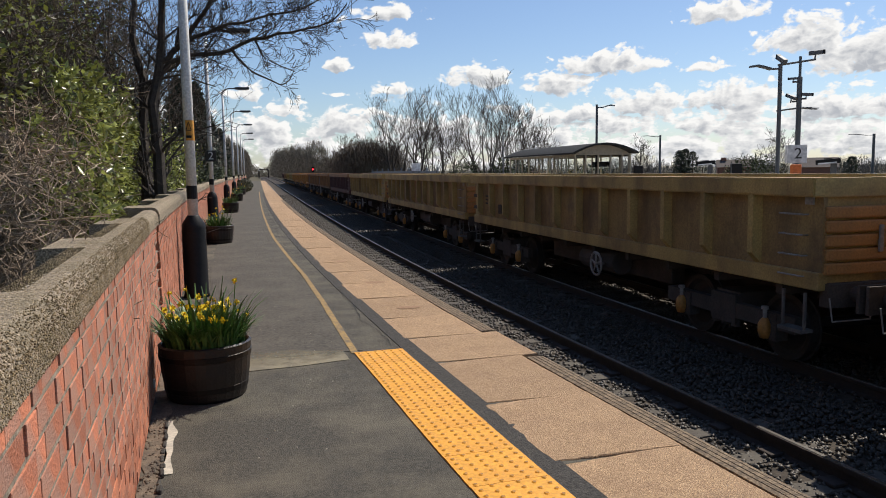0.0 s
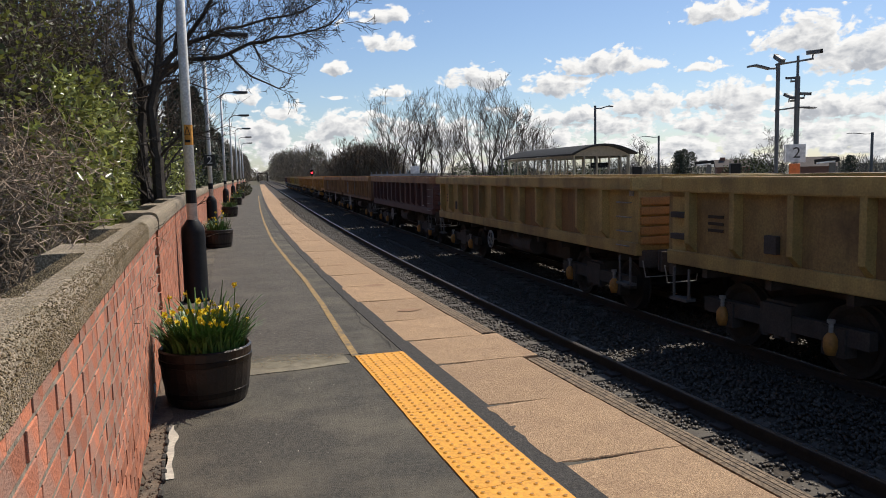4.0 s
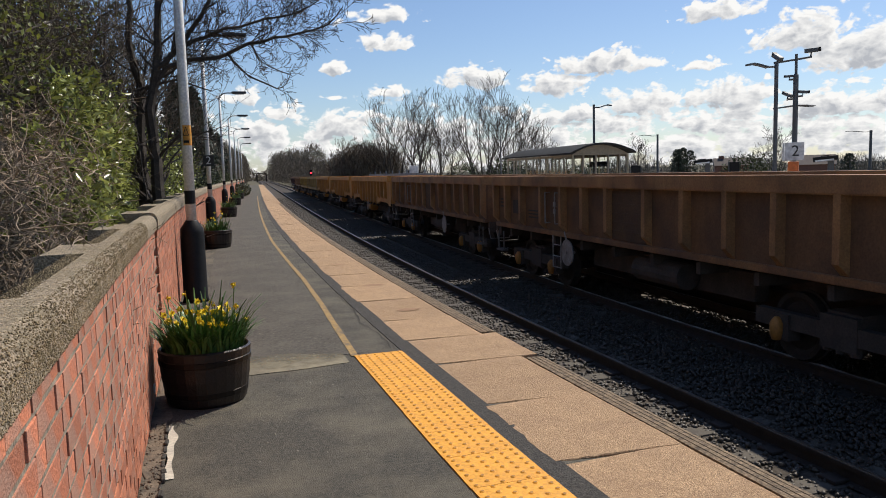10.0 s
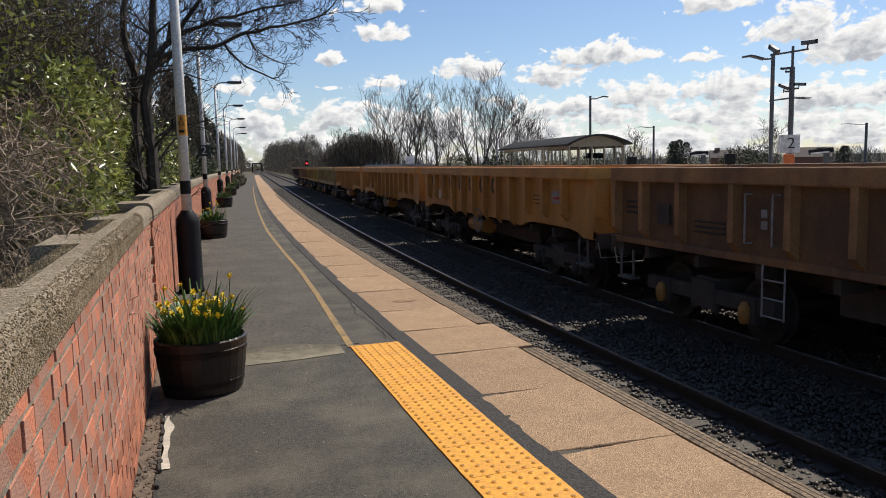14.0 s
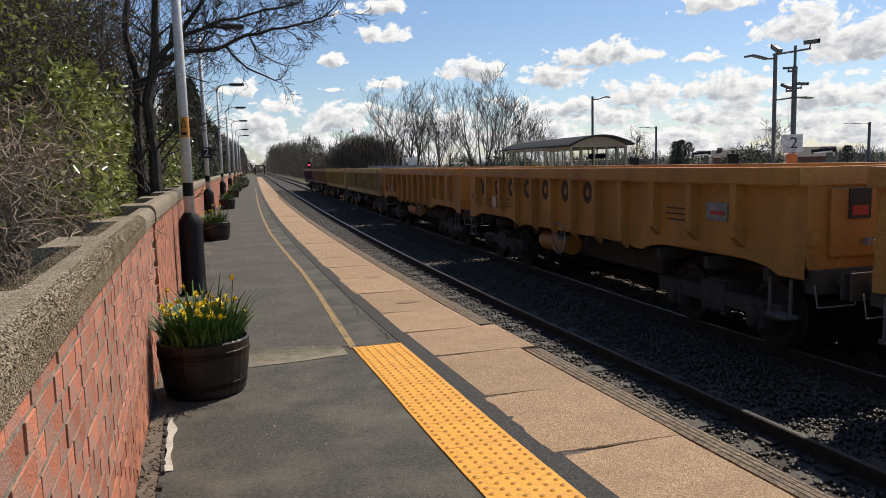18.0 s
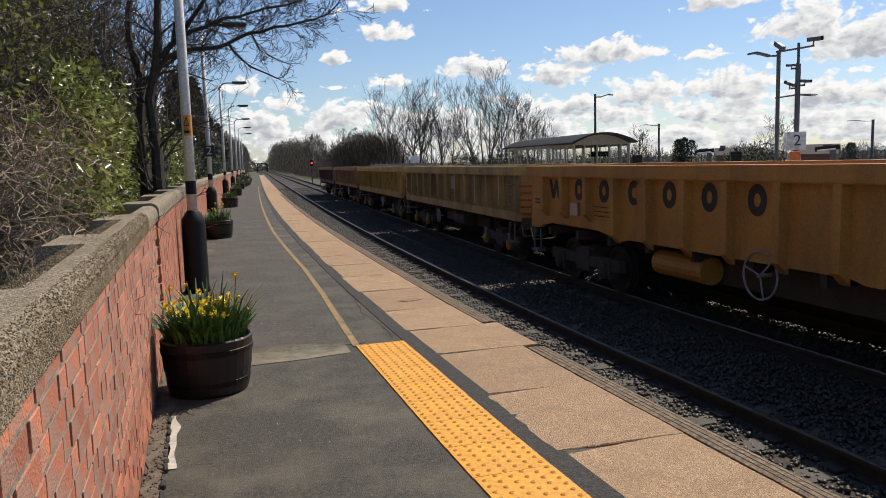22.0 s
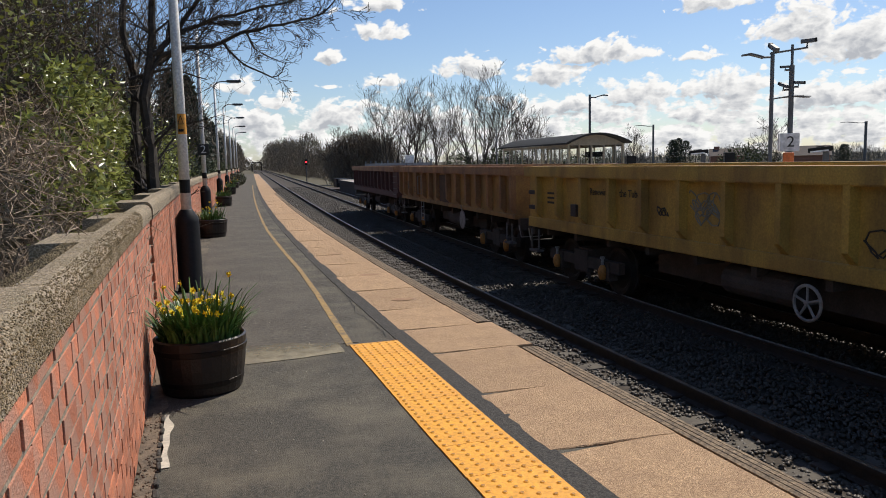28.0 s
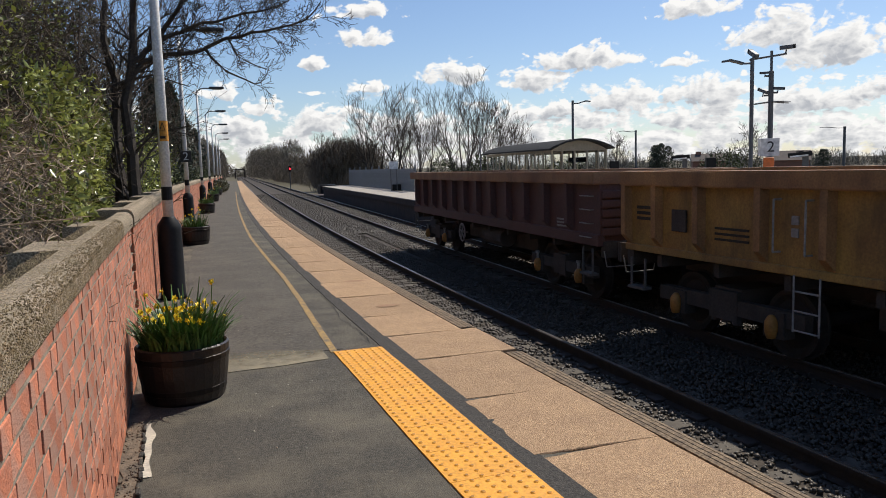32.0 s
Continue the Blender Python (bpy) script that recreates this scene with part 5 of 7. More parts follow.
for q in range(60):
    s, d = k.r.uniform(9.5, 24.0), k.r.uniform(-8.0, -4.6)
    k.grow(at(s, d, k.r.uniform(-0.5, 2.5)), Vector((k.r.uniform(-0.6, 0.8), k.r.uniform(-0.5, 0.5), 1.0)), k.r.uniform(1.8, 3.2), 0.04, 2, 0.6, 0.2, (3, 5), 0.55)
o = new("bough_tangle", k.mesh("bough_tangle", BARK))
o.parent = canopy
tagged(o, "dark boughs within the canopy", kind="stuff")

# the bare tree that leans over the platform
lean = thing("overhanging_tree", "dark bare tree with twin ivy-grown trunks, leaning over the platform", "tree")
k = Skeleton(123)


def limb_through(points, r0, r1, sprouts, length, depth=3, name="limb", parent=None, material=None):
    """A limb through places given as (across, up, along), with side shoots."""
    pts = []
    raw = [Vector(p) for p in points]
    for a, b in zip(raw, raw[1:]):
        m = max(2, int((b - a).length / 0.18))
        pts += [a.lerp(b, q / m) + Vector((k.r.uniform(-1, 1), k.r.uniform(-1, 1), k.r.uniform(-1, 1))) * 0.018 for q in range(m)]
    pts.append(raw[-1])
    n = len(pts) - 1
    k.v, k.f = [], []
    k.limb(pts, [r0 + (r1 - r0) * q / n for q in range(n + 1)], 7)
    for _ in range(sprouts):
        f = k.r.uniform(0.15, 1.0)
        i = min(n - 1, int(f * n))
        w = (pts[i + 1] - pts[i]).normalized()
        side = w.orthogonal().normalized()
        side.rotate(Matrix.Rotation(k.r.uniform(0, 2 * math.pi), 3, w))
        k.grow(pts[i], w * 0.55 + side * 0.6, length * k.r.uniform(0.5, 1.1), max(0.005, (r0 + (r1 - r0) * f) * 0.42), depth, 0.5, 0.16, (2, 3), 0.66, 0.004, 0.26)
    o = new(name, k.mesh(name, material or BARK))
    o.parent = parent
    return o


def spot(px, py, y=12.8):
    return (-1.66 + (px - 288) * 0.00915 * y / 12.8, y, 1.5 + (2.73 - 0.00887 * py) * y / 12.8)


limb_through([(-1.63, 12.8, -1.4), spot(291, 340), spot(290, 250), spot(288, 180), spot(304, 95), spot(314, -20), spot(330, -160)], 0.145, 0.03, 22, 0.9, name="trunk", parent=lean)
limb_through([(-1.98, 13.4, -1.4), spot(262, 340, 13.4), spot(260, 240, 13.4), spot(264, 140, 13.4), spot(252, 70, 13.4), spot(258, -10, 13.4), spot(250, -120, 13.4)], 0.135, 0.03, 22, 1.0, name="trunk", parent=lean)
limb_through([spot(288, 150), spot(318, 108), spot(352, 97), spot(400, 92), spot(460, 65), spot(530, 50, 12.4), spot(610, 30, 12.2), spot(640, -5, 12.0)], 0.05, 0.008, 34, 0.6, name="limb", parent=lean)
limb_through([spot(298, 115), spot(345, 70), spot(388, 5), spot(420, -60), spot(470, -130)], 0.05, 0.012, 24, 0.75, name="limb", parent=lean)
limb_through([spot(345, 70), spot(420, 40), spot(490, 22), spot(560, 5, 12.4), spot(600, -20, 12.2)], 0.035, 0.007, 30, 0.6, name="limb", parent=lean)
limb_through([spot(420, 83), spot(445, 112), spot(470, 132), spot(505, 145), spot(522, 138), spot(530, 118)], 0.022, 0.005, 10, 0.35, 2, name="limb", parent=lean)
limb_through([spot(462, 64), spot(475, 95), spot(505, 112), spot(532, 122)], 0.018, 0.005, 8, 0.3, 2, name="limb", parent=lean)
limb_through([spot(256, 190, 13.2), spot(205, 100, 12.6), spot(130, 65, 12.0), spot(50, 40, 11.4)], 0.045, 0.01, 26, 0.8, name="limb", parent=lean)
limb_through([spot(262, 150, 13.0), spot(330, 130, 13.0), spot(390, 150, 13.0)], 0.03, 0.008, 10, 0.6, name="limb", parent=lean)
limb_through([spot(420, -60), spot(500, -40, 12.4), spot(580, -30, 12.0)], 0.022, 0.006, 20, 0.6, name="limb", parent=lean)
limb_through([spot(276, 345, 12.55), spot(272, 300, 12.55), spot(270, 240, 12.55), spot(262, 190, 12.6), spot(258, 140, 12.7)], 0.014, 0.01, 0, 0.1, 3, "ivy_stem", lean, PALE_BARK)
sap = thing("sapling", "thin bare sapling branching behind the wall", "tree")
limb_through([(-2.9, 6.5, 0.6), spot(60, 190, 6.8), spot(120, 130, 7.0), spot(180, 65, 7.4), spot(262, 25, 8.0)], 0.024, 0.009, 16, 0.35, 2, name="limb", parent=sap, material=PALE_BARK)

# ---- the far platform ----
PALE_EDGE = mat("pale_paving", (0.42, 0.38, 0.32), 0.85, other=(0.34, 0.3, 0.25), scale=3, fine=50, bump=0.2, dirt=(0.2, 0.18, 0.15), dirt_amount=0.4)
FAR_BRICK = mat("sooty_platform_face", (0.05, 0.042, 0.036), 0.95, other=(0.08, 0.06, 0.05), scale=3, fine=30)
GLASS = bpy.data.materials.new("glass")
GLASS.use_nodes = True
gb = GLASS.node_tree.nodes["Principled BSDF"]
gb.inputs["Transmission Weight"].default_value, gb.inputs["Roughness"].default_value, gb.inputs["IOR"].default_value = 1.0, 0.02, 1.1
gb.inputs["Base Color"].default_value = (0.9, 0.92, 0.9, 1)
off = lambda s: far_off(s) - 5.15
fp = solid("far_platform", sweep([(6.62, -1.4), (6.62, -0.32), (6.5, -0.3), (6.5, -0.02), (7.3, 0.0), (9.5, 0.0), (9.5, -1.4)], -20, 73, 2, off=off), FAR_BRICK, "far platform with sooty brick face", "platform", kind="structure")
part("paving", sweep([(6.47, -0.03), (6.47, 0.012), (9.5, 0.025), (9.5, -0.03)], -20, 73, 2, off=off), PALE_EDGE, fp, "pale paving of the far platform")
part("forecourt", sweep([(9.5, -1.4), (9.5, 0.012), (18.5, 0.012), (18.5, -1.4)], -20, 45, 2, off=off), PALE_EDGE, fp, "wide paved area behind the far platform")
FENCE = mat("grey_palisade", (0.2, 0.22, 0.24), 0.6, 0.2, other=(0.14, 0.155, 0.17), scale=1, fine=30, bump=0.05)
fence = thing("palisade_fence", "grey steel palisade fence behind the far platform", "fence")
pale = mesh_of("pale", box(-0.012, -0.035, 0.0, 0.012, 0.035, 1.45), FENCE)
for q in range(230):
    s = 45.5 + 0.12 * q
    o = new("pale", pale)
    o.parent = fence
    o.matrix_basis = post_pose(s, 9.15 + off(s) - 0.006 * (q % 2), 0.03)
for z in (0.35, 1.2):
    part("fence_rail", sweep([(9.17, z), (9.2, z), (9.2, z + 0.06), (9.17, z + 0.06)], 45.4, 73.2, 2, off=off), FENCE, fence)
for q in range(10):
    s = 45.5 + 3.05 * q
    part("fence_post", box(-0.05, -0.05, 0, 0.05, 0.05, 1.7), FENCE, fence, m=post_pose(s, 9.25 + off(s), 0.0))
FAR_GREY = mat("grey_column_paint", (0.11, 0.115, 0.12), 0.55, 0.1, scale=3, fine=30, bump=0.05)


def far_lamp(x, y, tall, turn, label="slim grey lamp column with flat angled head", arm=0.75, r=0.06):
    t = thing("lamp_column", label, "lamp post", pose(x, y, 0.0, 0, 0, turn), "lamp columns beyond the tracks")
    part("column", lathe([(r, 0.0), (r * 0.94, tall - 0.03), (r, tall - 0.03), (r, tall)], 14), FAR_GREY, t)
    part("arm", tube((0, 0, tall - 0.14), (arm * 0.4, 0, tall - 0.14), 0.03, 0.03, 8), FAR_GREY, t)
    bm = bmesh.new()
    prof = [(arm * 0.35, -0.17), (arm * 0.6, -0.11), (arm * 0.85, -0.06), (arm * 1.15, -0.09)]
    rows = []
    for xx, zz in prof:
        w = 0.12 if xx < arm else 0.06
        rows.append([bm.verts.new((xx, sy * w, tall + zz + dz)) for sy, dz in ((-1, 0), (1, 0), (1, 0.05), (-1, 0.05))])
    for a, b in zip(rows, rows[1:]):
        for q in range(4):
            bm.faces.new((a[q], a[(q + 1) % 4], b[(q + 1) % 4], b[q]))
    bm.faces.new(rows[0]), bm.faces.new(rows[-1])
    bmesh.ops.recalc_face_normals(bm, faces=bm.faces[:])
    part("lamp_head", bm, FAR_GREY, t, "flat grey lamp head")
    return t


far_lamp(15.65, 33.7, 4.52, -13)
far_lamp(14.68, 19.25, 4.42, 160)
far_lamp(20.0, 61.7, 4.4, -13)
far_lamp(36.7, 65.0, 4.5, 165, arm=1.4, r=0.1)
far_lamp(59.6, 63.7, 4.5, 165, arm=2.2, r=0.14)
# camera mast with platform number
mast = thing("camera_mast", "tall grey mast with surveillance cameras and floodlights", "mast", pose(15.7, 19.7, 0.0, 0, 0, -40), "")
part("mast_pole", lathe([(0.075, 0.0), (0.075, 4.1), (0.06, 4.12), (0.04, 4.14), (0.04, 4.72)], 16), FAR_GREY, mast)
part("top_bar", tube((-0.62, 0, 4.5), (0.42, 0, 4.6), 0.03, 0.03, 8), FAR_GREY, mast)
for x, z in ((-0.2, 3.98), (0.2, 3.47), (-0.2, 3.4)):
    part("camera_arm", tube((0, 0, z), (x, 0, z), 0.03, 0.03, 8), FAR_GREY, mast)


def cctv(x, z, turn, size=1.0, tip=0.0):
    m = pose(x, 0, z, 0, tip, turn) @ Matrix.Diagonal((size, size, size, 1))
    c = part("camera_housing", box(-0.26, -0.08, -0.08, 0.26, 0.08, 0.08, bevel=0.02), FAR_GREY, mast, "grey camera housing", m=m)
    part("visor", box(0.26, -0.075, -0.07, 0.36, 0.075, 0.09, bevel=0.01), BLACK_PAINT, c)
    part("camera_bracket", tube((0, 0, -0.08), (-0.04, 0, -0.28), 0.03, 0.03, 8), FAR_GREY, c)
    return c


cctv(0.4, 4.79, 0, 0.72, -2)
cctv(-0.5, 4.66, 120, 0.85, -25)
cctv(-0.18, 4.08, 175, 0.42)
cctv(0.2, 3.59, 20, 0.52, 4)
cctv(-0.2, 3.53, 140, 0.6, -22)
for q in range(5):
    a = radians(-50 + 25 * q)
    part("aerial_spoke", tube((0, 0, 3.2), (0.55 * math.cos(a), 0.55 * math.sin(a), 3.17 - 0.02 * (q % 2)), 0.02, 0.012, 6), FAR_GREY, mast)
part("aerial_spoke", tube((0, 0, 3.2), (-0.62, 0.0, 3.14), 0.028, 0.02, 6), FAR_GREY, mast)
sign = part("platform_sign", box(-0.27, -0.18, 1.56, 0.27, -0.13, 2.1, bevel=0.008), SIGN_WHITE, mast, "white platform number sign")
text_part("numeral", "2", 0.46, SIGN_BLACK, sign, pose(0.03, -0.185, 1.83, 90, 0, 0), "black numeral two")
side = part("platform_sign_side", box(-0.33, -0.12, 1.56, -0.28, 0.3, 2.1, bevel=0.008), SIGN_WHITE, mast, "second face of the sign")
ORANGE_BOX = mat("orange_box", (0.75, 0.18, 0.04), 0.5, bump=0.0)
pt = solid("help_point", box(-0.15, -0.12, 0.0, 0.15, 0.12, 1.52, bevel=0.02), ORANGE_BOX, "orange help point cabinet on the far platform", "cabinet", pose(15.35, 19.3, 0.0, 0, 0, -40))


def monitor(x, y, turn, tall=1.55):
    t = thing("platform_monitor", "black hooded screen housing on a grey pedestal", "monitor", pose(x, y, 0.0, 0, 0, turn), "hooded platform screens")
    part("pedestal", box(-0.08, -0.06, 0.0, 0.08, 0.06, tall, bevel=0.01), FAR_GREY, t)
    h = part("hood", box(-0.3, -0.2, tall, 0.3, 0.2, tall + 0.13, bevel=0.015), BLACK_PAINT, t, "black hood", m=pose(0, 0, 0, 0, -5, 0))
    part("screen_panel", box(-0.25, -0.215, tall + 0.005, 0.2, -0.202, tall + 0.045), SIGN_WHITE, h, "pale panel below the hood")
    part("vent", box(-0.1, -0.08, tall + 0.13, 0.1, 0.08, tall + 0.155), BLACK_PAINT, h)
    return t


monitor(14.5, 22.4, -33, 1.55)
monitor(14.85, 17.2, -40, 1.52)
for x, y, tall, w in ((16.05, 30.3, 1.56, 0.2), (15.35, 22.2, 1.58, 0.16)):
    solid("equipment_cabinet", box(-w, -0.18, 0, w, 0.18, tall, bevel=0.02), BLACK_PAINT, "black equipment cabinet on the far platform", "cabinet", pose(x, y, 0, 0, 0, -25), "dark cabinets")

# waiting shelter with a curved roof
SHELTER = mat("shelter_frame", (0.34, 0.29, 0.21), 0.6, 0.0, fine=20, bump=0.03)
ROOF = mat("shelter_roof", (0.05, 0.05, 0.048), 0.8, 0.0, spec=0.1, fine=20, bump=0.03)
CREAM = mat("cream_panel", (0.5, 0.44, 0.3), 0.7, fine=20, bump=0.03)
sh = thing("waiting_shelter", "glazed waiting shelter with a curved grey roof", "shelter", pose(13.4, 31.05, 0.0, 0, 0, 0))
W_, L_, E_ = 2.65, 9.0, 2.12
bm = bmesh.new()
n = 16
rings = []
for y in (-0.35, L_ + 0.3):
    ring = []
    for lift in (0.0, 0.07):
        for q in range(n + 1):
            f = q / n
            x = -0.25 + (W_ + 0.5) * f
            ring.append(bm.verts.new((x, y, E_ + lift + 0.42 * math.sin(math.pi * f) ** 0.9)))
    rings.append(ring)
a, b = rings
for q in range(n):
    bm.faces.new((a[q], a[q + 1], b[q + 1], b[q]))
    bm.faces.new((a[n + 1 + q], b[n + 1 + q], b[n + 2 + q], a[n + 2 + q]))
    bm.faces.new((a[q], a[n + 1 + q], a[n + 2 + q], a[q + 1]))
    bm.faces.new((b[q], b[q + 1], b[n + 2 + q], b[n + 1 + q]))
bm.faces.new((a[0], b[0], b[n + 1], a[n + 1])), bm.faces.new((a[n], a[2 * n + 1], b[2 * n + 1], b[n]))
bmesh.ops.recalc_face_normals(bm, faces=bm.faces[:])
part("roof", bm, ROOF, sh, "curved grey roof sheet")
bm = bmesh.new()
top = [(W_ * q / n, E_ + 0.40 * math.sin(math.pi * q / n) ** 0.9) for q in range(n + 1)]
f0 = [bm.verts.new((x, 0.0, z)) for x, z in top] + [bm.verts.new((W_, 0.0, E_ - 0.05)), bm.verts.new((0, 0.0, E_ - 0.05))]
f1 = [bm.verts.new((v.co.x, 0.05, v.co.z)) for v in f0]
bm.faces.new(f0), bm.faces.new(f1[::-1])
for q in range(len(f0)):
    bm.faces.new((f0[q], f1[q], f1[(q + 1) % len(f0)], f0[(q + 1) % len(f0)]))
part("gable", bm, SHELTER, sh, "arched gable panel")
for x in (0.0, 0.5, 1.1, 1.7, 2.25, 2.6):
    part("mullion", box(x - 0.035, -0.02, 0.0, x + 0.035, 0.06, E_, bevel=0.006), SHELTER, sh)
    part("mullion", box(x - 0.035, L_ - 0.06, 0.0, x + 0.035, L_ + 0.02, E_, bevel=0.006), SHELTER, sh)
for q in range(10):
    y = L_ * q / 9
    for x in (0.0, W_):
        part("mullion", box(x - 0.03, y - 0.04, 0.0, x + 0.03, y + 0.04, E_, bevel=0.006), SHELTER if q % 3 else CREAM, sh)
for x in (0.0, W_):
    part("eave", box(x - 0.05, 0.0, E_ - 0.12, x + 0.05, L_, E_, bevel=0.01), SHELTER, sh)
    part("sill_rail", box(x - 0.03, 0.0, 0.85, x + 0.03, L_, 0.92, bevel=0.006), SHELTER, sh)
for x0, x1 in ((0.535, 1.065), (1.135, 1.665), (1.735, 2.215)):
    o = part("pane", box(x0, 0.015, 0.1, x1, 0.025, E_ - 0.06), GLASS, sh, "clear glass pane")
    o.visible_shadow = False
for q in range(9):
    y0, y1 = L_ * q / 9 + 0.05, L_ * (q + 1) / 9 - 0.05
    for x in (0.0, W_):
        o = part("pane", box(x - 0.006, y0, 0.1, x + 0.006, y1, E_ - 0.13), GLASS, sh)
        o.visible_shadow = False
part("bench", box(1.9, 1.0, 0.42, 2.4, 7.5, 0.5, bevel=0.02), SHELTER, sh, "bench inside the shelter")
part("screen", box(0.95, 0.2, 1.55, 1.75, 0.35, 1.78, bevel=0.02), BLACK_PAINT, sh, "dark display hanging inside")
# sign on posts near the fence, ramp-end boxes and signal
sp_ = thing("platform_sign", "pale sign board on posts beside the fence", "sign", post_pose(49.3, 9.0, 0.03), "")
for x in (-0.2, 0.2):
    part("sign_post", tube((x, 0, 0), (x, 0, 1.75), 0.03, 0.03, 8), FAR_GREY, sp_)
part("board", box(-0.3, -0.03, 1.45, 0.3, 0.02, 1.95, bevel=0.01), SIGN_WHITE, sp_, "pale square board")
solid("litter_bin", box(-0.45, -0.3, 0, 0.45, 0.3, 0.42, bevel=0.04), BLACK_PAINT, "dark grit bin standing by the fence", "bin", post_pose(49.6, 9.35, 0.03))
bm = box(-0.9, -1.4, 0, 0.9, 1.4, 1.35, bevel=0.03)
solid("relay_cabinet", bm, BLACK_PAINT, "dark lineside relay cabinet beyond the platform end", "cabinet", post_pose(80, 8.2, -1.35))
solid("crossing_deck", box(-1.6, -3, 0, 1.6, 3, 0.5, bevel=0.03), FAR_BRICK, "dark brick ramp end beyond the far platform", "ramp", post_pose(77, 7.9, -1.4))
RED_GLOW = glow("red_signal_light", (1.0, 0.02, 0.03), 5.0)
sg = thing("colour_light_signal", "black colour-light signal showing a red aspect", "signal", post_pose(112, 6.6, -1.35))
part("signal_post", tube((0, 0, 0), (0, 0, 2.9), 0.08, 0.08, 10), FAR_GREY, sg)
hd = part("signal_head", box(-0.2, -0.1, 2.85, 0.2, 0.12, 3.65, bevel=0.03), BLACK_PAINT, sg, "black signal head")
part("red_aspect", tube((0, -0.125, 3.25), (0, -0.10, 3.25), 0.12, 0.12, 16), RED_GLOW, hd, "lit red aspect")
# houses beyond the car park
ROOF_TILE = mat("brown_roof_tiles", (0.1, 0.075, 0.065), 0.85, other=(0.07, 0.055, 0.05), scale=2, fine=12, bump=0.3)
HOUSE = mat("brick_house", (0.25, 0.12, 0.08), 0.9, other=(0.2, 0.1, 0.07), scale=3, fine=20)


def house(x, y, turn, w, l, eave, ridge):
    t = thing("house", "brick house with a brown pitched roof beyond the car park", "house", pose(x, y, -1.4, 0, 0, turn), "houses beyond the car park")
    part("walls", box(-w / 2, -l / 2, 0, w / 2, l / 2, eave), HOUSE, t)
    bm = bmesh.new()
    v = [bm.verts.new(p) for p in ((-w / 2 - 0.2, -l / 2 - 0.2, eave), (w / 2 + 0.2, -l / 2 - 0.2, eave), (0, -l / 2 - 0.2, ridge), (-w / 2 - 0.2, l / 2 + 0.2, eave), (w / 2 + 0.2, l / 2 + 0.2, eave), (0, l / 2 + 0.2, ridge))]
    for f in ((0, 1, 2), (5, 4, 3), (0, 2, 5, 3), (1, 4, 5, 2), (0, 3, 4, 1)):
        bm.faces.new([v[i] for i in f])
    roof = part("roof", bm, ROOF_TILE, t)
    part("chimney", box(-0.3, l * 0.3 - 0.4, ridge - 0.6, 0.3, l * 0.3 + 0.4, ridge + 0.35, bevel=0.02), HOUSE, roof)
    for q in (-0.25, 0.25):
        part("window", box(w * q - 0.4, -l / 2 - 0.03, 0.9, w * q + 0.4, -l / 2 + 0.02, 2.0, bevel=0.01), SIGN_WHITE, t)
    return t


house(73.5, 107.0, 60, 3.8, 5.0, 2.7, 3.9)
house(64.2, 77.4, 52, 3.6, 4.6, 2.6, 3.75)
# bridge far along the line
br = thing("road_bridge", "dark brick road bridge far along the line", "bridge", post_pose(420, 1.6, -1.4))
part("deck", box(-2.6, -3, 4.6, 2.6, 3, 5.1, bevel=0.05), FAR_BRICK, br)
for x in (-2.5, 2.5):
    part("abutment", box(x - 0.3, -3, 0, x + 0.3, 3, 4.6), FAR_BRICK, br)
# planted bed at the platform's far end
mass("platform_end_bush", [(at(s, -2.4).x, at(s, -2.4).y, 0.45, 0.7, 1.5, 0.55) for s in (62, 65, 68, 72)], 2500, (0.08, 0.2), LEAF, DARK_LEAF, "dark shrubs planted at the platform end", "shrubs", seed=12)

# ---- the goods train ----
MUSTARD = mat("mustard_paint", (0.48, 0.34, 0.115), 0.6, other=(0.40, 0.275, 0.09), scale=1.4, fine=40, bump=0.12, dirt=(0.12, 0.075, 0.04), dirt_scale=1.1, dirt_amount=0.7, streak=0.42)
RUSTY_PANEL = mat("rusty_panel", (0.26, 0.13, 0.05), 0.75, other=(0.32, 0.2, 0.07), scale=1.6, fine=40, bump=0.15, dirt=(0.12, 0.06, 0.035), dirt_scale=1.6, dirt_amount=0.7, streak=0.60)
MUSTARD_SHEET = mat("grimy_mustard_panel", (0.34, 0.235, 0.085), 0.7, other=(0.27, 0.17, 0.07), scale=1.6, fine=40, bump=0.15, dirt=(0.11, 0.07, 0.04), dirt_scale=1.4, dirt_amount=0.75, streak=0.55)
RUSTY_DARK = mat("dark_rusty_hatch", (0.12, 0.07, 0.035), 0.8, other=(0.07, 0.045, 0.03), scale=3, fine=40, bump=0.2)
TAN_RIB = mat("rust_orange_rib", (0.42, 0.22, 0.08), 0.7, other=(0.26, 0.13, 0.055), scale=2, fine=40, dirt=(0.1, 0.06, 0.035), dirt_amount=0.5, streak=0.40)
ORANGE_END = mat("orange_end_paint", (0.48, 0.23, 0.065), 0.6, other=(0.34, 0.17, 0.055), scale=2, fine=40, dirt=(0.15, 0.08, 0.04), dirt_amount=0.6, streak=0.50)
TAN_SHEET = mat("grimy_brown_panel", (0.2, 0.105, 0.045), 0.75, other=(0.13, 0.07, 0.038), scale=1.4, fine=40, bump=0.15, dirt=(0.07, 0.045, 0.03), dirt_scale=1.5, dirt_amount=0.7, streak=0.65)
MAROON = mat("maroon_paint", (0.085, 0.04, 0.038), 0.65, other=(0.11, 0.05, 0.042), scale=2, fine=40, bump=0.12, dirt=(0.05, 0.035, 0.03), dirt_amount=0.5)
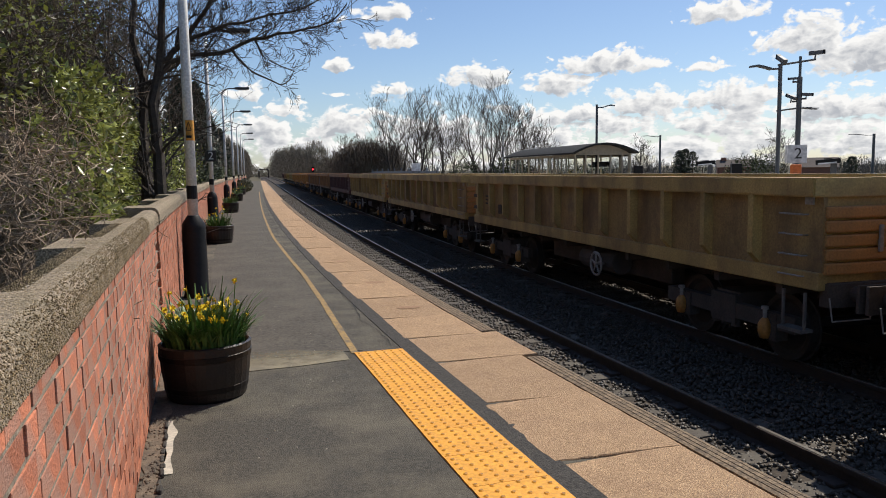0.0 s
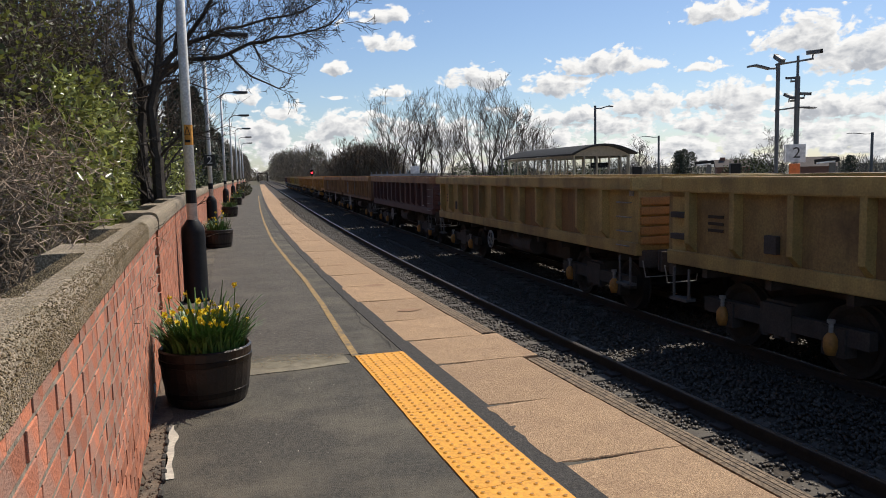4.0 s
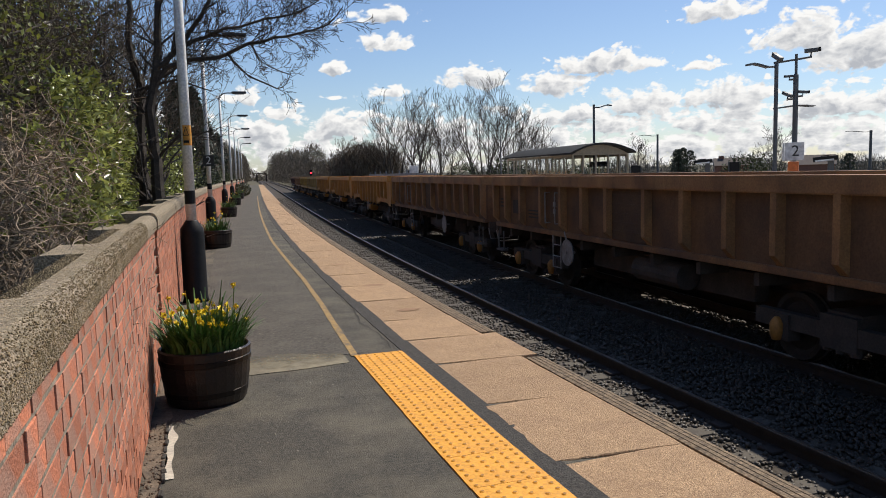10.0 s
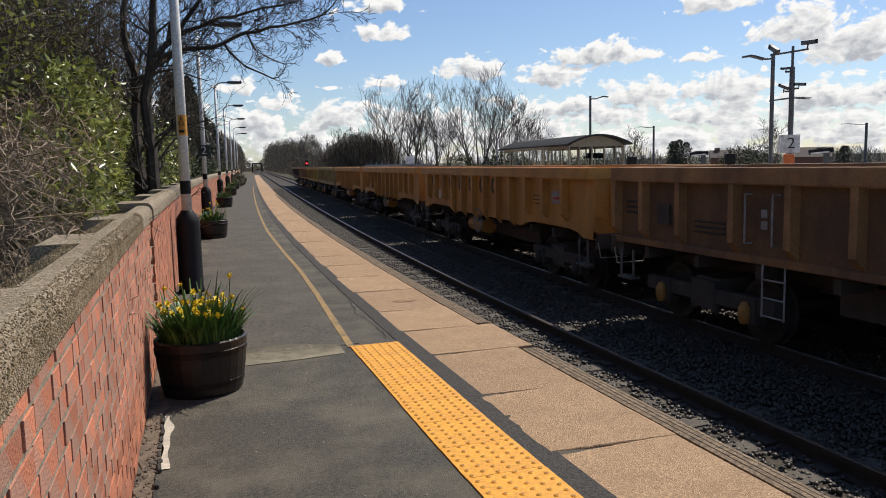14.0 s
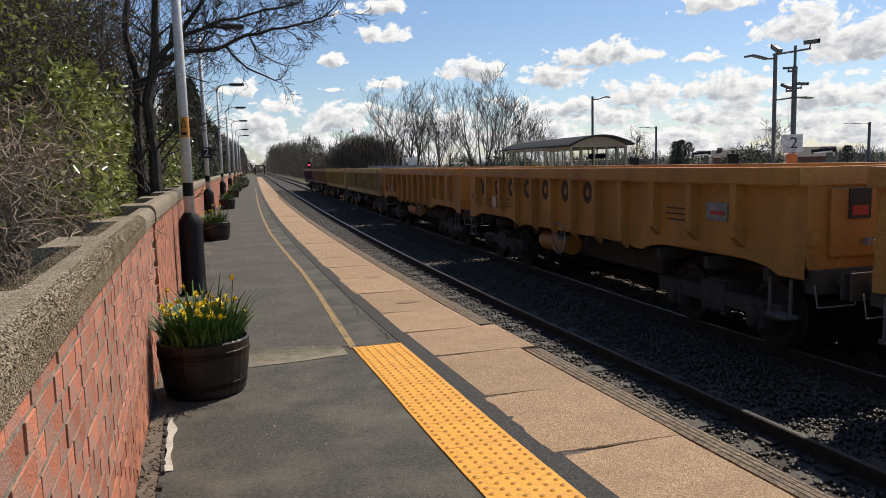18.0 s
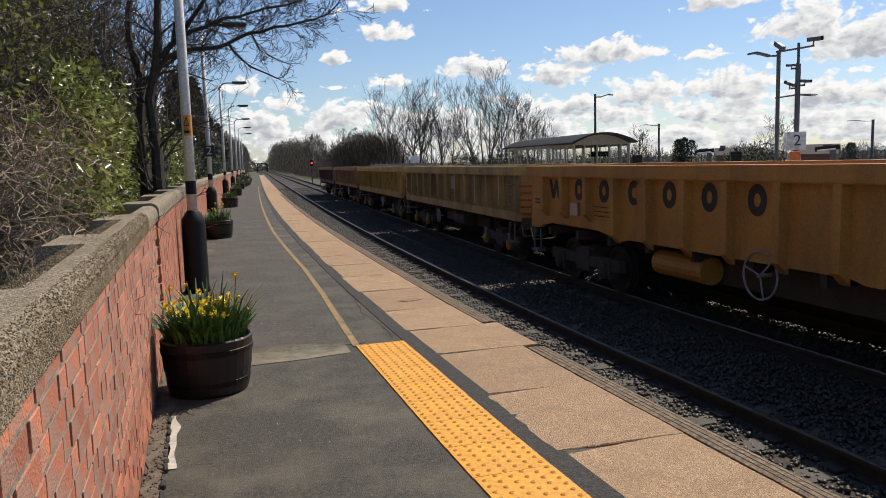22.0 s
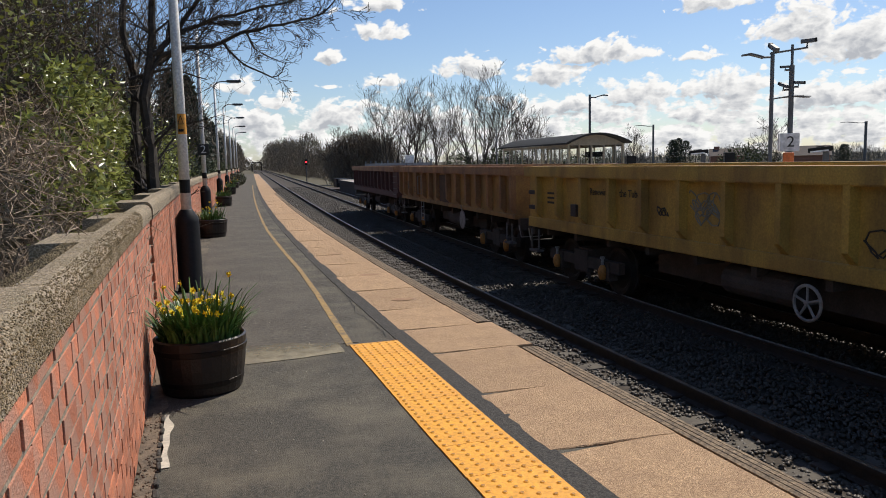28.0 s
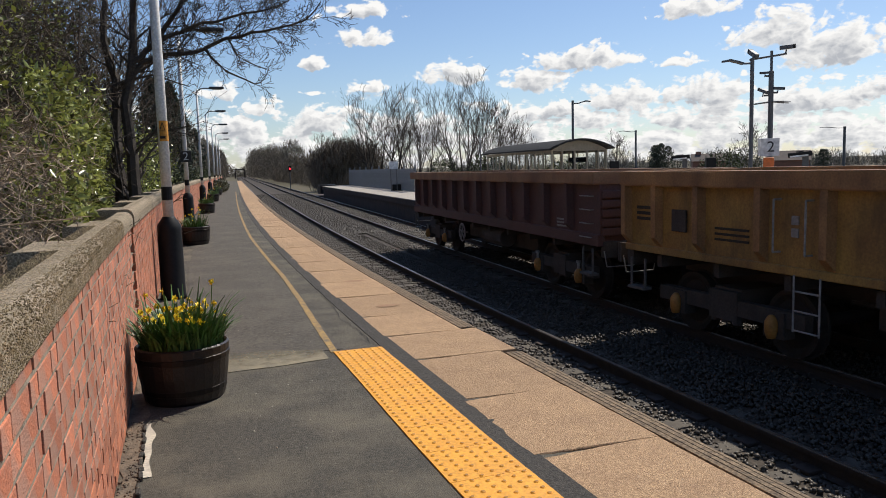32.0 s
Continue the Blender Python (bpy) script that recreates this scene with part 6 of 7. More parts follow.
MAROON_RIM = mat("faded_orange_rim", (0.36, 0.2, 0.09), 0.65, other=(0.26, 0.13, 0.06), scale=2.5, fine=40, dirt=(0.12, 0.06, 0.04), streak=0.40)
TAN = mat("rust_brown_paint", (0.29, 0.145, 0.055), 0.7, other=(0.19, 0.095, 0.045), scale=1.3, fine=40, bump=0.12, dirt=(0.08, 0.05, 0.035), dirt_scale=1.3, dirt_amount=0.7, streak=0.60)
OCHRE = mat("faded_ochre_paint", (0.42, 0.25, 0.06), 0.65, other=(0.33, 0.17, 0.05), scale=1.5, fine=40, bump=0.12, dirt=(0.1, 0.06, 0.035), dirt_scale=1.3, dirt_amount=0.6, streak=0.60)
BRIGHT = mat("bright_yellow_paint", (0.56, 0.27, 0.05), 0.55, other=(0.45, 0.2, 0.045), scale=1.2, fine=40, bump=0.06, dirt=(0.28, 0.14, 0.04), dirt_scale=1.0, dirt_amount=0.5, streak=0.28)
GOLD = mat("yellow_paint_graffiti_worn", (0.5, 0.325, 0.06), 0.6, other=(0.4, 0.25, 0.055), scale=1.2, fine=40, bump=0.08, dirt=(0.2, 0.12, 0.04), dirt_scale=1.2, dirt_amount=0.5, streak=0.50)
UNDER = mat("dusty_brown_underframe", (0.055, 0.044, 0.036), 0.9, other=(0.085, 0.068, 0.055), scale=4, fine=40, bump=0.2)
WHEEL_STEEL = mat("wheel_steel", (0.045, 0.036, 0.03), 0.8, 0.1, fine=40)
HAND_WHITE = mat("white_fitting_paint", (0.33, 0.32, 0.295), 0.65, other=(0.22, 0.2, 0.18), fine=30, bump=0.05)
STEP_GREY = mat("grey_step_paint", (0.15, 0.14, 0.13), 0.7, other=(0.1, 0.09, 0.08), fine=30, bump=0.05)
YELLOW_CAP = mat("yellow_axlebox", (0.5, 0.23, 0.05), 0.6, fine=30)
LETTER = mat("dark_lettering", (0.035, 0.03, 0.025), 0.6, bump=0.0)
PALE_BLUE = mat("pale_blue_spray", (0.25, 0.25, 0.2), 0.6, bump=0.0, scale=6)
RED_SPRAY = mat("red_marking", (0.55, 0.06, 0.04), 0.6, bump=0.0)
LENGTH, HALF, TOP = 12.25, 1.35, 2.275
PITCH = 13.3
WHEEL_R = 0.42


def bogie(w, y, cap, spout=True):
    """Frame and springs of one bogie, with two wheelsets."""
    fr = bmesh.new()
    for sx in (-1, 1):
        x = sx * 1.02
        add_box(fr, x - 0.06, y - 1.35, 0.42, x + 0.06, y + 1.35, 0.62)
        add_box(fr, x - 0.07, y - 0.26, 0.34, x + 0.07, y + 0.26, 0.72)
        for ay in (-0.9, 0.9):
            add_box(fr, x - 0.09, y + ay - 0.16, 0.28, x + 0.09, y + ay + 0.16, 0.6)
        for k in (-0.2, 0.0, 0.2):
            add_tube(fr, (x, y + k, 0.3), (x, y + k, 0.56), 0.07, 0.07, 8)
    add_box(fr, -1.0, y - 0.25, 0.5, 1.0, y + 0.25, 0.75)
    frame_ob = part("bogie", fr, UNDER, w, "sooty cast steel bogie")
    for ay in (-0.9, 0.9):
        box_ob = part("axlebox", lathe([(0.02, -0.19), (0.055, -0.18), (0.08, -0.09), (0.08, 0.02), (0.055, 0.07), (0.03, 0.1)], 12), cap, frame_ob, "yellow-painted axlebox damper", m=pose(-1.14, y + ay, 0.46), smooth=True)
        if spout:
            box_ob.data.transform(Matrix.Diagonal((1, 1, 0.9, 1)))
            o = part("damper_cap", lathe([(0.026, 0.09), (0.026, 0.19), (0.045, 0.2), (0.045, 0.235)], 12), HAND_WHITE, frame_ob, "pale damper cap", m=pose(-1.14, y + ay, 0.46))
        ws = bmesh.new()
        for sx in (-1, 1):
            prof = [(0.06, -0.05), (0.3, -0.02), (0.36, -0.065), (WHEEL_R, -0.065), (WHEEL_R, 0.05), (WHEEL_R + 0.028, 0.055), (WHEEL_R + 0.028, 0.075), (0.36, 0.075), (0.3, 0.02), (0.06, 0.05)]
            rings = [[ws.verts.new((sx * (0.755 - zz), r * math.cos(2 * math.pi * k / 24), r * math.sin(2 * math.pi * k / 24))) for k in range(24)] for r, zz in prof]
            for a, b in zip(rings, rings[1:]):
                for k in range(24):
                    ws.faces.new((a[k], a[(k + 1) % 24], b[(k + 1) % 24], b[k]))
            ws.faces.new(rings[0]), ws.faces.new(rings[-1])
            for k in range(3):
                a = 2 * math.pi * k / 3
                add_box(ws, sx * 0.78 - 0.012, 0.15 * math.cos(a) - 0.02, 0.15 * math.sin(a) - 0.02, sx * 0.78 + 0.012, 0.15 * math.cos(a) + 0.02, 0.15 * math.sin(a) + 0.02)
        add_tube(ws, (-0.95, 0, 0), (0.95, 0, 0), 0.08, 0.08, 12)
        bmesh.ops.recalc_face_normals(ws, faces=ws.faces[:])
        part("wheelset", ws, WHEEL_STEEL, w, "steel wheels on an axle", m=pose(0, y + ay, WHEEL_R))


def handwheel(parent, y, x=-1.3, z=0.72, r=0.26, disc=False, spokes=5, thick=0.02):
    bm = bmesh.new()
    if disc:
        add_tube(bm, (-0.012, 0, 0), (0.012, 0, 0), r, r, 28)
    else:
        for k in range(28):
            a0, a1 = 2 * math.pi * k / 28, 2 * math.pi * (k + 1) / 28
            add_tube(bm, (0, r * math.cos(a0), r * math.sin(a0)), (0, r * math.cos(a1), r * math.sin(a1)), thick, thick, 6, False)
        for k in range(spokes):
            a = 2 * math.pi * k / spokes + 0.3
            add_tube(bm, (0, 0, 0), (0, r * math.cos(a), r * math.sin(a)), thick * 0.8, thick * 0.8, 6)
    add_tube(bm, (-0.03, 0, 0), (0.16, 0, 0), 0.025, 0.025, 8)
    return part("handbrake_wheel", bm, HAND_WHITE, parent, "white painted handbrake wheel", m=pose(x, y, z))


def frame_and_fittings(w, cap=None, spout=True, tank_at=(-1.2, 0.1), boxes=None):
    """Underframe, bogies, buffers and couplings shared by all kinds."""
    part("centre_sill", box(-0.25, -LENGTH / 2 + 0.1, 0.72, 0.25, LENGTH / 2 - 0.1, 1.06), UNDER, w)
    bearer = part("cross_bearer", box(-1.2, -0.05, 0.9, 1.2, 0.05, 1.07), UNDER, w, m=pose(0, -5.4, 0))
    for y in np.arange(-4.2, 5.5, 1.2):
        again(bearer, pose(0, float(y), 0))
    part("brake_gear", box(-0.74, -2.4, 0.55, -0.5, 2.2, 0.95, bevel=0.02), UNDER, w)
    part("brake_rod", tube((-0.2, -3.0, 0.68), (-0.2, 3.0, 0.68), 0.03, 0.03, 8), UNDER, w)
    bm = bmesh.new()
    add_tube(bm, (-0.95, tank_at[0], 0.76), (-0.95, tank_at[1], 0.76), 0.2, 0.2, 16)
    part("air_tank", bm, cap or UNDER, w, "brake air reservoir")
    for y in (-4.2, 4.2):
        bogie(w, y, boxes or YELLOW_CAP, spout)
    for sy in (-1, 1):
        bm = bmesh.new()
        add_box(bm, -1.2, sy * LENGTH / 2 - 0.08, 0.86, 1.2, sy * LENGTH / 2 + 0.08, 1.12)
        part("headstock", bm, UNDER, w)
        for sx in (-0.87, 0.87):
            bm = bmesh.new()
            add_tube(bm, (sx, sy * LENGTH / 2, 1.0), (sx, sy * (LENGTH / 2 + 0.38), 1.0), 0.09, 0.08, 12)
            add_box(bm, sx - 0.26, sy * (LENGTH / 2 + 0.38) - 0.02, 0.85, sx + 0.26, sy * (LENGTH / 2 + 0.38) + 0.02, 1.15)
            part("buffer", bm, UNDER, w, "oblong-headed buffer")
        bm = bmesh.new()
        add_tube(bm, (0, sy * LENGTH / 2, 0.95), (0, sy * (LENGTH / 2 + 0.5), 0.9), 0.05, 0.05, 8)
        part("coupling", bm, UNDER, w)
        bm = bmesh.new()
        y = sy * (LENGTH / 2 + 0.12)
        for p, q in (((-1.25, 0.98), (-1.2, 0.72)), ((-1.2, 0.72), (-0.7, 0.72)), ((-0.7, 0.72), (-0.65, 0.98))):
            add_tube(bm, (p[0], y, p[1]), (q[0], y, q[1]), 0.009, 0.009, 6)
        part("shunter_rail", bm, HAND_WHITE, w, "bent white handrail below the end")
        bm = bmesh.new()
        for p, q in (((-1.3, -0.2), (-1.3, 0.2)),):
            for yy in (-0.17, 0.17):
                add_tube(bm, (-1.3, sy * (LENGTH / 2 - 0.35) + yy, 1.0), (-1.3, sy * (LENGTH / 2 - 0.35) + yy, 0.56), 0.02, 0.02, 4)
            add_box(bm, -1.36, sy * (LENGTH / 2 - 0.35) - 0.19, 0.54, -1.2, sy * (LENGTH / 2 - 0.35) + 0.19, 0.58)
        part("step", bm, STEP_GREY, w, "grey hanging footstep")


def box_body(w, paint, rim, rib_paint, ribs, low=1.04, panels=None, rib_w=0.11, sill=0.2, arch=False, sheet=None, drop=None):
    """The open box: sheeted sides with ribs, deep top rail, sill and floor."""
    y0, y1 = -LENGTH / 2, LENGTH / 2
    t = 0.05
    for sx in (-1, 1):
        xa, xb = sorted((sx * (HALF - 0.09), sx * (HALF - 0.09 - t)))
        part("side_sheet", box(xa, y0, low + sill - (0.12 if arch else 0.0), xb, y1, TOP - 0.12), sheet or paint, w)
    for sy in (-1, 1):
        ya, yb = sorted((sy * (LENGTH / 2 - 0.04), sy * (LENGTH / 2 - 0.1)))
        part("end_sheet", box(-HALF + 0.15, ya, low, HALF - 0.15, yb, TOP - 0.12), paint, w)
    part("floor_sheet", box(-HALF + 0.15, y0 + 0.1, low + 0.05, HALF - 0.15, y1 - 0.1, low + 0.11), paint, w)
    if panels:
        for y_a, y_b in panels[1]:
            bm = bmesh.new()
            add_box(bm, -HALF + 0.084, y_a, low + sill + 0.004, -HALF + 0.1, y_b, TOP - 0.23)
            part("side_panel", bm, panels[0], w, "patched side panel of a rustier colour")
    for sx in (-1, 1):
        bm = bmesh.new()
        xa, xb = sorted((sx * (HALF + 0.05), sx * (HALF - 0.2)))
        add_box(bm, xa, y0 - 0.01, TOP - 0.21, xb, y1 + 0.01, TOP)
        bmesh.ops.bevel(bm, geom=bm.edges[:], offset=0.018, segments=2, affect="EDGES")
        part("top_rail", bm, rim, w, "deep top rail")
        bm = bmesh.new()
        if arch:
            n = 60
            top_row, low_row = [], []
            for q in range(n + 1):
                yy = y0 + LENGTH * q / n
                u = min(abs(yy - c) for c in (-4.2, 4.2))
                z = low - 0.06 + (0.16 * math.sqrt(max(0.0, 1 - (u / 1.5) ** 2)) if u < 1.5 else 0.0) + (0.05 if abs(yy) < 2.4 else 0)
                top_row.append((yy, low + sill)), low_row.append((yy, z))
            for (a, za), (b, zb), (_, wa), (_, wb) in zip(low_row, low_row[1:], top_row, top_row[1:]):
                f = [(sx * (HALF - 0.07), a, za), (sx * (HALF - 0.07), b, zb), (sx * (HALF - 0.07), b, wb), (sx * (HALF - 0.07), a, wa)]
                bm.faces.new([bm.verts.new(p) for p in f])
                f = [(sx * (HALF - 0.16), a, za), (sx * (HALF - 0.16), b, zb), (sx * (HALF - 0.07), b, zb), (sx * (HALF - 0.07), a, za)]
                bm.faces.new([bm.verts.new(p) for p in f])
        else:
            xa, xb = sorted((sx * (HALF - 0.05), sx * (HALF - 0.18)))
            add_box(bm, xa, y0, low, xb, y1, low + sill)
            bmesh.ops.bevel(bm, geom=bm.edges[:], offset=0.012, segments=1, affect="EDGES")
        part("sill", bm, paint, w, "bottom sill of the side")
        for y in ribs:
            bm = bmesh.new()
            xo, xi = sx * (HALF + 0.04), sx * (HALF - 0.1)
            h0, h1 = (low + sill * 0.95 if drop is None or abs(y) > 2.9 else low - drop), TOP - 0.2
            prof = [(y - rib_w / 2, xo), (y + rib_w / 2, xo), (y + rib_w / 2 + 0.012, xi), (y - rib_w / 2 - 0.012, xi)]
            lo_r = [bm.verts.new((xx, yy, h0 + (0.14 if xx == xo else 0.0))) for yy, xx in prof]
            hi_r = [bm.verts.new((xx, yy, h1)) for yy, xx in prof]
            for q in range(4):
                bm.faces.new((lo_r[q], lo_r[(q + 1) % 4], hi_r[(q + 1) % 4], hi_r[q]))
            bm.faces.new(hi_r), bm.faces.new(lo_r[::-1])
            bmesh.ops.recalc_face_normals(bm, faces=bm.faces[:])
            part("rib", bm, rib_paint, w)
    for sy in (-1, 1):
        bm = bmesh.new()
        ya, yb = sorted((sy * LENGTH / 2, sy * (LENGTH / 2 - 0.16)))
        add_box(bm, -HALF + 0.03, ya - 0.002, TOP - 0.21, HALF - 0.03, yb + 0.002, TOP - 0.004)
        part("end_rail", bm, rim, w)


def bars(parent, places, size, material=None, name="marking", label=""):
    """Unreadable writing on the near side as plain bars: (y, z) centres."""
    bm = bmesh.new()
    for y, z in places:
        add_box(bm, -HALF + 0.076, y - size[0] / 2, z - size[1] / 2, -HALF + 0.092, y + size[0] / 2, z + size[1] / 2)
    return part(name, bm, material or LETTER, parent, label)


def end_ribs(w, paint, z0=1.2, n=5, lever=True):
    for sy in (-1, 1):
        for k in range(n):
            z = z0 + (TOP - 0.3 - z0) * (k + 0.5) / n
            bm = box(-HALF + 0.12, -0.05, -0.065, HALF - 0.12, 0.05, 0.065, bevel=0.02)
            part("end_rib", bm, paint, w, m=pose(0, sy * (LENGTH / 2 - 0.02), z))
        if lever:
            part("end_lever", box(-0.55, sy * (LENGTH / 2 + 0.05) - 0.015, 1.45, -0.5, sy * (LENGTH / 2 + 0.05) + 0.015, 1.75, bevel=0.01), HAND_WHITE, w, "white lever on the end")


def rungs(w, ys=(-5.72,), n=4, x=-HALF + 0.02):
    for yc in ys:
        for k in range(n):
            bm = bmesh.new()
            z = 1.18 + 0.23 * k
            add_tube(bm, (x, yc - 0.19, z), (x, yc + 0.19, z), 0.011, 0.011, 6)
            for q in (-0.19, 0.19):
                add_tube(bm, (x, yc + q, z), (x + 0.09, yc + q, z), 0.009, 0.009, 5)
            part("ladder_rung", bm, HAND_WHITE, w, "white handrung")


RIBS = [-5.1 + 0.975 * k for k in range(11)] + [5.55]


def mustard_wagon(paint, panel_ys, label, rim=None, panel=None, sheet=None, wheel=-0.9):
    w = thing("wagon", label, "goods wagon", None, "wagons of the goods train")
    box_body(w, paint, rim or paint, paint, RIBS, panels=(panel or RUSTY_PANEL, panel_ys), sheet=sheet or (MUSTARD_SHEET if paint is MUSTARD else None), rib_w=0.09)
    end_ribs(w, ORANGE_END)
    rungs(w)
    frame_and_fittings(w)
    handwheel(w, wheel, z=0.74, r=0.2)
    bars(w, [(5.1, 1.75), (5.1, 1.66), (5.1, 1.57)], (0.3, 0.04), name="data_panel")
    part("grab_box", box(-HALF + 0.02, 3.95, 1.36, -HALF + 0.09, 4.15, 1.58, bevel=0.01), UNDER, w, "dark recessed bracket")
    bm = bmesh.new()
    add_box(bm, -HALF + 0.07, 5.72, 1.2, -HALF + 0.09, 6.02, 2.0)
    part("end_post", bm, paint, w)
    for z in (1.45, 1.75):
        part("hinge", box(-HALF - 0.02, 5.62, z - 0.04, -HALF + 0.08, 5.95, z + 0.04, bevel=0.012), UNDER, w, "dark door hinge")
    part("placard", box(-HALF + 0.06, -6.0, 1.98, -HALF + 0.085, -5.88, 2.12), HAND_WHITE, w, "small pale notice")
    return w


def maroon_wagon():
    w = thing("wagon", "dark maroon open bogie box wagon with faded orange rim", "goods wagon", None, "wagons of the goods train")
    box_body(w, MAROON, MAROON_RIM, MAROON, RIBS)
    end_ribs(w, MAROON)
    rungs(w)
    frame_and_fittings(w)
    handwheel(w, 1.15, z=0.74, r=0.22)
    bars(w, [(-4.7, 1.42), (-4.7, 1.36), (-4.7, 1.3)], (0.4, 0.03), HAND_WHITE, "data_panel")
    return w


def tan_wagon(paint, label, rib_paint=None, sheet=None, disc=-2.0):
    w = thing("wagon", label, "goods wagon", None, "wagons of the goods train")
    ribs = [-6.05, -5.4, -4.45, -3.5, -2.6, -1.65, -0.65, 0.55, 1.45, 2.35, 3.3, 4.4, 5.3, 6.05]
    box_body(w, paint, rib_paint or paint, rib_paint or paint, ribs, low=1.1, sill=0.1, rib_w=0.1, sheet=sheet)
    frame_and_fittings(w, spout=False)
    handwheel(w, disc, z=0.82, r=0.25, disc=True)
    part("disc_lever", tube((-1.31, disc + 0.02, 1.06), (-1.31, disc + 0.1, 1.22), 0.022, 0.012, 6), HAND_WHITE, w)
    bm = bmesh.new()
    for yy in (2.42, 2.78):
        add_tube(bm, (-1.33, yy, 1.12), (-1.33, yy, 0.48), 0.013, 0.013, 6)
    for z in (0.5, 0.72, 0.94):
        add_tube(bm, (-1.33, 2.42, z), (-1.33, 2.78, z), 0.012, 0.012, 6)
    part("hanging_ladder", bm, HAND_WHITE, w, "white ladder hanging below the side")
    for yy in (2.6, 3.06):
        bm = bmesh.new()
        add_tube(bm, (-HALF - 0.02, yy, 1.35), (-HALF - 0.02, yy, 1.95), 0.013, 0.013, 6)
        for z in (1.35, 1.95):
            add_tube(bm, (-HALF - 0.02, yy, z), (-HALF + 0.09, yy, z), 0.012, 0.012, 6)
        part("grab_rail", bm, HAND_WHITE, w, "white vertical grab rail")
    bm = bmesh.new()
    add_box(bm, -HALF + 0.06, -0.57, 1.22, -HALF + 0.088, 0.47, 2.02)
    hatch = part("side_hatch", bm, RUSTY_DARK, w, "slatted darker hatch in the side")
    for z in (1.35, 1.5, 1.65, 1.8, 1.95):
        part("slat", box(-HALF + 0.048, -0.56, z - 0.02, -HALF + 0.0595, 0.46, z + 0.02), RUSTY_DARK, hatch)
    part("recess_plate", box(-HALF + 0.05, 4.7, 1.45, -HALF + 0.088, 5.0, 1.75, bevel=0.01), UNDER, w, "black square plate")
    bars(w, [(3.85, 1.55), (3.85, 1.48), (3.85, 1.41)], (0.6, 0.03), name="data_panel")
    bars(w, [(5.68, 1.75), (5.68, 1.67), (5.68, 1.59)], (0.34, 0.045), name="number_panel")
    bars(w, [(2.84, 1.72), (2.84, 1.58)], (0.1, 0.1), HAND_WHITE, "notice")
    return w


def bright_wagon():
    w = thing("wagon", "bright yellow open bogie box wagon with dark rounded lettering shapes", "goods wagon", None, "wagons of the goods train")
    ribs = [-5.0, -4.05, -3.1, -2.15, -1.25, -0.3, 0.62, 1.6, 2.58, 3.55, 4.5, 5.38]
    box_body(w, BRIGHT, BRIGHT, BRIGHT, ribs, low=1.08, sill=0.2, rib_w=0.12, arch=True, drop=0.1)
    frame_and_fittings(w, BRIGHT, spout=False, tank_at=(0.5, 1.75), boxes=UNDER)
    handwheel(w, 0.4, z=0.92, r=0.3, spokes=3, thick=0.015)
    # the name along the side, as plain blocks
    for k, (y, form) in enumerate(zip((4.94, 3.98, 3.05, 2.08, 1.1, 0.16, -0.78), "zooaooo")):
        bm = bmesh.new()
        xo, xi, zc = -HALF + 0.084, -HALF + 0.09, 1.84
        if form == "z":        # a dark zigzag
            tops = [(0.26, 0.18), (0.13, -0.2), (0.0, 0.16), (-0.13, -0.2), (-0.26, 0.18)]
            for (ya, za), (yb, zb) in zip(tops, tops[1:]):
                v = [bm.verts.new((xx, y + yy, zc + zz)) for xx in (xo, xi) for yy, zz in ((ya + 0.055, za), (ya - 0.055, za), (yb - 0.055, zb), (yb + 0.055, zb))]
                for f in ((0, 1, 2, 3), (7, 6, 5, 4), (0, 4, 5, 1), (1, 5, 6, 2), (2, 6, 7, 3), (3, 7, 4, 0)):
                    bm.faces.new([v[q] for q in f])
        else:                  # a closed or an open ring
            a0, a1 = (0.0, 2 * math.pi) if form == "o" else (0.28 * math.pi, 1.72 * math.pi)
            n = 20
            rings = [[bm.verts.new((xx, y + ry * math.cos(a0 + (a1 - a0) * q / n + math.pi), zc + rz * math.sin(a0 + (a1 - a0) * q / n))) for q in range(n + 1)] for ry, rz, xx in ((0.17, 0.2, xi), (0.17, 0.2, xo), (0.065, 0.085, xo), (0.065, 0.085, xi))]
            for ra, rb in zip(rings, rings[1:]):
                for q in range(n):
                    bm.faces.new((ra[q], ra[q + 1], rb[q + 1], rb[q]))
        part("lettering_shape", bm, LETTER, w, "dark bold shape of the lettering")
    part("document_holder", box(-HALF + 0.03, 3.95, 1.36, -HALF + 0.09, 4.25, 1.6, bevel=0.01), GREY_STEEL, w, "grey framed document holder")
    logo = part("emblem", box(-HALF + 0.072, -4.75, 1.58, -HALF + 0.088, -4.3, 1.82, bevel=0.004), HAND_WHITE, w, "white panel with red band")
    part("emblem_band", box(-HALF + 0.066, -4.7, 1.66, -HALF + 0.0715, -4.4, 1.71), RED_SPRAY, logo)
    bars(w, [(-3.58, 1.7), (-3.58, 1.62), (-3.58, 1.54)], (0.5, 0.015), name="data_panel")
    bars(w, [(3.05, 1.56), (3.05, 1.48), (3.05, 1.4)], (0.7, 0.012), name="data_panel")
    bars(w, [(5.75, 1.6), (5.75, 1.53)], (0.4, 0.03), name="number_panel")
    for sy in (-1, 1):
        y = sy * (LENGTH / 2 - 0.02)
        bm = box(-0.95, -0.03, 1.25, 0.95, 0.03, 2.03, bevel=0.02)
        part("end_plate", bm, BRIGHT, w, m=pose(0, y, 0))
        part("warning_notice", box(-0.72, -0.045, 1.68, -0.42, 0.045, 2.02), LETTER, w, "dark warning notice", m=pose(0, y, 0))
        part("notice_sign", box(-0.68, -0.05, 1.72, -0.46, 0.05, 1.83), RED_SPRAY, w, m=pose(0, y, 0))
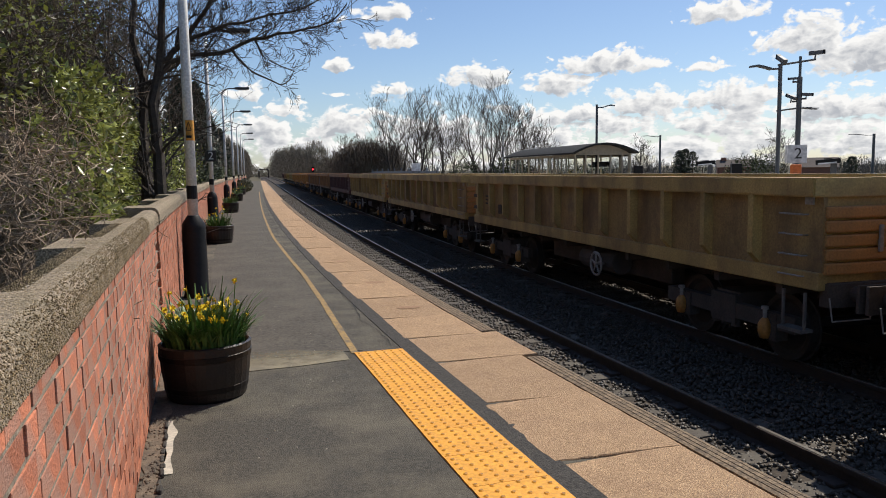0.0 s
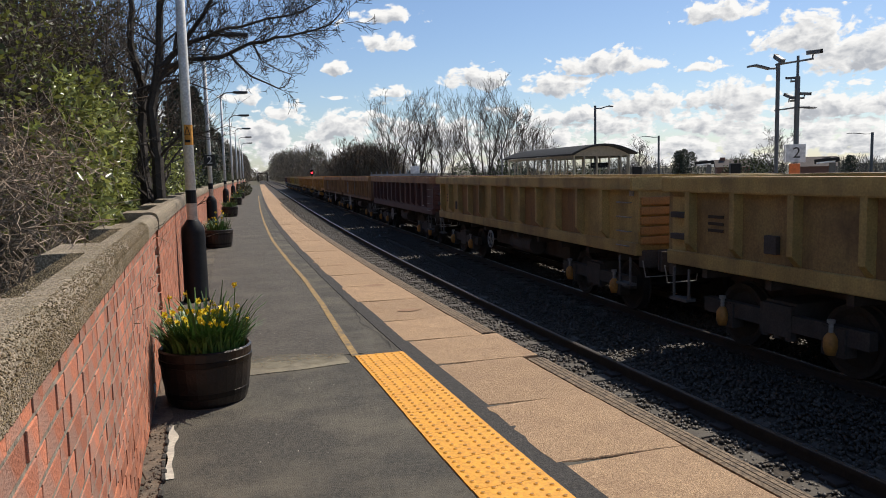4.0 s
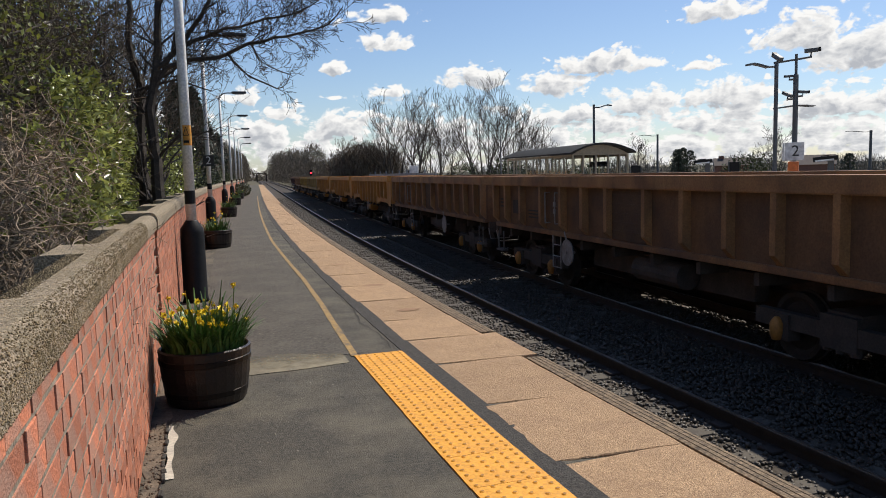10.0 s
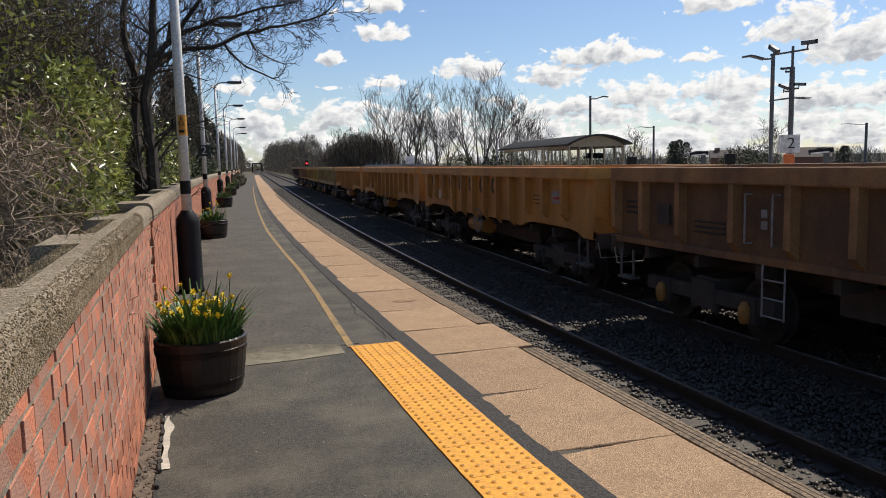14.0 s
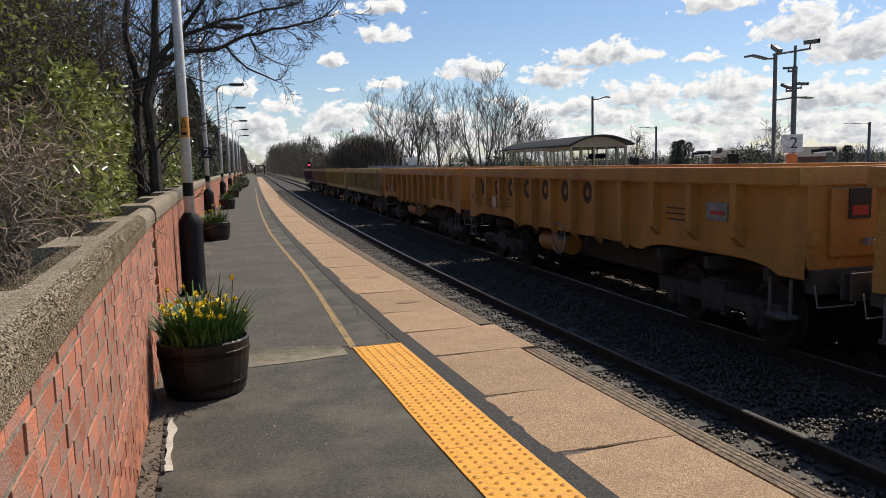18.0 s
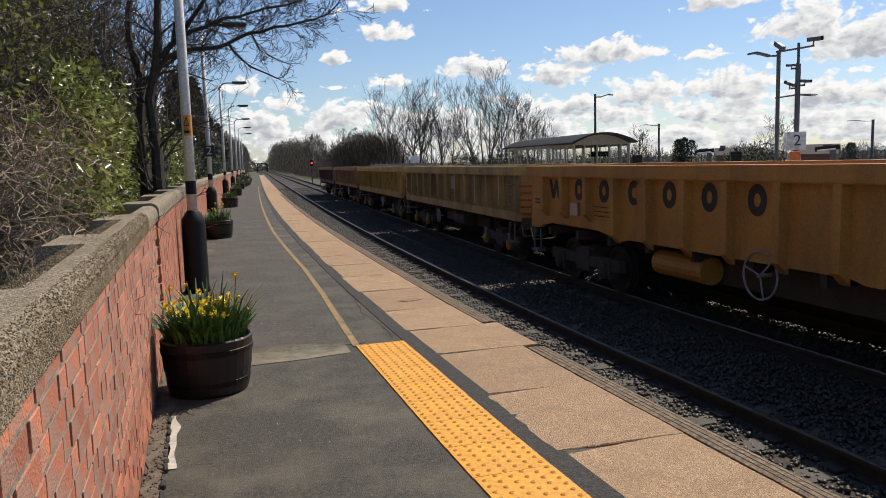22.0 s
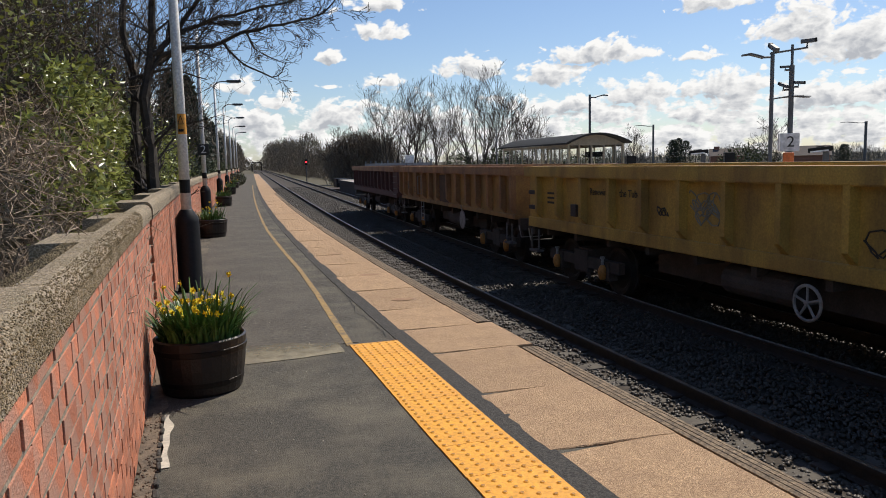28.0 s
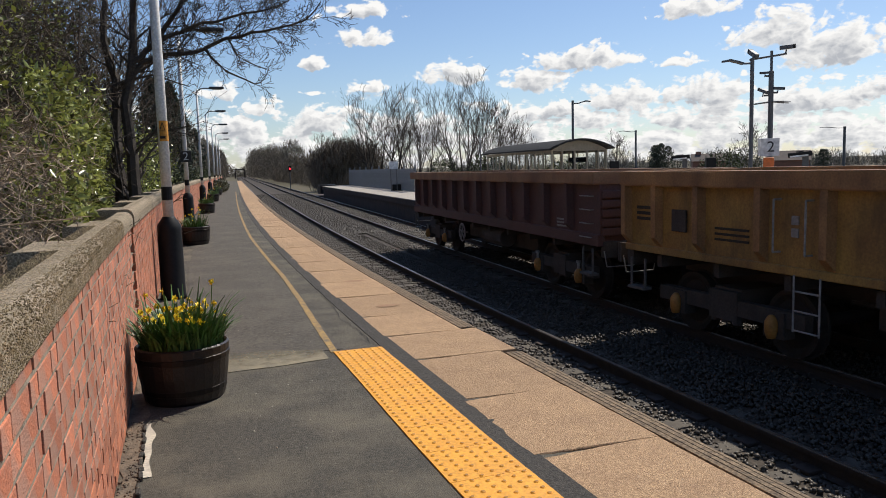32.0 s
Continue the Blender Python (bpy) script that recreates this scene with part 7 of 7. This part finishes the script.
        for x in (-1.18, 1.18):
            part("end_hinge", box(x - 0.06, -0.07, 1.4, x + 0.06, 0.07, 1.55, bevel=0.015), BRIGHT, w, m=pose(0, y, 0))
        part("lamp_bracket", box(-0.5, sy * 0.03, 1.38, -0.4, sy * 0.1, 1.46), HAND_WHITE, w, m=pose(0, y, 0))
    return w


MUSTARD_LABEL = "mustard yellow ribbed open bogie box wagon, weathered"
w_must = mustard_wagon(MUSTARD, [(1.78, 2.64), (-0.17, 0.69), (-3.09, -2.23)], MUSTARD_LABEL, wheel=1.05)
w_mixed = mustard_wagon(MUSTARD, [(2.76, 3.62), (1.78, 2.64), (-0.17, 0.69), (-2.12, -1.26), (-4.07, -3.21)], "mustard yellow bogie box wagon with rust-brown panels", sheet=MUSTARD, wheel=1.05)
w_plain = mustard_wagon(MUSTARD, [], "mustard yellow ribbed open bogie box wagon with grimy panels")
w_placard = mustard_wagon(MUSTARD, [], "weathered mustard box wagon with a white placard", wheel=1.1)
part("placard_board", box(-HALF + 0.055, -0.95, 1.62, -HALF + 0.085, -0.42, 2.0), HAND_WHITE, w_placard, "large white placard")
w_gold = mustard_wagon(GOLD, [], "yellow open bogie box wagon with slogan and spray marks", wheel=-1.6)
w_maroon = maroon_wagon()
w_tan = tan_wagon(TAN, "rust-brown open bogie box wagon with white brake disc", TAN_RIB, TAN_SHEET, 2.2)
w_ochre = tan_wagon(OCHRE, "faded ochre open bogie box wagon with black plate", TAN_RIB)
w_bright = bright_wagon()
# slogan and spray on the yellow wagon
TURN_SIDE = Euler((radians(90), 0, radians(-90))).to_matrix().to_4x4()
text_part("slogan", "Renewing", 0.17, LETTER, w_gold, Matrix.Translation((-HALF + 0.082, 3.19, 1.83)) @ TURN_SIDE, "dark slogan lettering")
text_part("slogan", "the Tube", 0.17, LETTER, w_gold, Matrix.Translation((-HALF + 0.082, 2.21, 1.83)) @ TURN_SIDE, "dark slogan lettering")


def spray(parent, y, z, size, material, seed, turns_=5):
    """A loose looping spray mark."""
    r = random.Random(seed)
    bm = bmesh.new()
    pts = [(y + size * (0.5 - q / 24.0) + 0.18 * size * math.sin(q * 1.1 + seed), z + 0.22 * size * math.sin(q * turns_ / 6.0 + seed) + r.uniform(-0.02, 0.02)) for q in range(25)]
    for (ya, za), (yb, zb) in zip(pts, pts[1:]):
        add_tube(bm, (-HALF + 0.088, ya, za), (-HALF + 0.088, yb, zb), 0.011, 0.011, 5, False)
    part("spray_mark", bm, material, parent, "spray-painted scrawl")


for y, z, sz, mm, sd_ in ((0.26, 1.8, 0.6, PALE_BLUE, 1), (0.26, 1.6, 0.55, PALE_BLUE, 2), (0.28, 1.7, 0.5, PALE_BLUE, 6), (-2.66, 1.5, 0.7, LETTER, 3), (-3.64, 1.5, 0.7, LETTER, 4), (1.3, 1.6, 0.25, LETTER, 5)):
    spray(w_gold, y, z, sz, mm, sd_)
bars(w_gold, [(-3.64, 1.85)], (0.5, 0.16), LETTER, "operator_block")

M0 = Matrix.Identity(4)
cars = [(w_plain, 0), (copy_thing(w_plain, M0), -1), (w_must, 1), (w_mixed, 2), (w_maroon, 3), (w_tan, 4), (copy_thing(w_tan, M0), 5), (w_bright, 6),
        (copy_thing(w_bright, M0), 7), (copy_thing(w_bright, M0), 8), (w_placard, 9), (w_gold, 10), (w_ochre, 11), (copy_thing(w_maroon, M0), 12)]

for w, y in ((cars[6][0], -2.0), (cars[9][0], -0.9)):
    for o in w.children:
        if o.name.startswith("handbrake_wheel"):
            o.matrix_basis.translation.y = y
        if o.name.startswith("disc_lever"):
            o.matrix_basis.translation.y = y - 2.2


def train_at(t):
    """How far along the line the train's first gap stands; it slows as it passes."""
    return 6.723013 - 5.655296 * t - 0.0380749 * t**2 + 0.00771397 * t**3 - 0.000287418 * t**4 + 3.375466e-06 * t**5


# ---- what moves ----
def motions():
    for w, k in cars:
        centre = PITCH * k + LENGTH / 2
        rows = []
        for j in range(65):
            t = 0.5 * j
            s = train_at(t) + centre
            a, b = at(s - 4.2, far_off(s - 4.2)), at(s + 4.2, far_off(s + 4.2))
            m = Matrix.Translation(((a.x + b.x) / 2, (a.y + b.y) / 2, RAIL)) @ Matrix.Rotation(-math.atan2(b.x - a.x, b.y - a.y), 4, "Z")
            rows.append((t, m))
        walk(w, rows)
        for ws in [o for o in w.children if o.name.startswith("wheelset")]:
            y = ws.matrix_basis.translation.y
            walk(ws, [(0.1 * j, pose(0, y, WHEEL_R, math.degrees((train_at(0) - train_at(0.1 * j)) / WHEEL_R))) for j in range(321)])


motions()
